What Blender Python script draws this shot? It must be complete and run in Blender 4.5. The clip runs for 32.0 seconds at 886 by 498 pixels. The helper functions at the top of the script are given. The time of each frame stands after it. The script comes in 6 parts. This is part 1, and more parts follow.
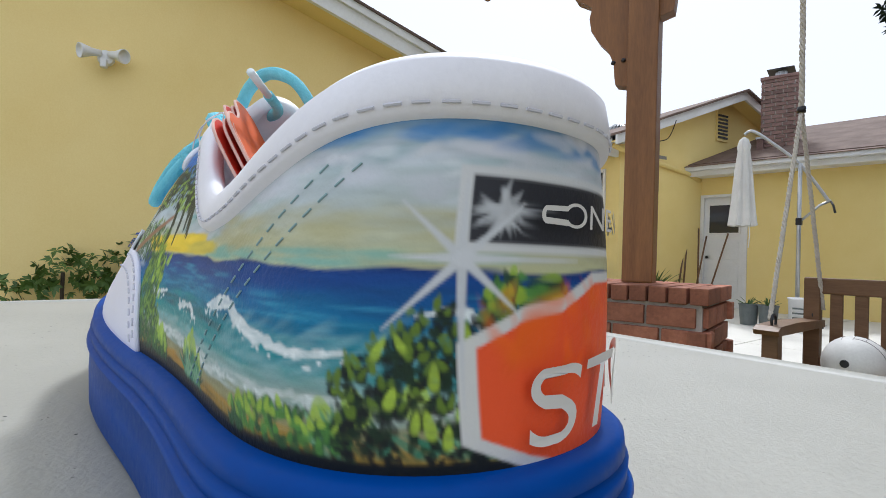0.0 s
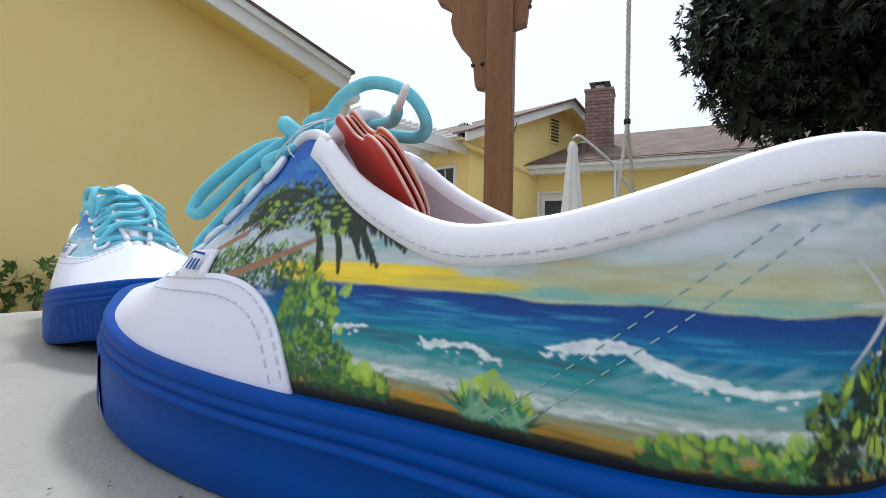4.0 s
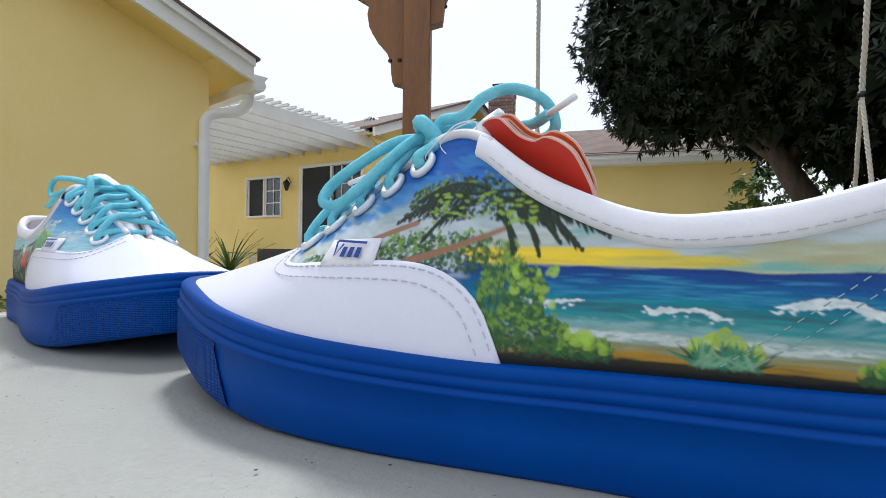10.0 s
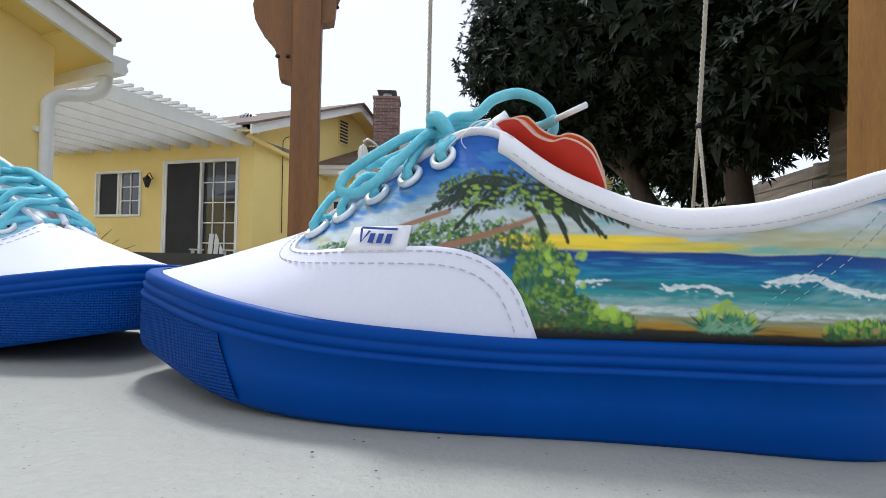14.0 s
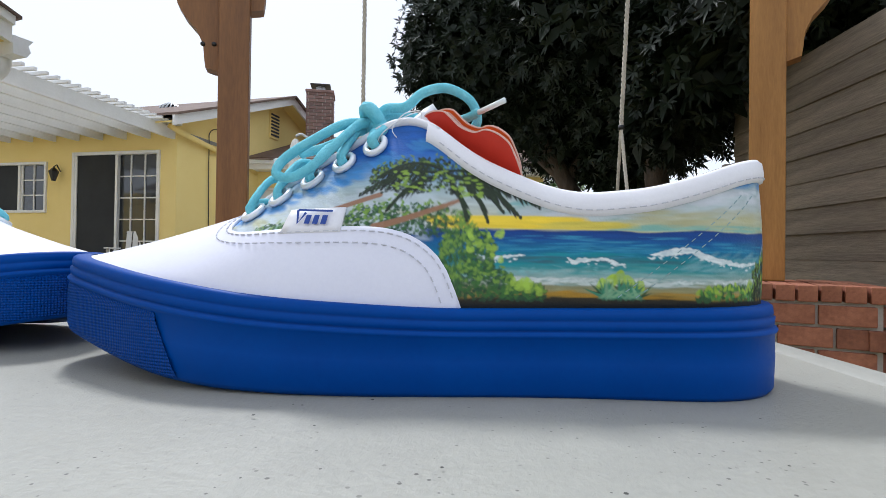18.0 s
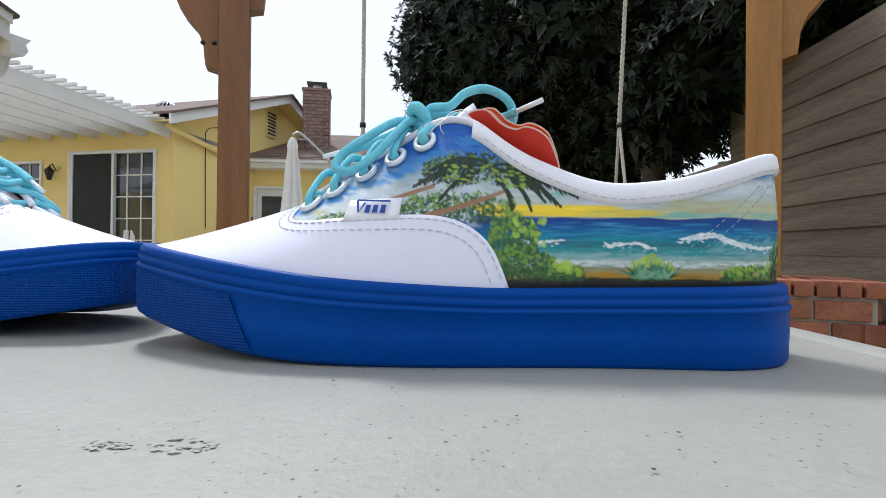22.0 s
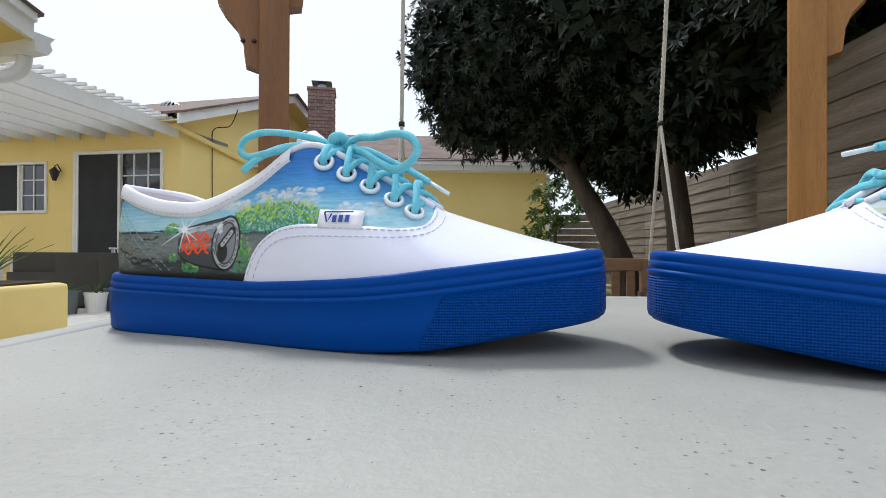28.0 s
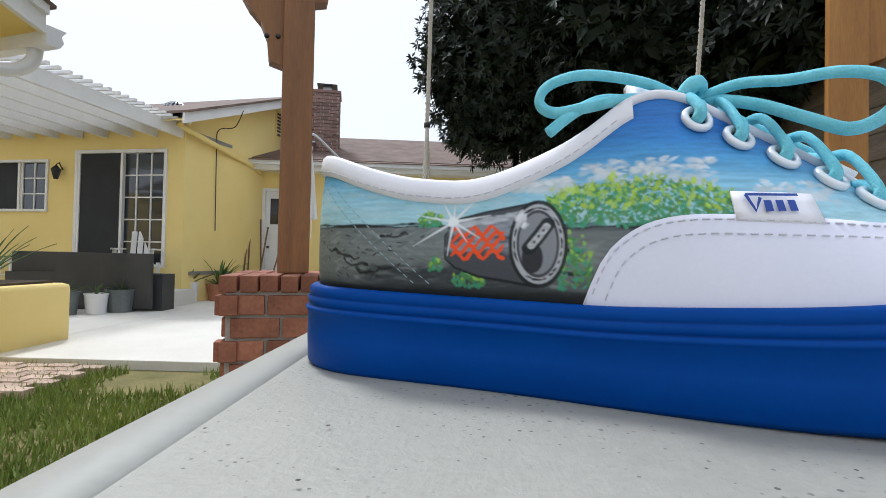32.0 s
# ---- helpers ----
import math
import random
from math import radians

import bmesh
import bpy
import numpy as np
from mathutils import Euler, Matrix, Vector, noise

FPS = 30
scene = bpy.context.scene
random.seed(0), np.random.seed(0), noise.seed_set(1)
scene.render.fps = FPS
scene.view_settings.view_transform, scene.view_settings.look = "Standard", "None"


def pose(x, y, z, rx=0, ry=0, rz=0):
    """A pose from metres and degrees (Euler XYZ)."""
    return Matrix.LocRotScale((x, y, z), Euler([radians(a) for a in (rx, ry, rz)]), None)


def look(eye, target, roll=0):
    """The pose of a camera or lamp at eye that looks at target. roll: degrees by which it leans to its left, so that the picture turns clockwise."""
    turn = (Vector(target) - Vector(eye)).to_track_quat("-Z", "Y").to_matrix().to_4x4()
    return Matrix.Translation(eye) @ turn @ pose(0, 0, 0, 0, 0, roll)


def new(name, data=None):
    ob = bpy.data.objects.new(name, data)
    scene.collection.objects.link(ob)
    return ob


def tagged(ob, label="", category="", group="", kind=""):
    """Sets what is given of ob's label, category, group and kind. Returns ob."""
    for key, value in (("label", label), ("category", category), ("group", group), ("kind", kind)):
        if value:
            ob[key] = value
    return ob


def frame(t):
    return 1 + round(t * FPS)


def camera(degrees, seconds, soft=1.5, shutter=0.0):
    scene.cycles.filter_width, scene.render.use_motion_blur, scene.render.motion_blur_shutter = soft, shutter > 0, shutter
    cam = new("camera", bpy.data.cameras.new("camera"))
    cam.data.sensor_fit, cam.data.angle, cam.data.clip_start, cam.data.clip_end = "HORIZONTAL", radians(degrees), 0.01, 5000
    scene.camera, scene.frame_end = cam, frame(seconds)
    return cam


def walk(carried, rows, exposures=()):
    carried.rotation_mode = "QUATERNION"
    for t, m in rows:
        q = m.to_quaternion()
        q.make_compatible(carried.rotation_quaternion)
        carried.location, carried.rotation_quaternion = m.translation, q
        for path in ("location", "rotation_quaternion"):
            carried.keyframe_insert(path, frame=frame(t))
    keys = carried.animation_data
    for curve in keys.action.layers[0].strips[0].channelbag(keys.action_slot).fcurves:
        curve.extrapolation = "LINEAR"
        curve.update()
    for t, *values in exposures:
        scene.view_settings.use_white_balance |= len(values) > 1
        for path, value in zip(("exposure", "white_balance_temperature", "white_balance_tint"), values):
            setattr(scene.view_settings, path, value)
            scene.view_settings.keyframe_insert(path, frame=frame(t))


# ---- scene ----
cam = camera(83.4, 32.0, soft=0.45)
PATH = [
    (0.0, pose(0.1197, -0.0439, 0.8372, 90.70, -1.82, 51.39)),
    (0.5, pose(0.1112, -0.0522, 0.8365, 90.70, -1.79, 48.49)),
    (1.0, pose(0.1038, -0.0602, 0.8382, 90.38, -1.39, 45.74)),
    (1.5, pose(0.0969, -0.0669, 0.8385, 89.82, -0.74, 43.44)),
    (2.0, pose(0.0916, -0.0734, 0.8377, 89.40, -0.49, 41.47)),
    (2.5, pose(0.0868, -0.0810, 0.8387, 88.99, -0.40, 39.46)),
    (3.0, pose(0.0791, -0.0901, 0.8422, 89.82, -1.00, 37.43)),
    (3.5, pose(0.0693, -0.0963, 0.8437, 90.16, -1.15, 35.62)),
    (5.5, pose(0.0463, -0.1139, 0.8403, 90.11, -1.05, 32.39)),
    (6.0, pose(0.0418, -0.1175, 0.8382, 90.28, -1.16, 31.76)),
    (6.5, pose(0.0390, -0.1207, 0.8364, 90.41, -1.32, 31.09)),
    (7.0, pose(0.0341, -0.1290, 0.8386, 90.44, -1.40, 30.11)),
    (7.5, pose(0.0267, -0.1398, 0.8432, 90.29, -1.28, 28.86)),
    (8.0, pose(0.0187, -0.1481, 0.8454, 90.19, -1.16, 27.75)),
    (8.5, pose(0.0116, -0.1535, 0.8454, 90.13, -1.11, 26.56)),
    (9.0, pose(0.0083, -0.1539, 0.8441, 89.95, -0.90, 25.52)),
    (9.5, pose(0.0066, -0.1523, 0.8426, 89.92, -0.77, 24.58)),
    (10.0, pose(0.0044, -0.1528, 0.8398, 89.89, -0.70, 23.36)),
    (10.5, pose(0.0034, -0.1554, 0.8363, 89.93, -0.75, 21.87)),
    (11.0, pose(0.0009, -0.1586, 0.8343, 90.03, -0.85, 20.18)),
    (11.5, pose(-0.0044, -0.1622, 0.8342, 90.36, -1.04, 18.04)),
    (12.0, pose(-0.0113, -0.1648, 0.8335, 90.53, -1.20, 15.90)),
    (12.5, pose(-0.0164, -0.1674, 0.8326, 90.61, -1.31, 14.22)),
    (13.0, pose(-0.0213, -0.1711, 0.8331, 90.61, -1.27, 12.63)),
    (13.5, pose(-0.0289, -0.1750, 0.8334, 90.77, -1.28, 11.11)),
    (15.5, pose(-0.0515, -0.1757, 0.8298, 90.72, -1.06, 6.02)),
    (16.0, pose(-0.0498, -0.1726, 0.8297, 90.75, -0.98, 4.86)),
    (16.5, pose(-0.0470, -0.1716, 0.8292, 90.73, -0.87, 3.80)),
    (17.0, pose(-0.0428, -0.1750, 0.8276, 90.62, -0.81, 3.04)),
    (17.5, pose(-0.0379, -0.1831, 0.8264, 90.62, -0.80, 2.61)),
    (18.0, pose(-0.0332, -0.1898, 0.8268, 90.60, -0.78, 2.44)),
    (18.5, pose(-0.0303, -0.1937, 0.8259, 90.51, -0.72, 2.41)),
    (19.0, pose(-0.0282, -0.1969, 0.8249, 90.51, -0.64, 2.40)),
    (19.5, pose(-0.0265, -0.2002, 0.8252, 90.47, -0.61, 2.49)),
    (20.0, pose(-0.0253, -0.2026, 0.8258, 90.40, -0.57, 2.57)),
    (20.5, pose(-0.0259, -0.2037, 0.8260, 90.31, -0.51, 2.53)),
    (21.0, pose(-0.0294, -0.2044, 0.8246, 90.29, -0.46, 2.41)),
    (21.5, pose(-0.0378, -0.2055, 0.8228, 90.38, -0.47, 2.23)),
    (22.0, pose(-0.0519, -0.2083, 0.8218, 90.40, -0.56, 2.02)),
    (22.5, pose(-0.0717, -0.2131, 0.8207, 90.46, -0.61, 1.60)),
    (23.0, pose(-0.0912, -0.2200, 0.8214, 90.49, -0.50, 1.56)),
    (23.5, pose(-0.1110, -0.2281, 0.8224, 90.34, -0.33, 1.50)),
    (24.0, pose(-0.1284, -0.2335, 0.8232, 90.12, -0.22, 1.67)),
    (24.5, pose(-0.1425, -0.2341, 0.8254, 89.96, -0.07, 2.52)),
    (25.0, pose(-0.1605, -0.2326, 0.8270, 89.88, -0.01, 2.66)),
    (25.5, pose(-0.1821, -0.2318, 0.8274, 89.89, -0.00, 2.18)),
    (26.0, pose(-0.2054, -0.2293, 0.8280, 89.91, 0.04, 1.80)),
    (26.5, pose(-0.2265, -0.2224, 0.8281, 89.90, 0.03, 1.75)),
    (28.5, pose(-0.3050, -0.1809, 0.8221, 90.48, -0.37, 1.44)),
    (29.0, pose(-0.3219, -0.1677, 0.8204, 90.61, -0.49, 1.40)),
    (29.5, pose(-0.3404, -0.1588, 0.8198, 90.68, -0.57, 1.18)),
    (30.0, pose(-0.3589, -0.1509, 0.8211, 90.71, -0.68, 1.00)),
    (30.5, pose(-0.3779, -0.1383, 0.8213, 90.74, -0.82, 0.98)),
    (31.0, pose(-0.3975, -0.1220, 0.8201, 90.75, -1.01, 1.22)),
    (31.5, pose(-0.4145, -0.1133, 0.8204, 90.95, -1.17, 1.28)),
    (32.0, pose(-0.4296, -0.1064, 0.8228, 90.98, -1.21, 1.16)),
]
walk(cam, PATH, exposures=[(0.0, -0.05, 5850.0, 10.0), (32.0, -0.05, 5850.0, 10.0)])


# ---------- light ----------
SUN_DIR = Vector((-0.36, 0.52, 1.0)).normalized()      # towards the sun
sun = new("sun", bpy.data.lights.new("sun", "SUN"))
sun.data.energy, sun.data.angle, sun.data.color = 2.7, radians(9.0), (1.0, 0.965, 0.91)
sun.matrix_world = look(SUN_DIR * 30, (0, 0, 0))

world = bpy.data.worlds.new("sky")
scene.world = world
world.use_nodes = True
wn = world.node_tree.nodes
wl = world.node_tree.links
wn.clear()
sky = wn.new("ShaderNodeTexSky")
sky.sky_type, sky.sun_disc = "NISHITA", False
sky.sun_elevation = math.asin(SUN_DIR.z)
sky.sun_rotation = math.atan2(SUN_DIR.x, SUN_DIR.y)
sky.air_density, sky.dust_density, sky.ozone_density = 1.0, 6.0, 0.6
haze = wn.new("ShaderNodeMix")
haze.data_type = "RGBA"
haze.inputs[0].default_value = 0.86
haze.inputs[7].default_value = (12.0, 12.2, 12.6, 1)
wbg = wn.new("ShaderNodeBackground")
wbg.inputs["Strength"].default_value = 0.094
wout = wn.new("ShaderNodeOutputWorld")
wl.new(sky.outputs[0], haze.inputs[6])
wl.new(haze.outputs[2], wbg.inputs["Color"])
wl.new(wbg.outputs[0], wout.inputs[0])


# ---------- tools ----------
def thing(name, label, category, at=None, group="", kind=""):
    ob = new(name)
    if at is not None:
        ob.matrix_basis = at if isinstance(at, Matrix) else Matrix.Translation(at)
    return tagged(ob, label, category, group, kind)


def mesh_of(name, bm, material, smooth=False):
    me = bpy.data.meshes.new(name)
    bmesh.ops.recalc_face_normals(bm, faces=bm.faces)
    if smooth:
        for f in bm.faces:
            f.smooth = True
    bm.to_mesh(me)
    bm.free()
    for m in material if isinstance(material, (list, tuple)) else [material]:
        me.materials.append(m)
    return me


def part(name, bm, material, parent, label="", smooth=False, at=None):
    ob = new(name, bm if isinstance(bm, bpy.types.Mesh) else mesh_of(name, bm, material, smooth))
    if at is not None:
        ob.matrix_basis = at
    ob.parent = parent
    if label:
        ob["label"] = label
    return ob


def solid(name, bm, material, label, category, kind="", smooth=False, group=""):
    ob = new(name, mesh_of(name, bm, material, smooth))
    return tagged(ob, label, category, group, kind)


def box(bm, size, at=(0, 0, 0), m=None, bevel=0.0):
    """A box of that size with its centre at the given place."""
    r = bmesh.ops.create_cube(bm, size=1.0)
    t = (m or Matrix.Identity(4)) @ Matrix.Translation(at) @ Matrix.Diagonal((*size, 1))
    bmesh.ops.transform(bm, matrix=t, verts=r["verts"])
    if bevel > 0:
        es = list({e for v in r["verts"] for e in v.link_edges})
        bmesh.ops.bevel(bm, geom=es, offset=bevel, segments=2, affect="EDGES", profile=0.6)
    return bm


def boxed(size, at=(0, 0, 0), m=None, bevel=0.0):
    return box(bmesh.new(), size, at, m, bevel)


def tube(bm, pts, r, n=8, closed=False, caps=True, flat=1.0):
    """A round tube along the points; r a radius or one for each point."""
    pts = [Vector(p) for p in pts]
    k = len(pts)
    rs = list(r) if isinstance(r, (list, tuple)) else [r] * k
    rings, side = [], None
    for i, p in enumerate(pts):
        a = pts[(i - 1) % k] if closed or i > 0 else p
        b = pts[(i + 1) % k] if closed or i < k - 1 else p
        d = (b - a).normalized() if (b - a).length > 1e-9 else Vector((0, 0, 1))
        if side is None:
            side = d.orthogonal().normalized()
        side = side - d * side.dot(d)
        side = side.normalized() if side.length > 1e-6 else d.orthogonal().normalized()
        up = d.cross(side)
        rings.append([bm.verts.new(p + rs[i] * (side * math.cos(2 * math.pi * j / n) + flat * up * math.sin(2 * math.pi * j / n))) for j in range(n)])
    for i in range(k if closed else k - 1):
        a, b = rings[i], rings[(i + 1) % k]
        for j in range(n):
            bm.faces.new((a[j], a[(j + 1) % n], b[(j + 1) % n], b[j]))
    if caps and not closed:
        bm.faces.new(rings[0][::-1])
        bm.faces.new(rings[-1])
    return bm


def smooth_path(pts, per=6, closed=False):
    """A Catmull-Rom curve through the points."""
    pts = [Vector(p) for p in pts]
    k, out = len(pts), []
    for i in range(k if closed else k - 1):
        if closed:
            p0, p1, p2, p3 = pts[i - 1], pts[i], pts[(i + 1) % k], pts[(i + 2) % k]
        else:
            p0, p1, p2, p3 = pts[max(i - 1, 0)], pts[i], pts[i + 1], pts[min(i + 2, k - 1)]
        for j in range(per):
            t = j / per
            out.append(0.5 * (2 * p1 + (p2 - p0) * t + (2 * p0 - 5 * p1 + 4 * p2 - p3) * t * t + (3 * p1 - p0 - 3 * p2 + p3) * t ** 3))
    if not closed:
        out.append(pts[-1])
    return out


def lathe(bm, profile, n=24, m=None):
    """Turns a profile of (radius, height) about the z axis."""
    m = m or Matrix.Identity(4)
    rings = []
    for r, z in profile:
        if r < 1e-6:
            rings.append([bm.verts.new(m @ Vector((0, 0, z)))])
        else:
            rings.append([bm.verts.new(m @ Vector((r * math.cos(2 * math.pi * j / n), r * math.sin(2 * math.pi * j / n), z))) for j in range(n)])
    for a, b in zip(rings, rings[1:]):
        if len(a) == 1 and len(b) == 1:
            continue
        for j in range(n):
            k = (j + 1) % n
            if len(a) == 1:
                bm.faces.new((a[0], b[k], b[j]))
            elif len(b) == 1:
                bm.faces.new((a[j], a[k], b[0]))
            else:
                bm.faces.new((a[j], a[k], b[k], b[j]))
    return bm


def prism(bm, outline, depth, m=None):
    """A flat outline (x, z) pushed out along y by depth, centred."""
    m = m or Matrix.Identity(4)
    a = [bm.verts.new(m @ Vector((x, -depth / 2, z))) for x, z in outline]
    b = [bm.verts.new(m @ Vector((x, depth / 2, z))) for x, z in outline]
    k = len(outline)
    bm.faces.new(a)
    bm.faces.new(b[::-1])
    for i in range(k):
        bm.faces.new((a[i], b[i], b[(i + 1) % k], a[(i + 1) % k]))
    return bm


def spline(xs, ys):
    """A natural cubic spline through the knots."""
    x, y = np.array(xs, float), np.array(ys, float)
    n, h = len(x), np.diff(np.array(xs, float))
    a, r = np.eye(n), np.zeros(n)
    for i in range(1, n - 1):
        a[i, i - 1:i + 2] = h[i - 1], 2 * (h[i - 1] + h[i]), h[i]
        r[i] = 6 * ((y[i + 1] - y[i]) / h[i] - (y[i] - y[i - 1]) / h[i - 1])
    m = np.linalg.solve(a, r)

    def at(t):
        t = min(max(t, x[0]), x[-1])
        i = min(max(int(np.searchsorted(x, t)) - 1, 0), n - 2)
        p, q = (x[i + 1] - t) / h[i], (t - x[i]) / h[i]
        return float(p * y[i] + q * y[i + 1] + ((p ** 3 - p) * m[i] + (q ** 3 - q) * m[i + 1]) * h[i] ** 2 / 6)
    return at


# ---------- materials ----------
def material(name, color, rough=0.6, metal=0.0, spec=0.5):
    m = bpy.data.materials.new(name)
    m.use_nodes = True
    b = m.node_tree.nodes["Principled BSDF"]
    b.inputs["Base Color"].default_value = (*color, 1)
    b.inputs["Roughness"].default_value = rough
    b.inputs["Metallic"].default_value = metal
    b.inputs["Specular IOR Level"].default_value = spec
    return m


def node(m, kind, **values):
    n = m.node_tree.nodes.new(kind)
    for key, v in values.items():
        if key in n.inputs:
            n.inputs[key].default_value = v
    return n


def link(m, a, b):
    m.node_tree.links.new(a, b)


def coords(m, stretch=(1, 1, 1), use="Object"):
    tc = node(m, "ShaderNodeTexCoord")
    mp = node(m, "ShaderNodeMapping")
    mp.inputs["Scale"].default_value = stretch
    link(m, tc.outputs[use], mp.inputs[0])
    return mp.outputs[0]


def ramp(m, fac, stops, smooth=False):
    r = node(m, "ShaderNodeValToRGB")
    e = r.color_ramp.elements
    while len(e) < len(stops):
        e.new(0.5)
    for i, (p, c) in enumerate(stops):
        e[i].position, e[i].color = p, (*c, 1) if len(c) == 3 else c
    if smooth:
        r.color_ramp.interpolation = "EASE"
    link(m, fac, r.inputs[0])
    return r.outputs[0]


def mixed(m, fac, a, b, how="MIX"):
    x = node(m, "ShaderNodeMix")
    x.data_type, x.blend_type = "RGBA", how
    for v, k in ((fac, 0), (a, 6), (b, 7)):
        if hasattr(v, "links"):
            link(m, v, x.inputs[k])
        else:
            x.inputs[k].default_value = v if k == 0 else (*v, 1)
    return x.outputs[2]


def noise_of(m, scale, detail=4, rough=0.55, vec=None):
    n = node(m, "ShaderNodeTexNoise", Scale=scale, Detail=detail, Roughness=rough)
    if vec is not None:
        link(m, vec, n.inputs["Vector"])
    return n.outputs["Fac"]


def bump_of(m, height, strength=0.3, distance=0.01):
    b = node(m, "ShaderNodeBump", Strength=strength, Distance=distance)
    link(m, height, b.inputs["Height"])
    link(m, b.outputs[0], m.node_tree.nodes["Principled BSDF"].inputs["Normal"])
    return b


def bsdf(m):
    return m.node_tree.nodes["Principled BSDF"]


def varied(name, dark, light, rough=0.7, scale=6.0, fine=60.0, bump=0.25, dist=0.003, metal=0.0, stretch=(1, 1, 1), spec=0.4, random_tint=0.0):
    """A surface with variation at two scales and a fine relief."""
    m = material(name, light, rough, metal, spec)
    v = coords(m, stretch)
    big, small = noise_of(m, scale, 5, 0.6, v), noise_of(m, fine, 6, 0.65, v)
    both = mixed(m, 0.4, big, small)
    c = ramp(m, both, [(0.32, dark), (0.68, light)])
    if random_tint > 0:
        oi = node(m, "ShaderNodeObjectInfo")
        hsv = node(m, "ShaderNodeHueSaturation")
        mr = node(m, "ShaderNodeMapRange")
        mr.inputs[3].default_value, mr.inputs[4].default_value = 1 - random_tint, 1 + random_tint
        link(m, oi.outputs["Random"], mr.inputs[0])
        link(m, mr.outputs[0], hsv.inputs["Value"])
        link(m, c, hsv.inputs["Color"])
        c = hsv.outputs[0]
    link(m, c, bsdf(m).inputs["Base Color"])
    rr = ramp(m, small, [(0.2, (rough * 0.8,) * 3), (0.8, (min(1, rough * 1.15),) * 3)])
    link(m, rr, bsdf(m).inputs["Roughness"])
    if bump:
        bump_of(m, small, bump, dist)
    return m


STUCCO = varied("yellow_stucco", (0.86, 0.66, 0.26), (0.94, 0.76, 0.35), 0.9, 1.2, 90, 0.35, 0.004)
STUCCO_B = varied("bright_yellow_stucco", (0.80, 0.62, 0.22), (0.88, 0.71, 0.30), 0.9, 1.0, 90, 0.3, 0.004)
WHITE_WOOD = varied("white_painted_wood", (0.70, 0.70, 0.68), (0.82, 0.82, 0.81), 0.55, 3, 40, 0.15, 0.002)
WHITE_METAL = varied("white_painted_metal", (0.72, 0.73, 0.74), (0.82, 0.83, 0.84), 0.4, 4, 50, 0.05, 0.001)
CONCRETE = varied("patio_concrete", (0.60, 0.58, 0.53), (0.76, 0.74, 0.68), 0.85, 1.1, 60, 0.3, 0.004)
POST_WOOD = varied("stained_redwood", (0.15, 0.062, 0.022), (0.30, 0.135, 0.045), 0.5, 2.0, 22, 0.3, 0.003, stretch=(6, 6, 0.7))
BENCH_WOOD = varied("brown_bench_wood", (0.11, 0.055, 0.024), (0.21, 0.115, 0.055), 0.5, 3, 30, 0.3, 0.002, stretch=(0.8, 5, 5))
FENCE_WOOD = varied("weathered_fence_wood", (0.115, 0.092, 0.07), (0.315, 0.262, 0.20), 0.85, 1.8, 14, 0.6, 0.006, stretch=(7, 0.8, 9), random_tint=0.18)
BRICK = varied("red_brick", (0.20, 0.072, 0.042), (0.42, 0.17, 0.10), 0.85, 9, 70, 0.5, 0.004, random_tint=0.3)
MORTAR = varied("grey_mortar", (0.36, 0.32, 0.28), (0.52, 0.47, 0.42), 0.95, 12, 120, 0.5, 0.003)
SHINGLE = varied("brown_shingle", (0.10, 0.065, 0.05), (0.23, 0.165, 0.135), 0.9, 3, 40, 0.5, 0.006, random_tint=0.25)
GRASS_SOIL = varied("dry_lawn_soil", (0.10, 0.10, 0.028), (0.30, 0.25, 0.10), 0.95, 2.2, 30, 0.6, 0.02)
GRASS = varied("grass_blade", (0.11, 0.17, 0.025), (0.32, 0.38, 0.08), 0.6, 3, 30, 0.0)
# the crown's backlit shade is put into these near-black leaf tones
LEAF_SHADED = varied("shaded_tree_leaf", (0.003, 0.007, 0.0025), (0.014, 0.025, 0.008), 0.55, 1.5, 9, 0.0, spec=0.28)
BARK = varied("tree_bark", (0.035, 0.025, 0.018), (0.12, 0.09, 0.065), 0.9, 4, 25, 0.8, 0.02, stretch=(2, 2, 0.6))
LEAF_GREEN = varied("shrub_leaf", (0.03, 0.075, 0.012), (0.13, 0.22, 0.045), 0.5, 4, 30, 0.0)
CHIM_BRICK = varied("chimney_brick", (0.15, 0.09, 0.08), (0.30, 0.19, 0.165), 0.9, 5, 40, 0.4, 0.004, random_tint=0.3)
DARK_METAL = varied("dark_metal", (0.02, 0.02, 0.022), (0.06, 0.06, 0.065), 0.45, 8, 60, 0.1, 0.001, metal=0.6)
GALV = varied("galvanised_steel", (0.40, 0.41, 0.42), (0.58, 0.59, 0.60), 0.4, 8, 60, 0.1, 0.001, metal=0.8)
CANVAS_W = varied("white_canvas_cloth", (0.68, 0.67, 0.63), (0.80, 0.79, 0.76), 0.9, 6, 120, 0.3, 0.002)
ROPE = varied("pale_rope", (0.42, 0.38, 0.33), (0.66, 0.62, 0.55), 0.9, 20, 160, 0.5, 0.002)
# lighter, more orange copy of the post wood; sunlight is put into its colour
SUNLIT_WOOD = varied("sunlit_stained_wood", (0.27, 0.115, 0.022), (0.48, 0.235, 0.06), 0.5, 2.0, 22, 0.3, 0.003, stretch=(6, 6, 0.7))
SCREEN = varied("dark_door_screen", (0.012, 0.014, 0.016), (0.028, 0.031, 0.034), 0.7, 3, 200, 0.1, 0.001)
GLASS_DARK = material("window_glass", (0.03, 0.035, 0.04), 0.06, 0.0, 0.9)
CHARCOAL = varied("charcoal_panel", (0.03, 0.032, 0.035), (0.065, 0.068, 0.072), 0.6, 2, 60, 0.2, 0.002)
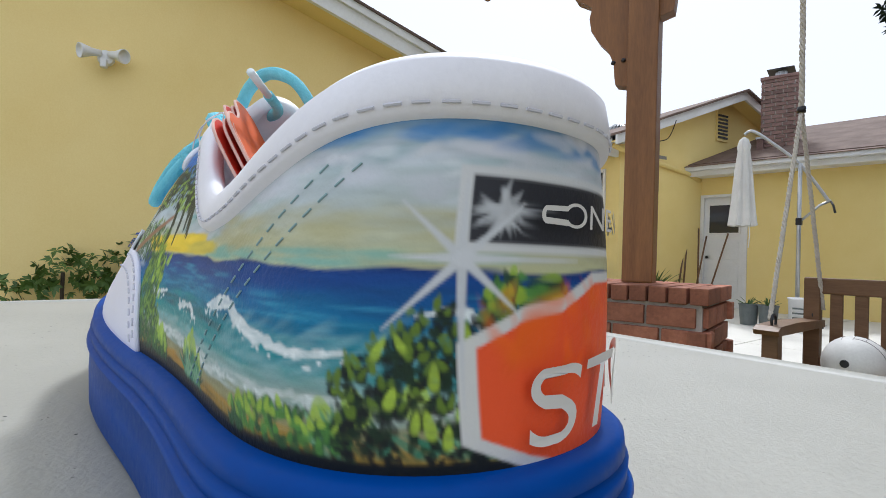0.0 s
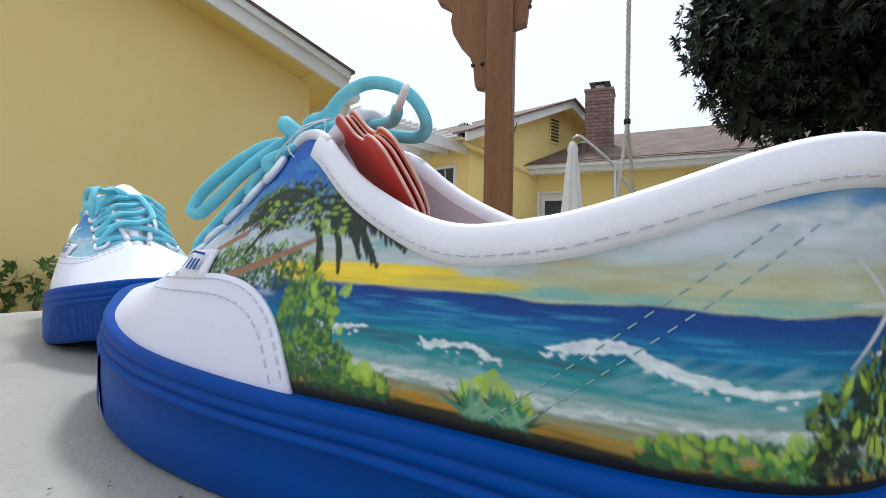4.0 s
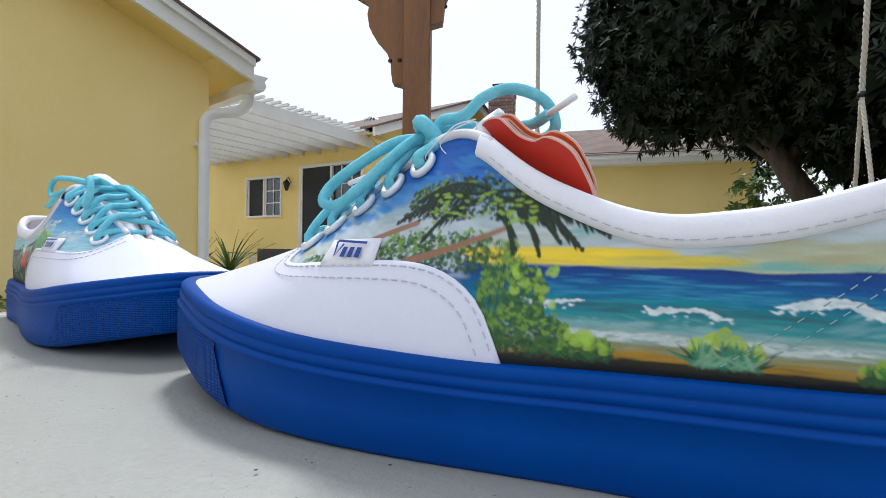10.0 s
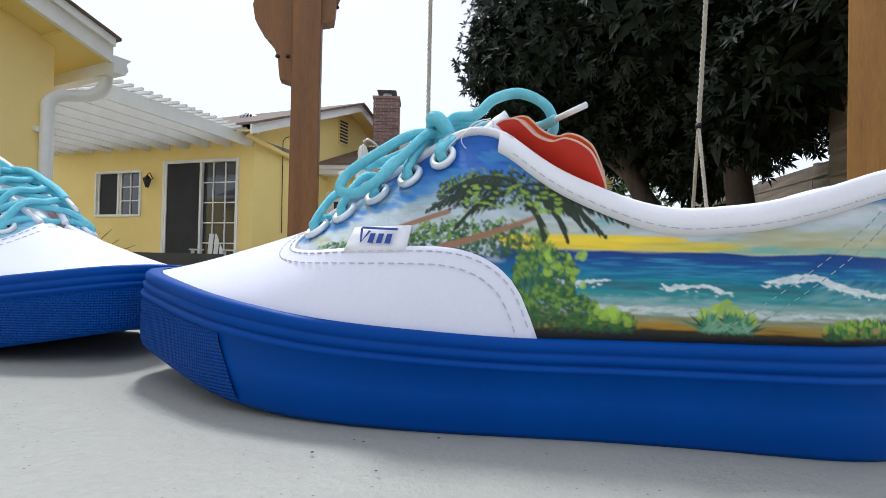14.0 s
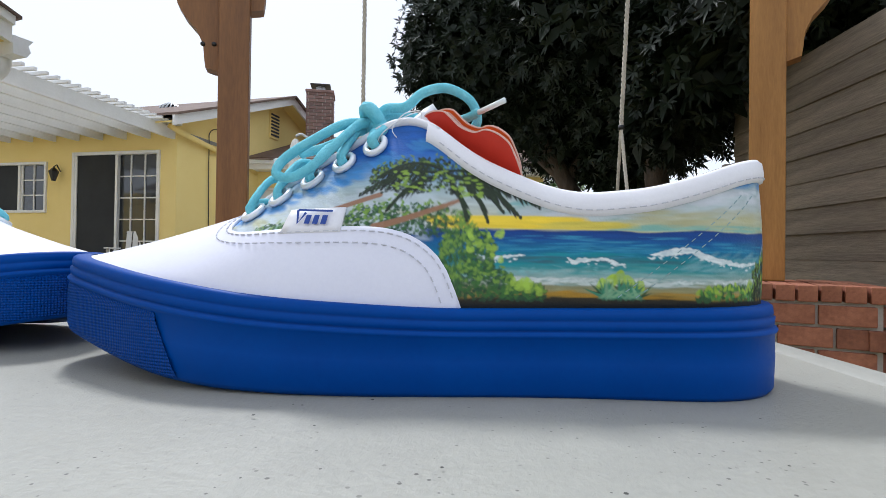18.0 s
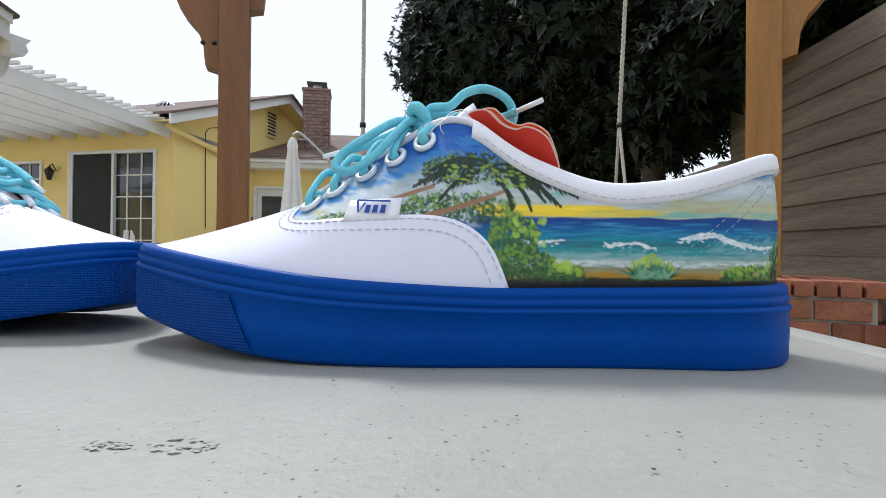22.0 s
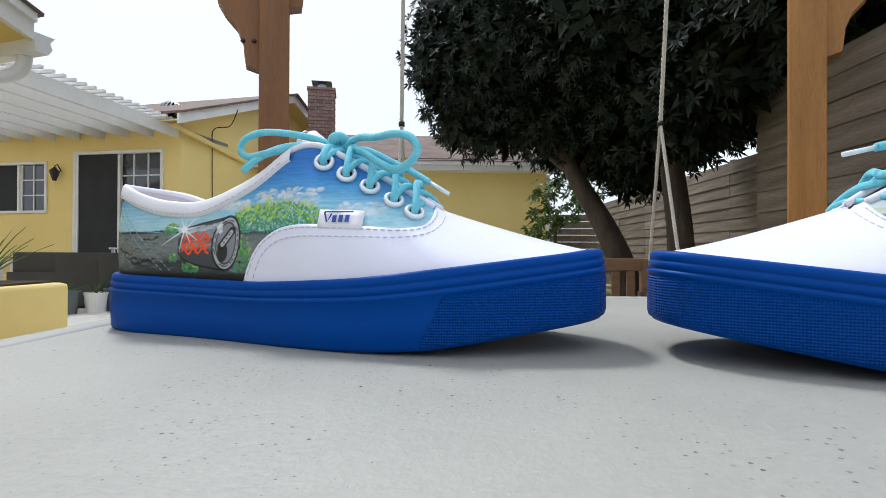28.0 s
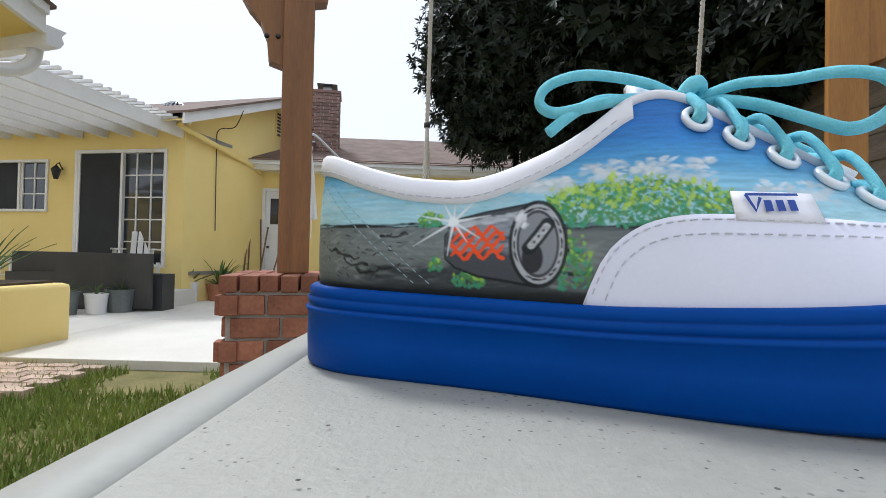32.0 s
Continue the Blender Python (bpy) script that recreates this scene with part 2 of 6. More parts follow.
POT_GREY = varied("grey_plastic_pot", (0.10, 0.12, 0.12), (0.18, 0.20, 0.20), 0.5, 5, 60, 0.1, 0.001)
TERRACOTTA = varied("terracotta", (0.30, 0.12, 0.06), (0.45, 0.20, 0.11), 0.8, 6, 60, 0.3, 0.002)


# ---------- ground ----------
bm = bmesh.new()
bmesh.ops.create_grid(bm, x_segments=60, y_segments=60, size=60)
for v in bm.verts:
    v.co.z = -0.06 + 0.01 * noise.noise(v.co * 0.2)
solid("ground", bm, GRASS_SOIL, "patchy dry lawn with bare soil", "ground", "structure")

# patio slabs with a crack line and open joints
patio = thing("patio", "pale sunlit concrete patio with cracks", "patio", kind="structure")
def slab(x0, x1, y0, y1):
    part("slab", boxed((x1 - x0 - 0.012, y1 - y0 - 0.012, 0.12), ((x0 + x1) / 2, (y0 + y1) / 2, -0.05), bevel=0.006), CONCRETE, patio)
xs, ys = (-9.0, -6.2, -4.1, -2.0, 0.6), (3.55, 5.8, 8.1, 11.0)
for i in range(4):
    for j in range(3):
        slab(xs[i], xs[i + 1], ys[j], ys[j + 1])
# brick paving beside the patio
paving = thing("brick_paving", "worn pinkish brick paving by the patio edge", "paving", kind="structure")
PAVER = varied("worn_paver", (0.42, 0.30, 0.23), (0.62, 0.48, 0.38), 0.9, 5, 60, 0.4, 0.004, random_tint=0.2)
me_paver = mesh_of("paver", boxed((0.195, 0.095, 0.06), bevel=0.006), PAVER)
for i in range(9):
    for j in range(8):
        o = part("paver", me_paver, PAVER, paving)
        o.matrix_basis = pose(-4.75 + i * 0.205 + (j % 2) * 0.1, 2.68 + j * 0.105, -0.035 + random.uniform(-0.004, 0.004), 0, 0, random.uniform(-1.5, 1.5))

# ---------- near house: gable wall with rake, gutter and downspout ----------
near = thing("near_house", "yellow stucco gable wall of a house with white rake boards", "house", kind="structure")
C = Vector((-3.36, 2.80, 0))           # the corner by the downspout
D = Vector((-0.30, -1.0, 0)).normalized()  # along the wall, towards the camera's side
NRM = Vector((1.0, -0.30, 0)).normalized()
turn = Matrix(((D.x, -NRM.x, 0, C.x), (D.y, -NRM.y, 0, C.y), (0, 0, 1, -0.06), (0, 0, 0, 1)))   # local x along the wall, y into the house
EAVE, RISE = 2.34, 0.36
span = 9.0
def rake(x):
    return EAVE + RISE * min(x, span - x)
prism(bm := bmesh.new(), [(0, -0.1), (span, -0.1), (span, EAVE), (span / 2, rake(span / 2)), (0, EAVE)], 0.2, turn @ Matrix.Translation((0, 0.1, 0)))
part("wall", bm, STUCCO, near)
box(bm := bmesh.new(), (0.2, 7.0, EAVE + 0.05), (0.1, 3.7, (EAVE - 0.05) / 2), turn)
part("side_wall", bm, STUCCO, near)
def fringe(x0, x1, dz, th, y0, y1):
    return [(x0, EAVE + RISE * x0 + dz), (x1, EAVE + RISE * x1 + dz), (x1, EAVE + RISE * x1 + dz + th), (x0, EAVE + RISE * x0 + dz + th)]
prism(bm := bmesh.new(), fringe(-0.20, 0.08, -0.03, 0.02, 0, 0), 6.6, turn @ Matrix.Translation((0, 3.0, 0)))
part("eave_soffit", bm, STUCCO_B, near)
def strip(x0, z0, x1, z1, thick, y0, y1):
    return [(x0, z0), (x1, z1), (x1, z1 + thick), (x0, z0 + thick)], (y0 + y1) / 2, y1 - y0
for nm, x0, x1, th, dz, y0, y1, mt in (("rake_board", -0.20, span / 2, 0.15, -0.05, -0.34, -0.30, WHITE_WOOD), ("rake_trim", -0.20, span / 2, 0.06, 0.06, -0.37, -0.335, WHITE_WOOD),
                                       ("soffit", -0.20, span / 2, 0.02, -0.01, -0.30, 0.0, STUCCO_B), ("roof_edge", -0.23, span / 2, 0.02, 0.118, -0.385, 6.4, SHINGLE)):
    o, y, d = strip(x0, EAVE + RISE * x0 + dz, x1, EAVE + RISE * x1 + dz, th, y0, y1)
    prism(bm := bmesh.new(), o, d, turn @ Matrix.Translation((0, y, 0)))
    part(nm, bm, mt, near)
# gutter: an ogee trough along the eave, with a boxed end
gut = [(-0.20, 2.30), (-0.28, 2.30), (-0.305, 2.34), (-0.29, 2.38), (-0.32, 2.42), (-0.20, 2.42)]
prism(bm := bmesh.new(), gut, 6.5, turn @ Matrix.Translation((0, 2.9, -0.15)))
part("gutter", bm, WHITE_METAL, near)
w = lambda x, y, z: turn @ Vector((x, y, z))
pts = smooth_path([w(-0.25, -0.18, 2.17), w(-0.24, -0.16, 2.07), w(-0.17, -0.12, 2.00), w(-0.02, -0.075, 1.96), w(0.05, -0.06, 1.90), w(0.06, -0.06, 1.75), w(0.06, -0.06, 0.9), w(0.06, -0.06, 0.05)], 6)
part("downspout", tube(bmesh.new(), pts, 0.042, 10), WHITE_METAL, near, smooth=True)
for z in (1.7, 0.5):
    part("strap", boxed((0.13, 0.03, 0.03), (0.06, -0.03, z), turn), WHITE_METAL, near)

# ---------- main house: sliding door wall, gable behind, low wing with the back door ----------
main = thing("main_house", "yellow stucco house with gable roof and white trim", "house", kind="structure")
P0 = Vector((-4.72, 7.68, 0))            # the corner right of the sliding door
DW = Vector((-1.0, 0.16, 0)).normalized()
NW = Vector((-0.16, -1.0, 0)).normalized()
dturn = Matrix(((DW.x, -NW.x, 0, P0.x), (DW.y, -NW.y, 0, P0.y), (0, 0, 1, 0), (0, 0, 0, 1)))   # x to the left along the wall
SILL, HEAD = 0.56, 2.47
d0, d1 = 0.30, 2.02
w0, w1, wz0, wz1 = 2.55, 3.75, 1.45, 2.33
for a, b, z0, z1 in ((0, d0, -0.1, 2.9), (d0, d1, -0.1, SILL), (d0, d1, HEAD, 2.9), (d1, w0, -0.1, 2.9), (w0, w1, -0.1, wz0), (w0, w1, wz1, 2.9), (w1, 6.5, -0.1, 2.9)):
    part("wall", boxed((b - a, 0.18, z1 - z0), ((a + b) / 2, 0.09, (z0 + z1) / 2), dturn), STUCCO_B, main)
# dim room behind the openings, its dimness put into the grey of its surfaces
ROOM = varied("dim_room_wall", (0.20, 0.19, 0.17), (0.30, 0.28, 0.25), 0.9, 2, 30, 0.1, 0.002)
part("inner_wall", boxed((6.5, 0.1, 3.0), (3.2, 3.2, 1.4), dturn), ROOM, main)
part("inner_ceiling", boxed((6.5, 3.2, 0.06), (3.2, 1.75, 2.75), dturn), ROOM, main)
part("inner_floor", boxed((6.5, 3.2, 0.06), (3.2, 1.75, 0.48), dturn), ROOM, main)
def framed(name, label, x0, x1, z0, z1, fr, panes, pushed=()):
    t = thing(name, label, "window" if "window" in name else "door", dturn, kind="structure")
    for nm, sx, sz, cx, cz in (("jamb", fr, z1 - z0, x0 + fr / 2, (z0 + z1) / 2), ("jamb", fr, z1 - z0, x1 - fr / 2, (z0 + z1) / 2), ("head", x1 - x0 - 2 * fr, fr, (x0 + x1) / 2, z1 - fr / 2), ("sill", x1 - x0 - 2 * fr, fr, (x0 + x1) / 2, z0 + fr / 2)):
        part(nm, boxed((sx, 0.12, sz), (cx, 0.03, cz), bevel=0.006), WHITE_WOOD, t)
    for a, b, cols, rows, y in panes:
        za, zb = z0 + fr, z1 - fr
        part("pane" if cols > 1 else "screen", boxed((b - a, 0.008, zb - za), ((a + b) / 2, y, (za + zb) / 2)), GLASS_DARK if cols > 1 else SCREEN, t).visible_shadow = False
        for cx in (a + 0.02, b - 0.02):
            part("stile", boxed((0.045, 0.035, zb - za), (cx, y - 0.005, (za + zb) / 2)), WHITE_WOOD, t)
        for i in range(1, cols):
            part("muntin", boxed((0.02, 0.02, zb - za), (a + (b - a) * i / cols, y - 0.012, (za + zb) / 2)), WHITE_WOOD, t)
        for j in range(1, rows):
            part("muntin", boxed((b - a, 0.018, 0.02), ((a + b) / 2, y - 0.011, za + (zb - za) * j / rows)), WHITE_WOOD, t)
    return t
framed("sliding_door", "white framed sliding glass door, one gridded panel and one dark screen", d0, d1, SILL, HEAD, 0.055, [(d0 + 0.055, (d0 + d1) / 2, 3, 5, 0.05), ((d0 + d1) / 2 - 0.05, d1 - 0.055, 1, 1, 0.0)])
framed("window_1", "white framed slider window with a gridded half", w0, w1, wz0, wz1, 0.045, [(w0 + 0.045, (w0 + w1) / 2, 2, 3, 0.05), ((w0 + w1) / 2, w1 - 0.045, 1, 1, 0.03)])
# side of the main house going back from the corner, and the gable above
GE, GR = 2.97, 0.385
G0 = P0
GD = Vector((0.20, 0.98, 0)).normalized()
GN = Vector((0.98, -0.20, 0)).normalized()
gturn = Matrix(((GD.x, -GN.x, 0, G0.x), (GD.y, -GN.y, 0, G0.y), (0, 0, 1, 0), (0, 0, 0, 1)))
glen = 5.85
prism(bm := bmesh.new(), [(0, -0.1), (glen, -0.1), (glen, GE), (glen / 2, GE + GR * glen / 2), (0, GE)], 0.18, gturn @ Matrix.Translation((0, 0.09, 0)))
part("gable_wall", bm, STUCCO_B, main)
for sgn, x0, x1 in ((1, -0.45, glen / 2), (-1, glen + 0.45, glen / 2)):
    z = lambda x: GE + GR * (x if sgn > 0 else glen - x)
    for nm, th, dz, y0, y1, mt in (("rake_board", 0.16, -0.06, -0.36, -0.32, WHITE_WOOD), ("soffit", 0.02, -0.01, -0.32, 0, STUCCO_B), ("roof_slope", 0.04, 0.10, -0.42, 5.0, SHINGLE)):
        prism(bm := bmesh.new(), [(x0, z(x0) + dz), (x1, z(x1) + dz), (x1, z(x1) + dz + th), (x0, z(x0) + dz + th)], y1 - y0, gturn @ Matrix.Translation((0, (y0 + y1) / 2, 0)))
        part(nm, bm, mt, main)
# low wing with back door
WY = 10.05
WA, WB = -4.45, 1.62
DA, DB = -4.30, -3.50
WDIR = Vector((1.0, 0.09, 0)).normalized()
WNRM = Vector((0.09, -1.0, 0)).normalized()
wturn = Matrix(((WDIR.x, -WNRM.x, 0, 0), (WDIR.y, -WNRM.y, 0, WY + 0.15), (0, 0, 1, 0), (0, 0, 0, 1)))
for a, b, z0, z1 in ((WA, DA, -0.1, 2.5), (DA, DB, 2.14, 2.5), (DB, WB, -0.1, 2.5)):
    part("wing_wall", boxed((b - a, 0.18, z1 - z0), ((a + b) / 2, 0.09, (z0 + z1) / 2), wturn), STUCCO_B, main)
part("wing_corner_trim", boxed((0.07, 0.22, 2.5), (WB + 0.03, 0.09, 1.2), wturn), WHITE_WOOD, main)
part("wing_end_wall", boxed((0.16, 4.0, 2.5), (WB - 0.08, 2.2, 1.2), wturn), STUCCO_B, main)
part("fascia", boxed((WB - WA + 0.35, 0.035, 0.17), ((WA + WB) / 2 + 0.08, -0.36, 2.55), wturn), WHITE_WOOD, main)
part("gutter", boxed((WB - WA + 0.35, 0.10, 0.09), ((WA + WB) / 2 + 0.08, -0.42, 2.60), wturn, 0.015), WHITE_METAL, main)
part("wing_soffit", boxed((WB - WA + 0.35, 0.36, 0.02), ((WA + WB) / 2 + 0.08, -0.17, 2.48), wturn), WHITE_WOOD, main)
# shingles of the wing roof in courses
roof = thing("wing_roof", "low brown shingle roof over the yellow wing", "roof", kind="structure")
ROOFP = math.radians(21)
me_sh = {}
for row in range(17):
    for col in range(17):
        wd = 0.40
        key = (row * 7 + col * 3) % 3
        if key not in me_sh:
            me_sh[key] = mesh_of("shingle", boxed((wd - 0.006, 0.22, 0.016 + 0.004 * key), (0, 0, 0)), SHINGLE)
        x = WA - 0.1 + col * wd + (row % 2) * wd / 2
        if x > WB + 0.2:
            continue
        s = -0.42 + row * 0.17
        o = part("shingle", me_sh[key], SHINGLE, roof)
        o.matrix_basis = wturn @ pose(x, s * math.cos(ROOFP), 2.66 + (s + 0.42) * math.sin(ROOFP) + 0.01, math.degrees(ROOFP) - 1.5 + random.uniform(-0.6, 0.6), 0, 0)
box(bm := bmesh.new(), (WB - WA + 0.75, 3.1, 0.05), ((WA + WB) / 2 + 0.2, 1.06, 0), wturn @ Matrix.Translation((0, 0, 3.20)) @ Matrix.Translation((0, 1.0, 0)) @ Matrix.Rotation(ROOFP, 4, "X") @ Matrix.Translation((0, -1.0, 0)))
part("roof_deck", bm, SHINGLE, roof)

# chimney: brick shaft, crown and a dark metal cap
chim = thing("chimney", "red brick chimney with a dark metal cap on the roof", "chimney", pose(-3.24, 10.62, -0.40, 0, 0, 12))
part("shaft", boxed((0.52, 0.52, 1.75), (0, 0, 3.80)), MORTAR, chim)
me_b = mesh_of("brick", boxed((0.155, 0.03, 0.062), bevel=0.003), CHIM_BRICK)
for k in range(22):
    for side in range(4):
        for i in range(3):
            o = part("brick", me_b, CHIM_BRICK, chim)
            o.matrix_basis = pose(0, 0, 3.08 + k * 0.0745, 0, 0, side * 90) @ pose(-0.175 + i * 0.175 + (0.03 if k % 2 else -0.03), -0.265, 0)
part("crown", boxed((0.60, 0.60, 0.06), (0, 0, 4.70), bevel=0.01), CHIM_BRICK, chim)
lathe(bm := bmesh.new(), [(0.10, 4.73), (0.10, 4.86), (0.0, 4.86)], 12)
part("flue", bm, GALV, chim)
lathe(bm := bmesh.new(), [(0.0, 4.96), (0.30, 4.885), (0.30, 4.875), (0.0, 4.89)], 4, Matrix.Rotation(math.radians(45), 4, "Z"))
part("cap", bm, DARK_METAL, chim)

# ---------- brick pillars with posts, brackets, and the beam they carry ----------
def pillar(name, x, y, half, top, rz, label):
    t = thing(name, label, "pillar", pose(x, y, 0, 0, 0, rz))
    part("core", boxed((2 * half - 0.03, 2 * half - 0.03, top + 0.05), (0, 0, (top - 0.18) / 2)), MORTAR, t)
    L, H, G = (2 * half - 0.0) / 3, 0.092, 0.012
    full = mesh_of("brick", boxed((L - G, 0.07, H - G), bevel=0.005), BRICK)
    for k in range(int((top - 0.075) / H) + 1):
        z = top - 0.075 - H / 2 - k * H
        for side in range(4):
            for i in range(3):
                o = part("brick", full, BRICK, t)
                o.matrix_basis = pose(0, 0, z, 0, 0, side * 90) @ pose(-half + L * (i + 0.5) + (0.03 if (k + side) % 2 else -0.03), -half + 0.03 + random.uniform(-0.002, 0.002), 0)
    n = 8
    cw = (2 * half + 0.03) / n
    capb = mesh_of("cap_brick", boxed((cw - 0.010, 2 * half / 2 + 0.008, 0.068), bevel=0.006), BRICK)
    for row in (-1, 1):
        for i in range(n):
            o = part("cap_brick", capb, BRICK, t)
            o.matrix_basis = pose(-half - 0.015 + cw * (i + 0.5), row * (half / 2 + 0.008), top - 0.034 + random.uniform(-0.0015, 0.0015), 0, 0, random.uniform(-0.5, 0.5))
    return t


def bracket_outline(s):
    """The S-curved side of a bracket: bottom step, belly, and shoulder."""
    return [(0.0, 0.0), (-0.055 * s, 0.015 * s), (-0.06 * s, 0.05 * s), (-0.065 * s, 0.11 * s), (-0.09 * s, 0.17 * s), (-0.135 * s, 0.22 * s), (-0.165 * s, 0.27 * s), (-0.175 * s, 0.33 * s), (-0.165 * s, 0.38 * s), (-0.19 * s, 0.40 * s), (-0.24 * s, 0.43 * s), (-0.28 * s, 0.50 * s), (-0.29 * s, 0.60 * s), (0.0, 0.60 * s)]


def post(name, x, y, z0, wide, rz, label, sides, wood):
    t = thing(name, label, "post", pose(x, y, z0, 0, 0, rz))
    h = 2.75 - z0
    part("shaft", boxed((wide, wide, h), (0, 0, h / 2), bevel=0.008), wood, t)
    for a, zb in sides:
        prism(bm := bmesh.new(), [(px - wide / 2 + 0.003, pz + zb - z0) for px, pz in bracket_outline(1.15)], wide * 0.55)
        br = part("bracket", bm, wood, t, at=pose(0, 0, 0, 0, 0, a))
        for dx, dz in ((-0.105, 0.13), (-0.055, 0.135)):
            lathe(bm := bmesh.new(), [(0.0, 0.012), (0.008, 0.010), (0.012, 0.0), (0.0, 0.0)], 10, Matrix.Translation((dx - wide * 0.27, -wide * 0.275, dz + zb - z0)) @ Matrix.Rotation(math.radians(90), 4, "X"))
            part("bolt", bm, DARK_METAL, br)
    return t


pillar("brick_pillar", -1.13, 2.22, 0.30, 0.735, 14, "red brick pillar with a brick cap carrying the wooden post")
pillar("brick_pillar", 1.48, 2.22, 0.30, 0.72, -25, "red brick pillar with a brick cap beside the fence")
post("post", -1.19, 2.24, 0.735, 0.14, 20, "reddish stained wooden post with a curved bracket", ((0, 1.70), (180, 2.02)), POST_WOOD)
post("post", 1.45, 2.32, 0.72, 0.15, -30, "stained wooden post with a curved bracket, sunlight put into its orange colour", ((180, 1.77),), SUNLIT_WOOD)
part("beam", boxed((5.2, 0.16, 0.22), (0.14, 2.27, 2.75), bevel=0.01), POST_WOOD, thing("pergola_beam", "stained wooden beam carried by the posts", "beam", kind="structure"))

# ---------- fence at the side ----------
fence = thing("fence", "tall weathered horizontal board fence along the yard", "fence", kind="structure")
FX = 1.98
me_board = {}
for bay in range(8):
    y0 = 0.6 + bay * 1.5
    FX = 1.98 if bay < 2 else 3.40
    part("fence_post", boxed((0.09, 0.09, 2.15), (FX + 0.06, y0, 1.0)), FENCE_WOOD, fence)
    for k in range(13):
        key = (bay * 5 + k) % 4
        if key not in me_board:
            me_board[key] = mesh_of("fence_board", boxed((0.020, 1.496, 0.160), (0, 0, 0), bevel=0.003), FENCE_WOOD)
        o = part("fence_board", me_board[key], FENCE_WOOD, fence)
        o.matrix_basis = pose(FX + random.uniform(-0.006, 0.006), y0 + 0.75, 0.14 + k * 0.152, random.uniform(-0.2, 0.2), 5.0 + random.uniform(-1, 1), 0)
# short return where the fence steps back
me_return = mesh_of("fence_board", boxed((1.38, 0.020, 0.160), bevel=0.003), FENCE_WOOD)
for k in range(13):
    part("fence_board", me_return, FENCE_WOOD, fence, at=pose(2.72, 3.68 + random.uniform(-0.004, 0.004), 0.14 + k * 0.152, -5.0 + random.uniform(-1, 1), 0, 0))
# fence closing the far side behind the tree, and the wall behind the camera
back = thing("back_fence", "pale board fence across the far end of the yard", "fence", kind="structure")
me_bb = mesh_of("fence_board", boxed((2.6, 0.022, 0.17)), FENCE_WOOD)
for k in range(10):
    for i in range(2):
        o = part("fence_board", me_bb, FENCE_WOOD, back)
        o.matrix_basis = pose(2.1 + i * 2.6, 12.9, 0.1 + k * 0.18, random.uniform(-2, 2), 0, 0)


# ---------- table ----------
TOP = 0.78
TABLE = varied("matte_table_top", (0.295, 0.290, 0.256), (0.392, 0.386, 0.343), 0.48, 7, 420, 0.5, 0.0009, spec=0.4)
# fine pits and dark grains, in drifts
pv = coords(TABLE)
pits = node(TABLE, "ShaderNodeTexVoronoi", Scale=330.0)
link(TABLE, pv, pits.inputs["Vector"])
drift = noise_of(TABLE, 9.0, 3, 0.6, pv)
size = node(TABLE, "ShaderNodeMapRange")
size.inputs[1].default_value, size.inputs[2].default_value, size.inputs[3].default_value, size.inputs[4].default_value = 0.40, 0.68, 0.03, 0.23
link(TABLE, drift, size.inputs[0])
less = node(TABLE, "ShaderNodeMath")
less.operation = "LESS_THAN"
link(TABLE, pits.outputs["Distance"], less.inputs[0])
link(TABLE, size.outputs[0], less.inputs[1])
sepc = node(TABLE, "ShaderNodeSeparateXYZ")
link(TABLE, pits.outputs["Color"], sepc.inputs[0])
some = node(TABLE, "ShaderNodeMath")
some.operation = "MULTIPLY"
link(TABLE, less.outputs[0], some.inputs[0])
link(TABLE, sepc.outputs[0], some.inputs[1])
old = bsdf(TABLE).inputs["Base Color"].links[0].from_socket
link(TABLE, mixed(TABLE, some.outputs[0], old, (0.10, 0.097, 0.088), "MIX"), bsdf(TABLE).inputs["Base Color"])
TABLE_EDGE = varied("table_rim", (0.30, 0.298, 0.268), (0.39, 0.386, 0.348), 0.5, 7, 300, 0.15, 0.0006)
table = thing("table", "pale grey-green plastic table with a rounded raised rim", "table", (0, 0, 0))
X0, X1, Y0, Y1 = -0.516, 0.148, -0.75, 0.312
part("tabletop", boxed((X1 - X0 - 0.05, Y1 - Y0 - 0.05, 0.03), ((X0 + X1) / 2, (Y0 + Y1) / 2, TOP - 0.015)), TABLE, table)
bm = bmesh.new()
rim = [(0.0, -0.035), (0.0, -0.010), (0.003, -0.003), (0.008, 0.0005), (0.018, 0.001), (0.0245, -0.0005), (0.026, -0.006), (0.026, -0.035)]
corner = [(X0, Y0), (X1, Y0), (X1, Y1), (X0, Y1)]
loop = []
for i, (cx, cy) in enumerate(corner):
    sx, sy = (1 if i in (0, 3) else -1), (1 if i in (0, 1) else -1)
    for k in range(7):
        a = math.radians(180 + 90 * i + 15 * k)
        r = 0.03
        ox, oy = cx + sx * r, cy + sy * r
        loop.append((ox, oy, a, r))
rings = []
for ox, oy, a, r in loop:
    rings.append([bm.verts.new((ox + (r - q) * math.cos(a), oy + (r - q) * math.sin(a), TOP + z)) for q, z in rim])
for i in range(len(rings)):
    a, b = rings[i], rings[(i + 1) % len(rings)]
    for j in range(len(rim) - 1):
        bm.faces.new((a[j], a[j + 1], b[j + 1], b[j]))
part("rim", bm, TABLE_EDGE, table, smooth=True)
for lx in (X0 + 0.06, X1 - 0.06):
    for ly in (Y0 + 0.06, Y1 - 0.06):
        part("leg", tube(bmesh.new(), [(lx, ly, -0.06), (lx, ly, TOP - 0.03)], 0.016, 12), GALV, table, smooth=True)


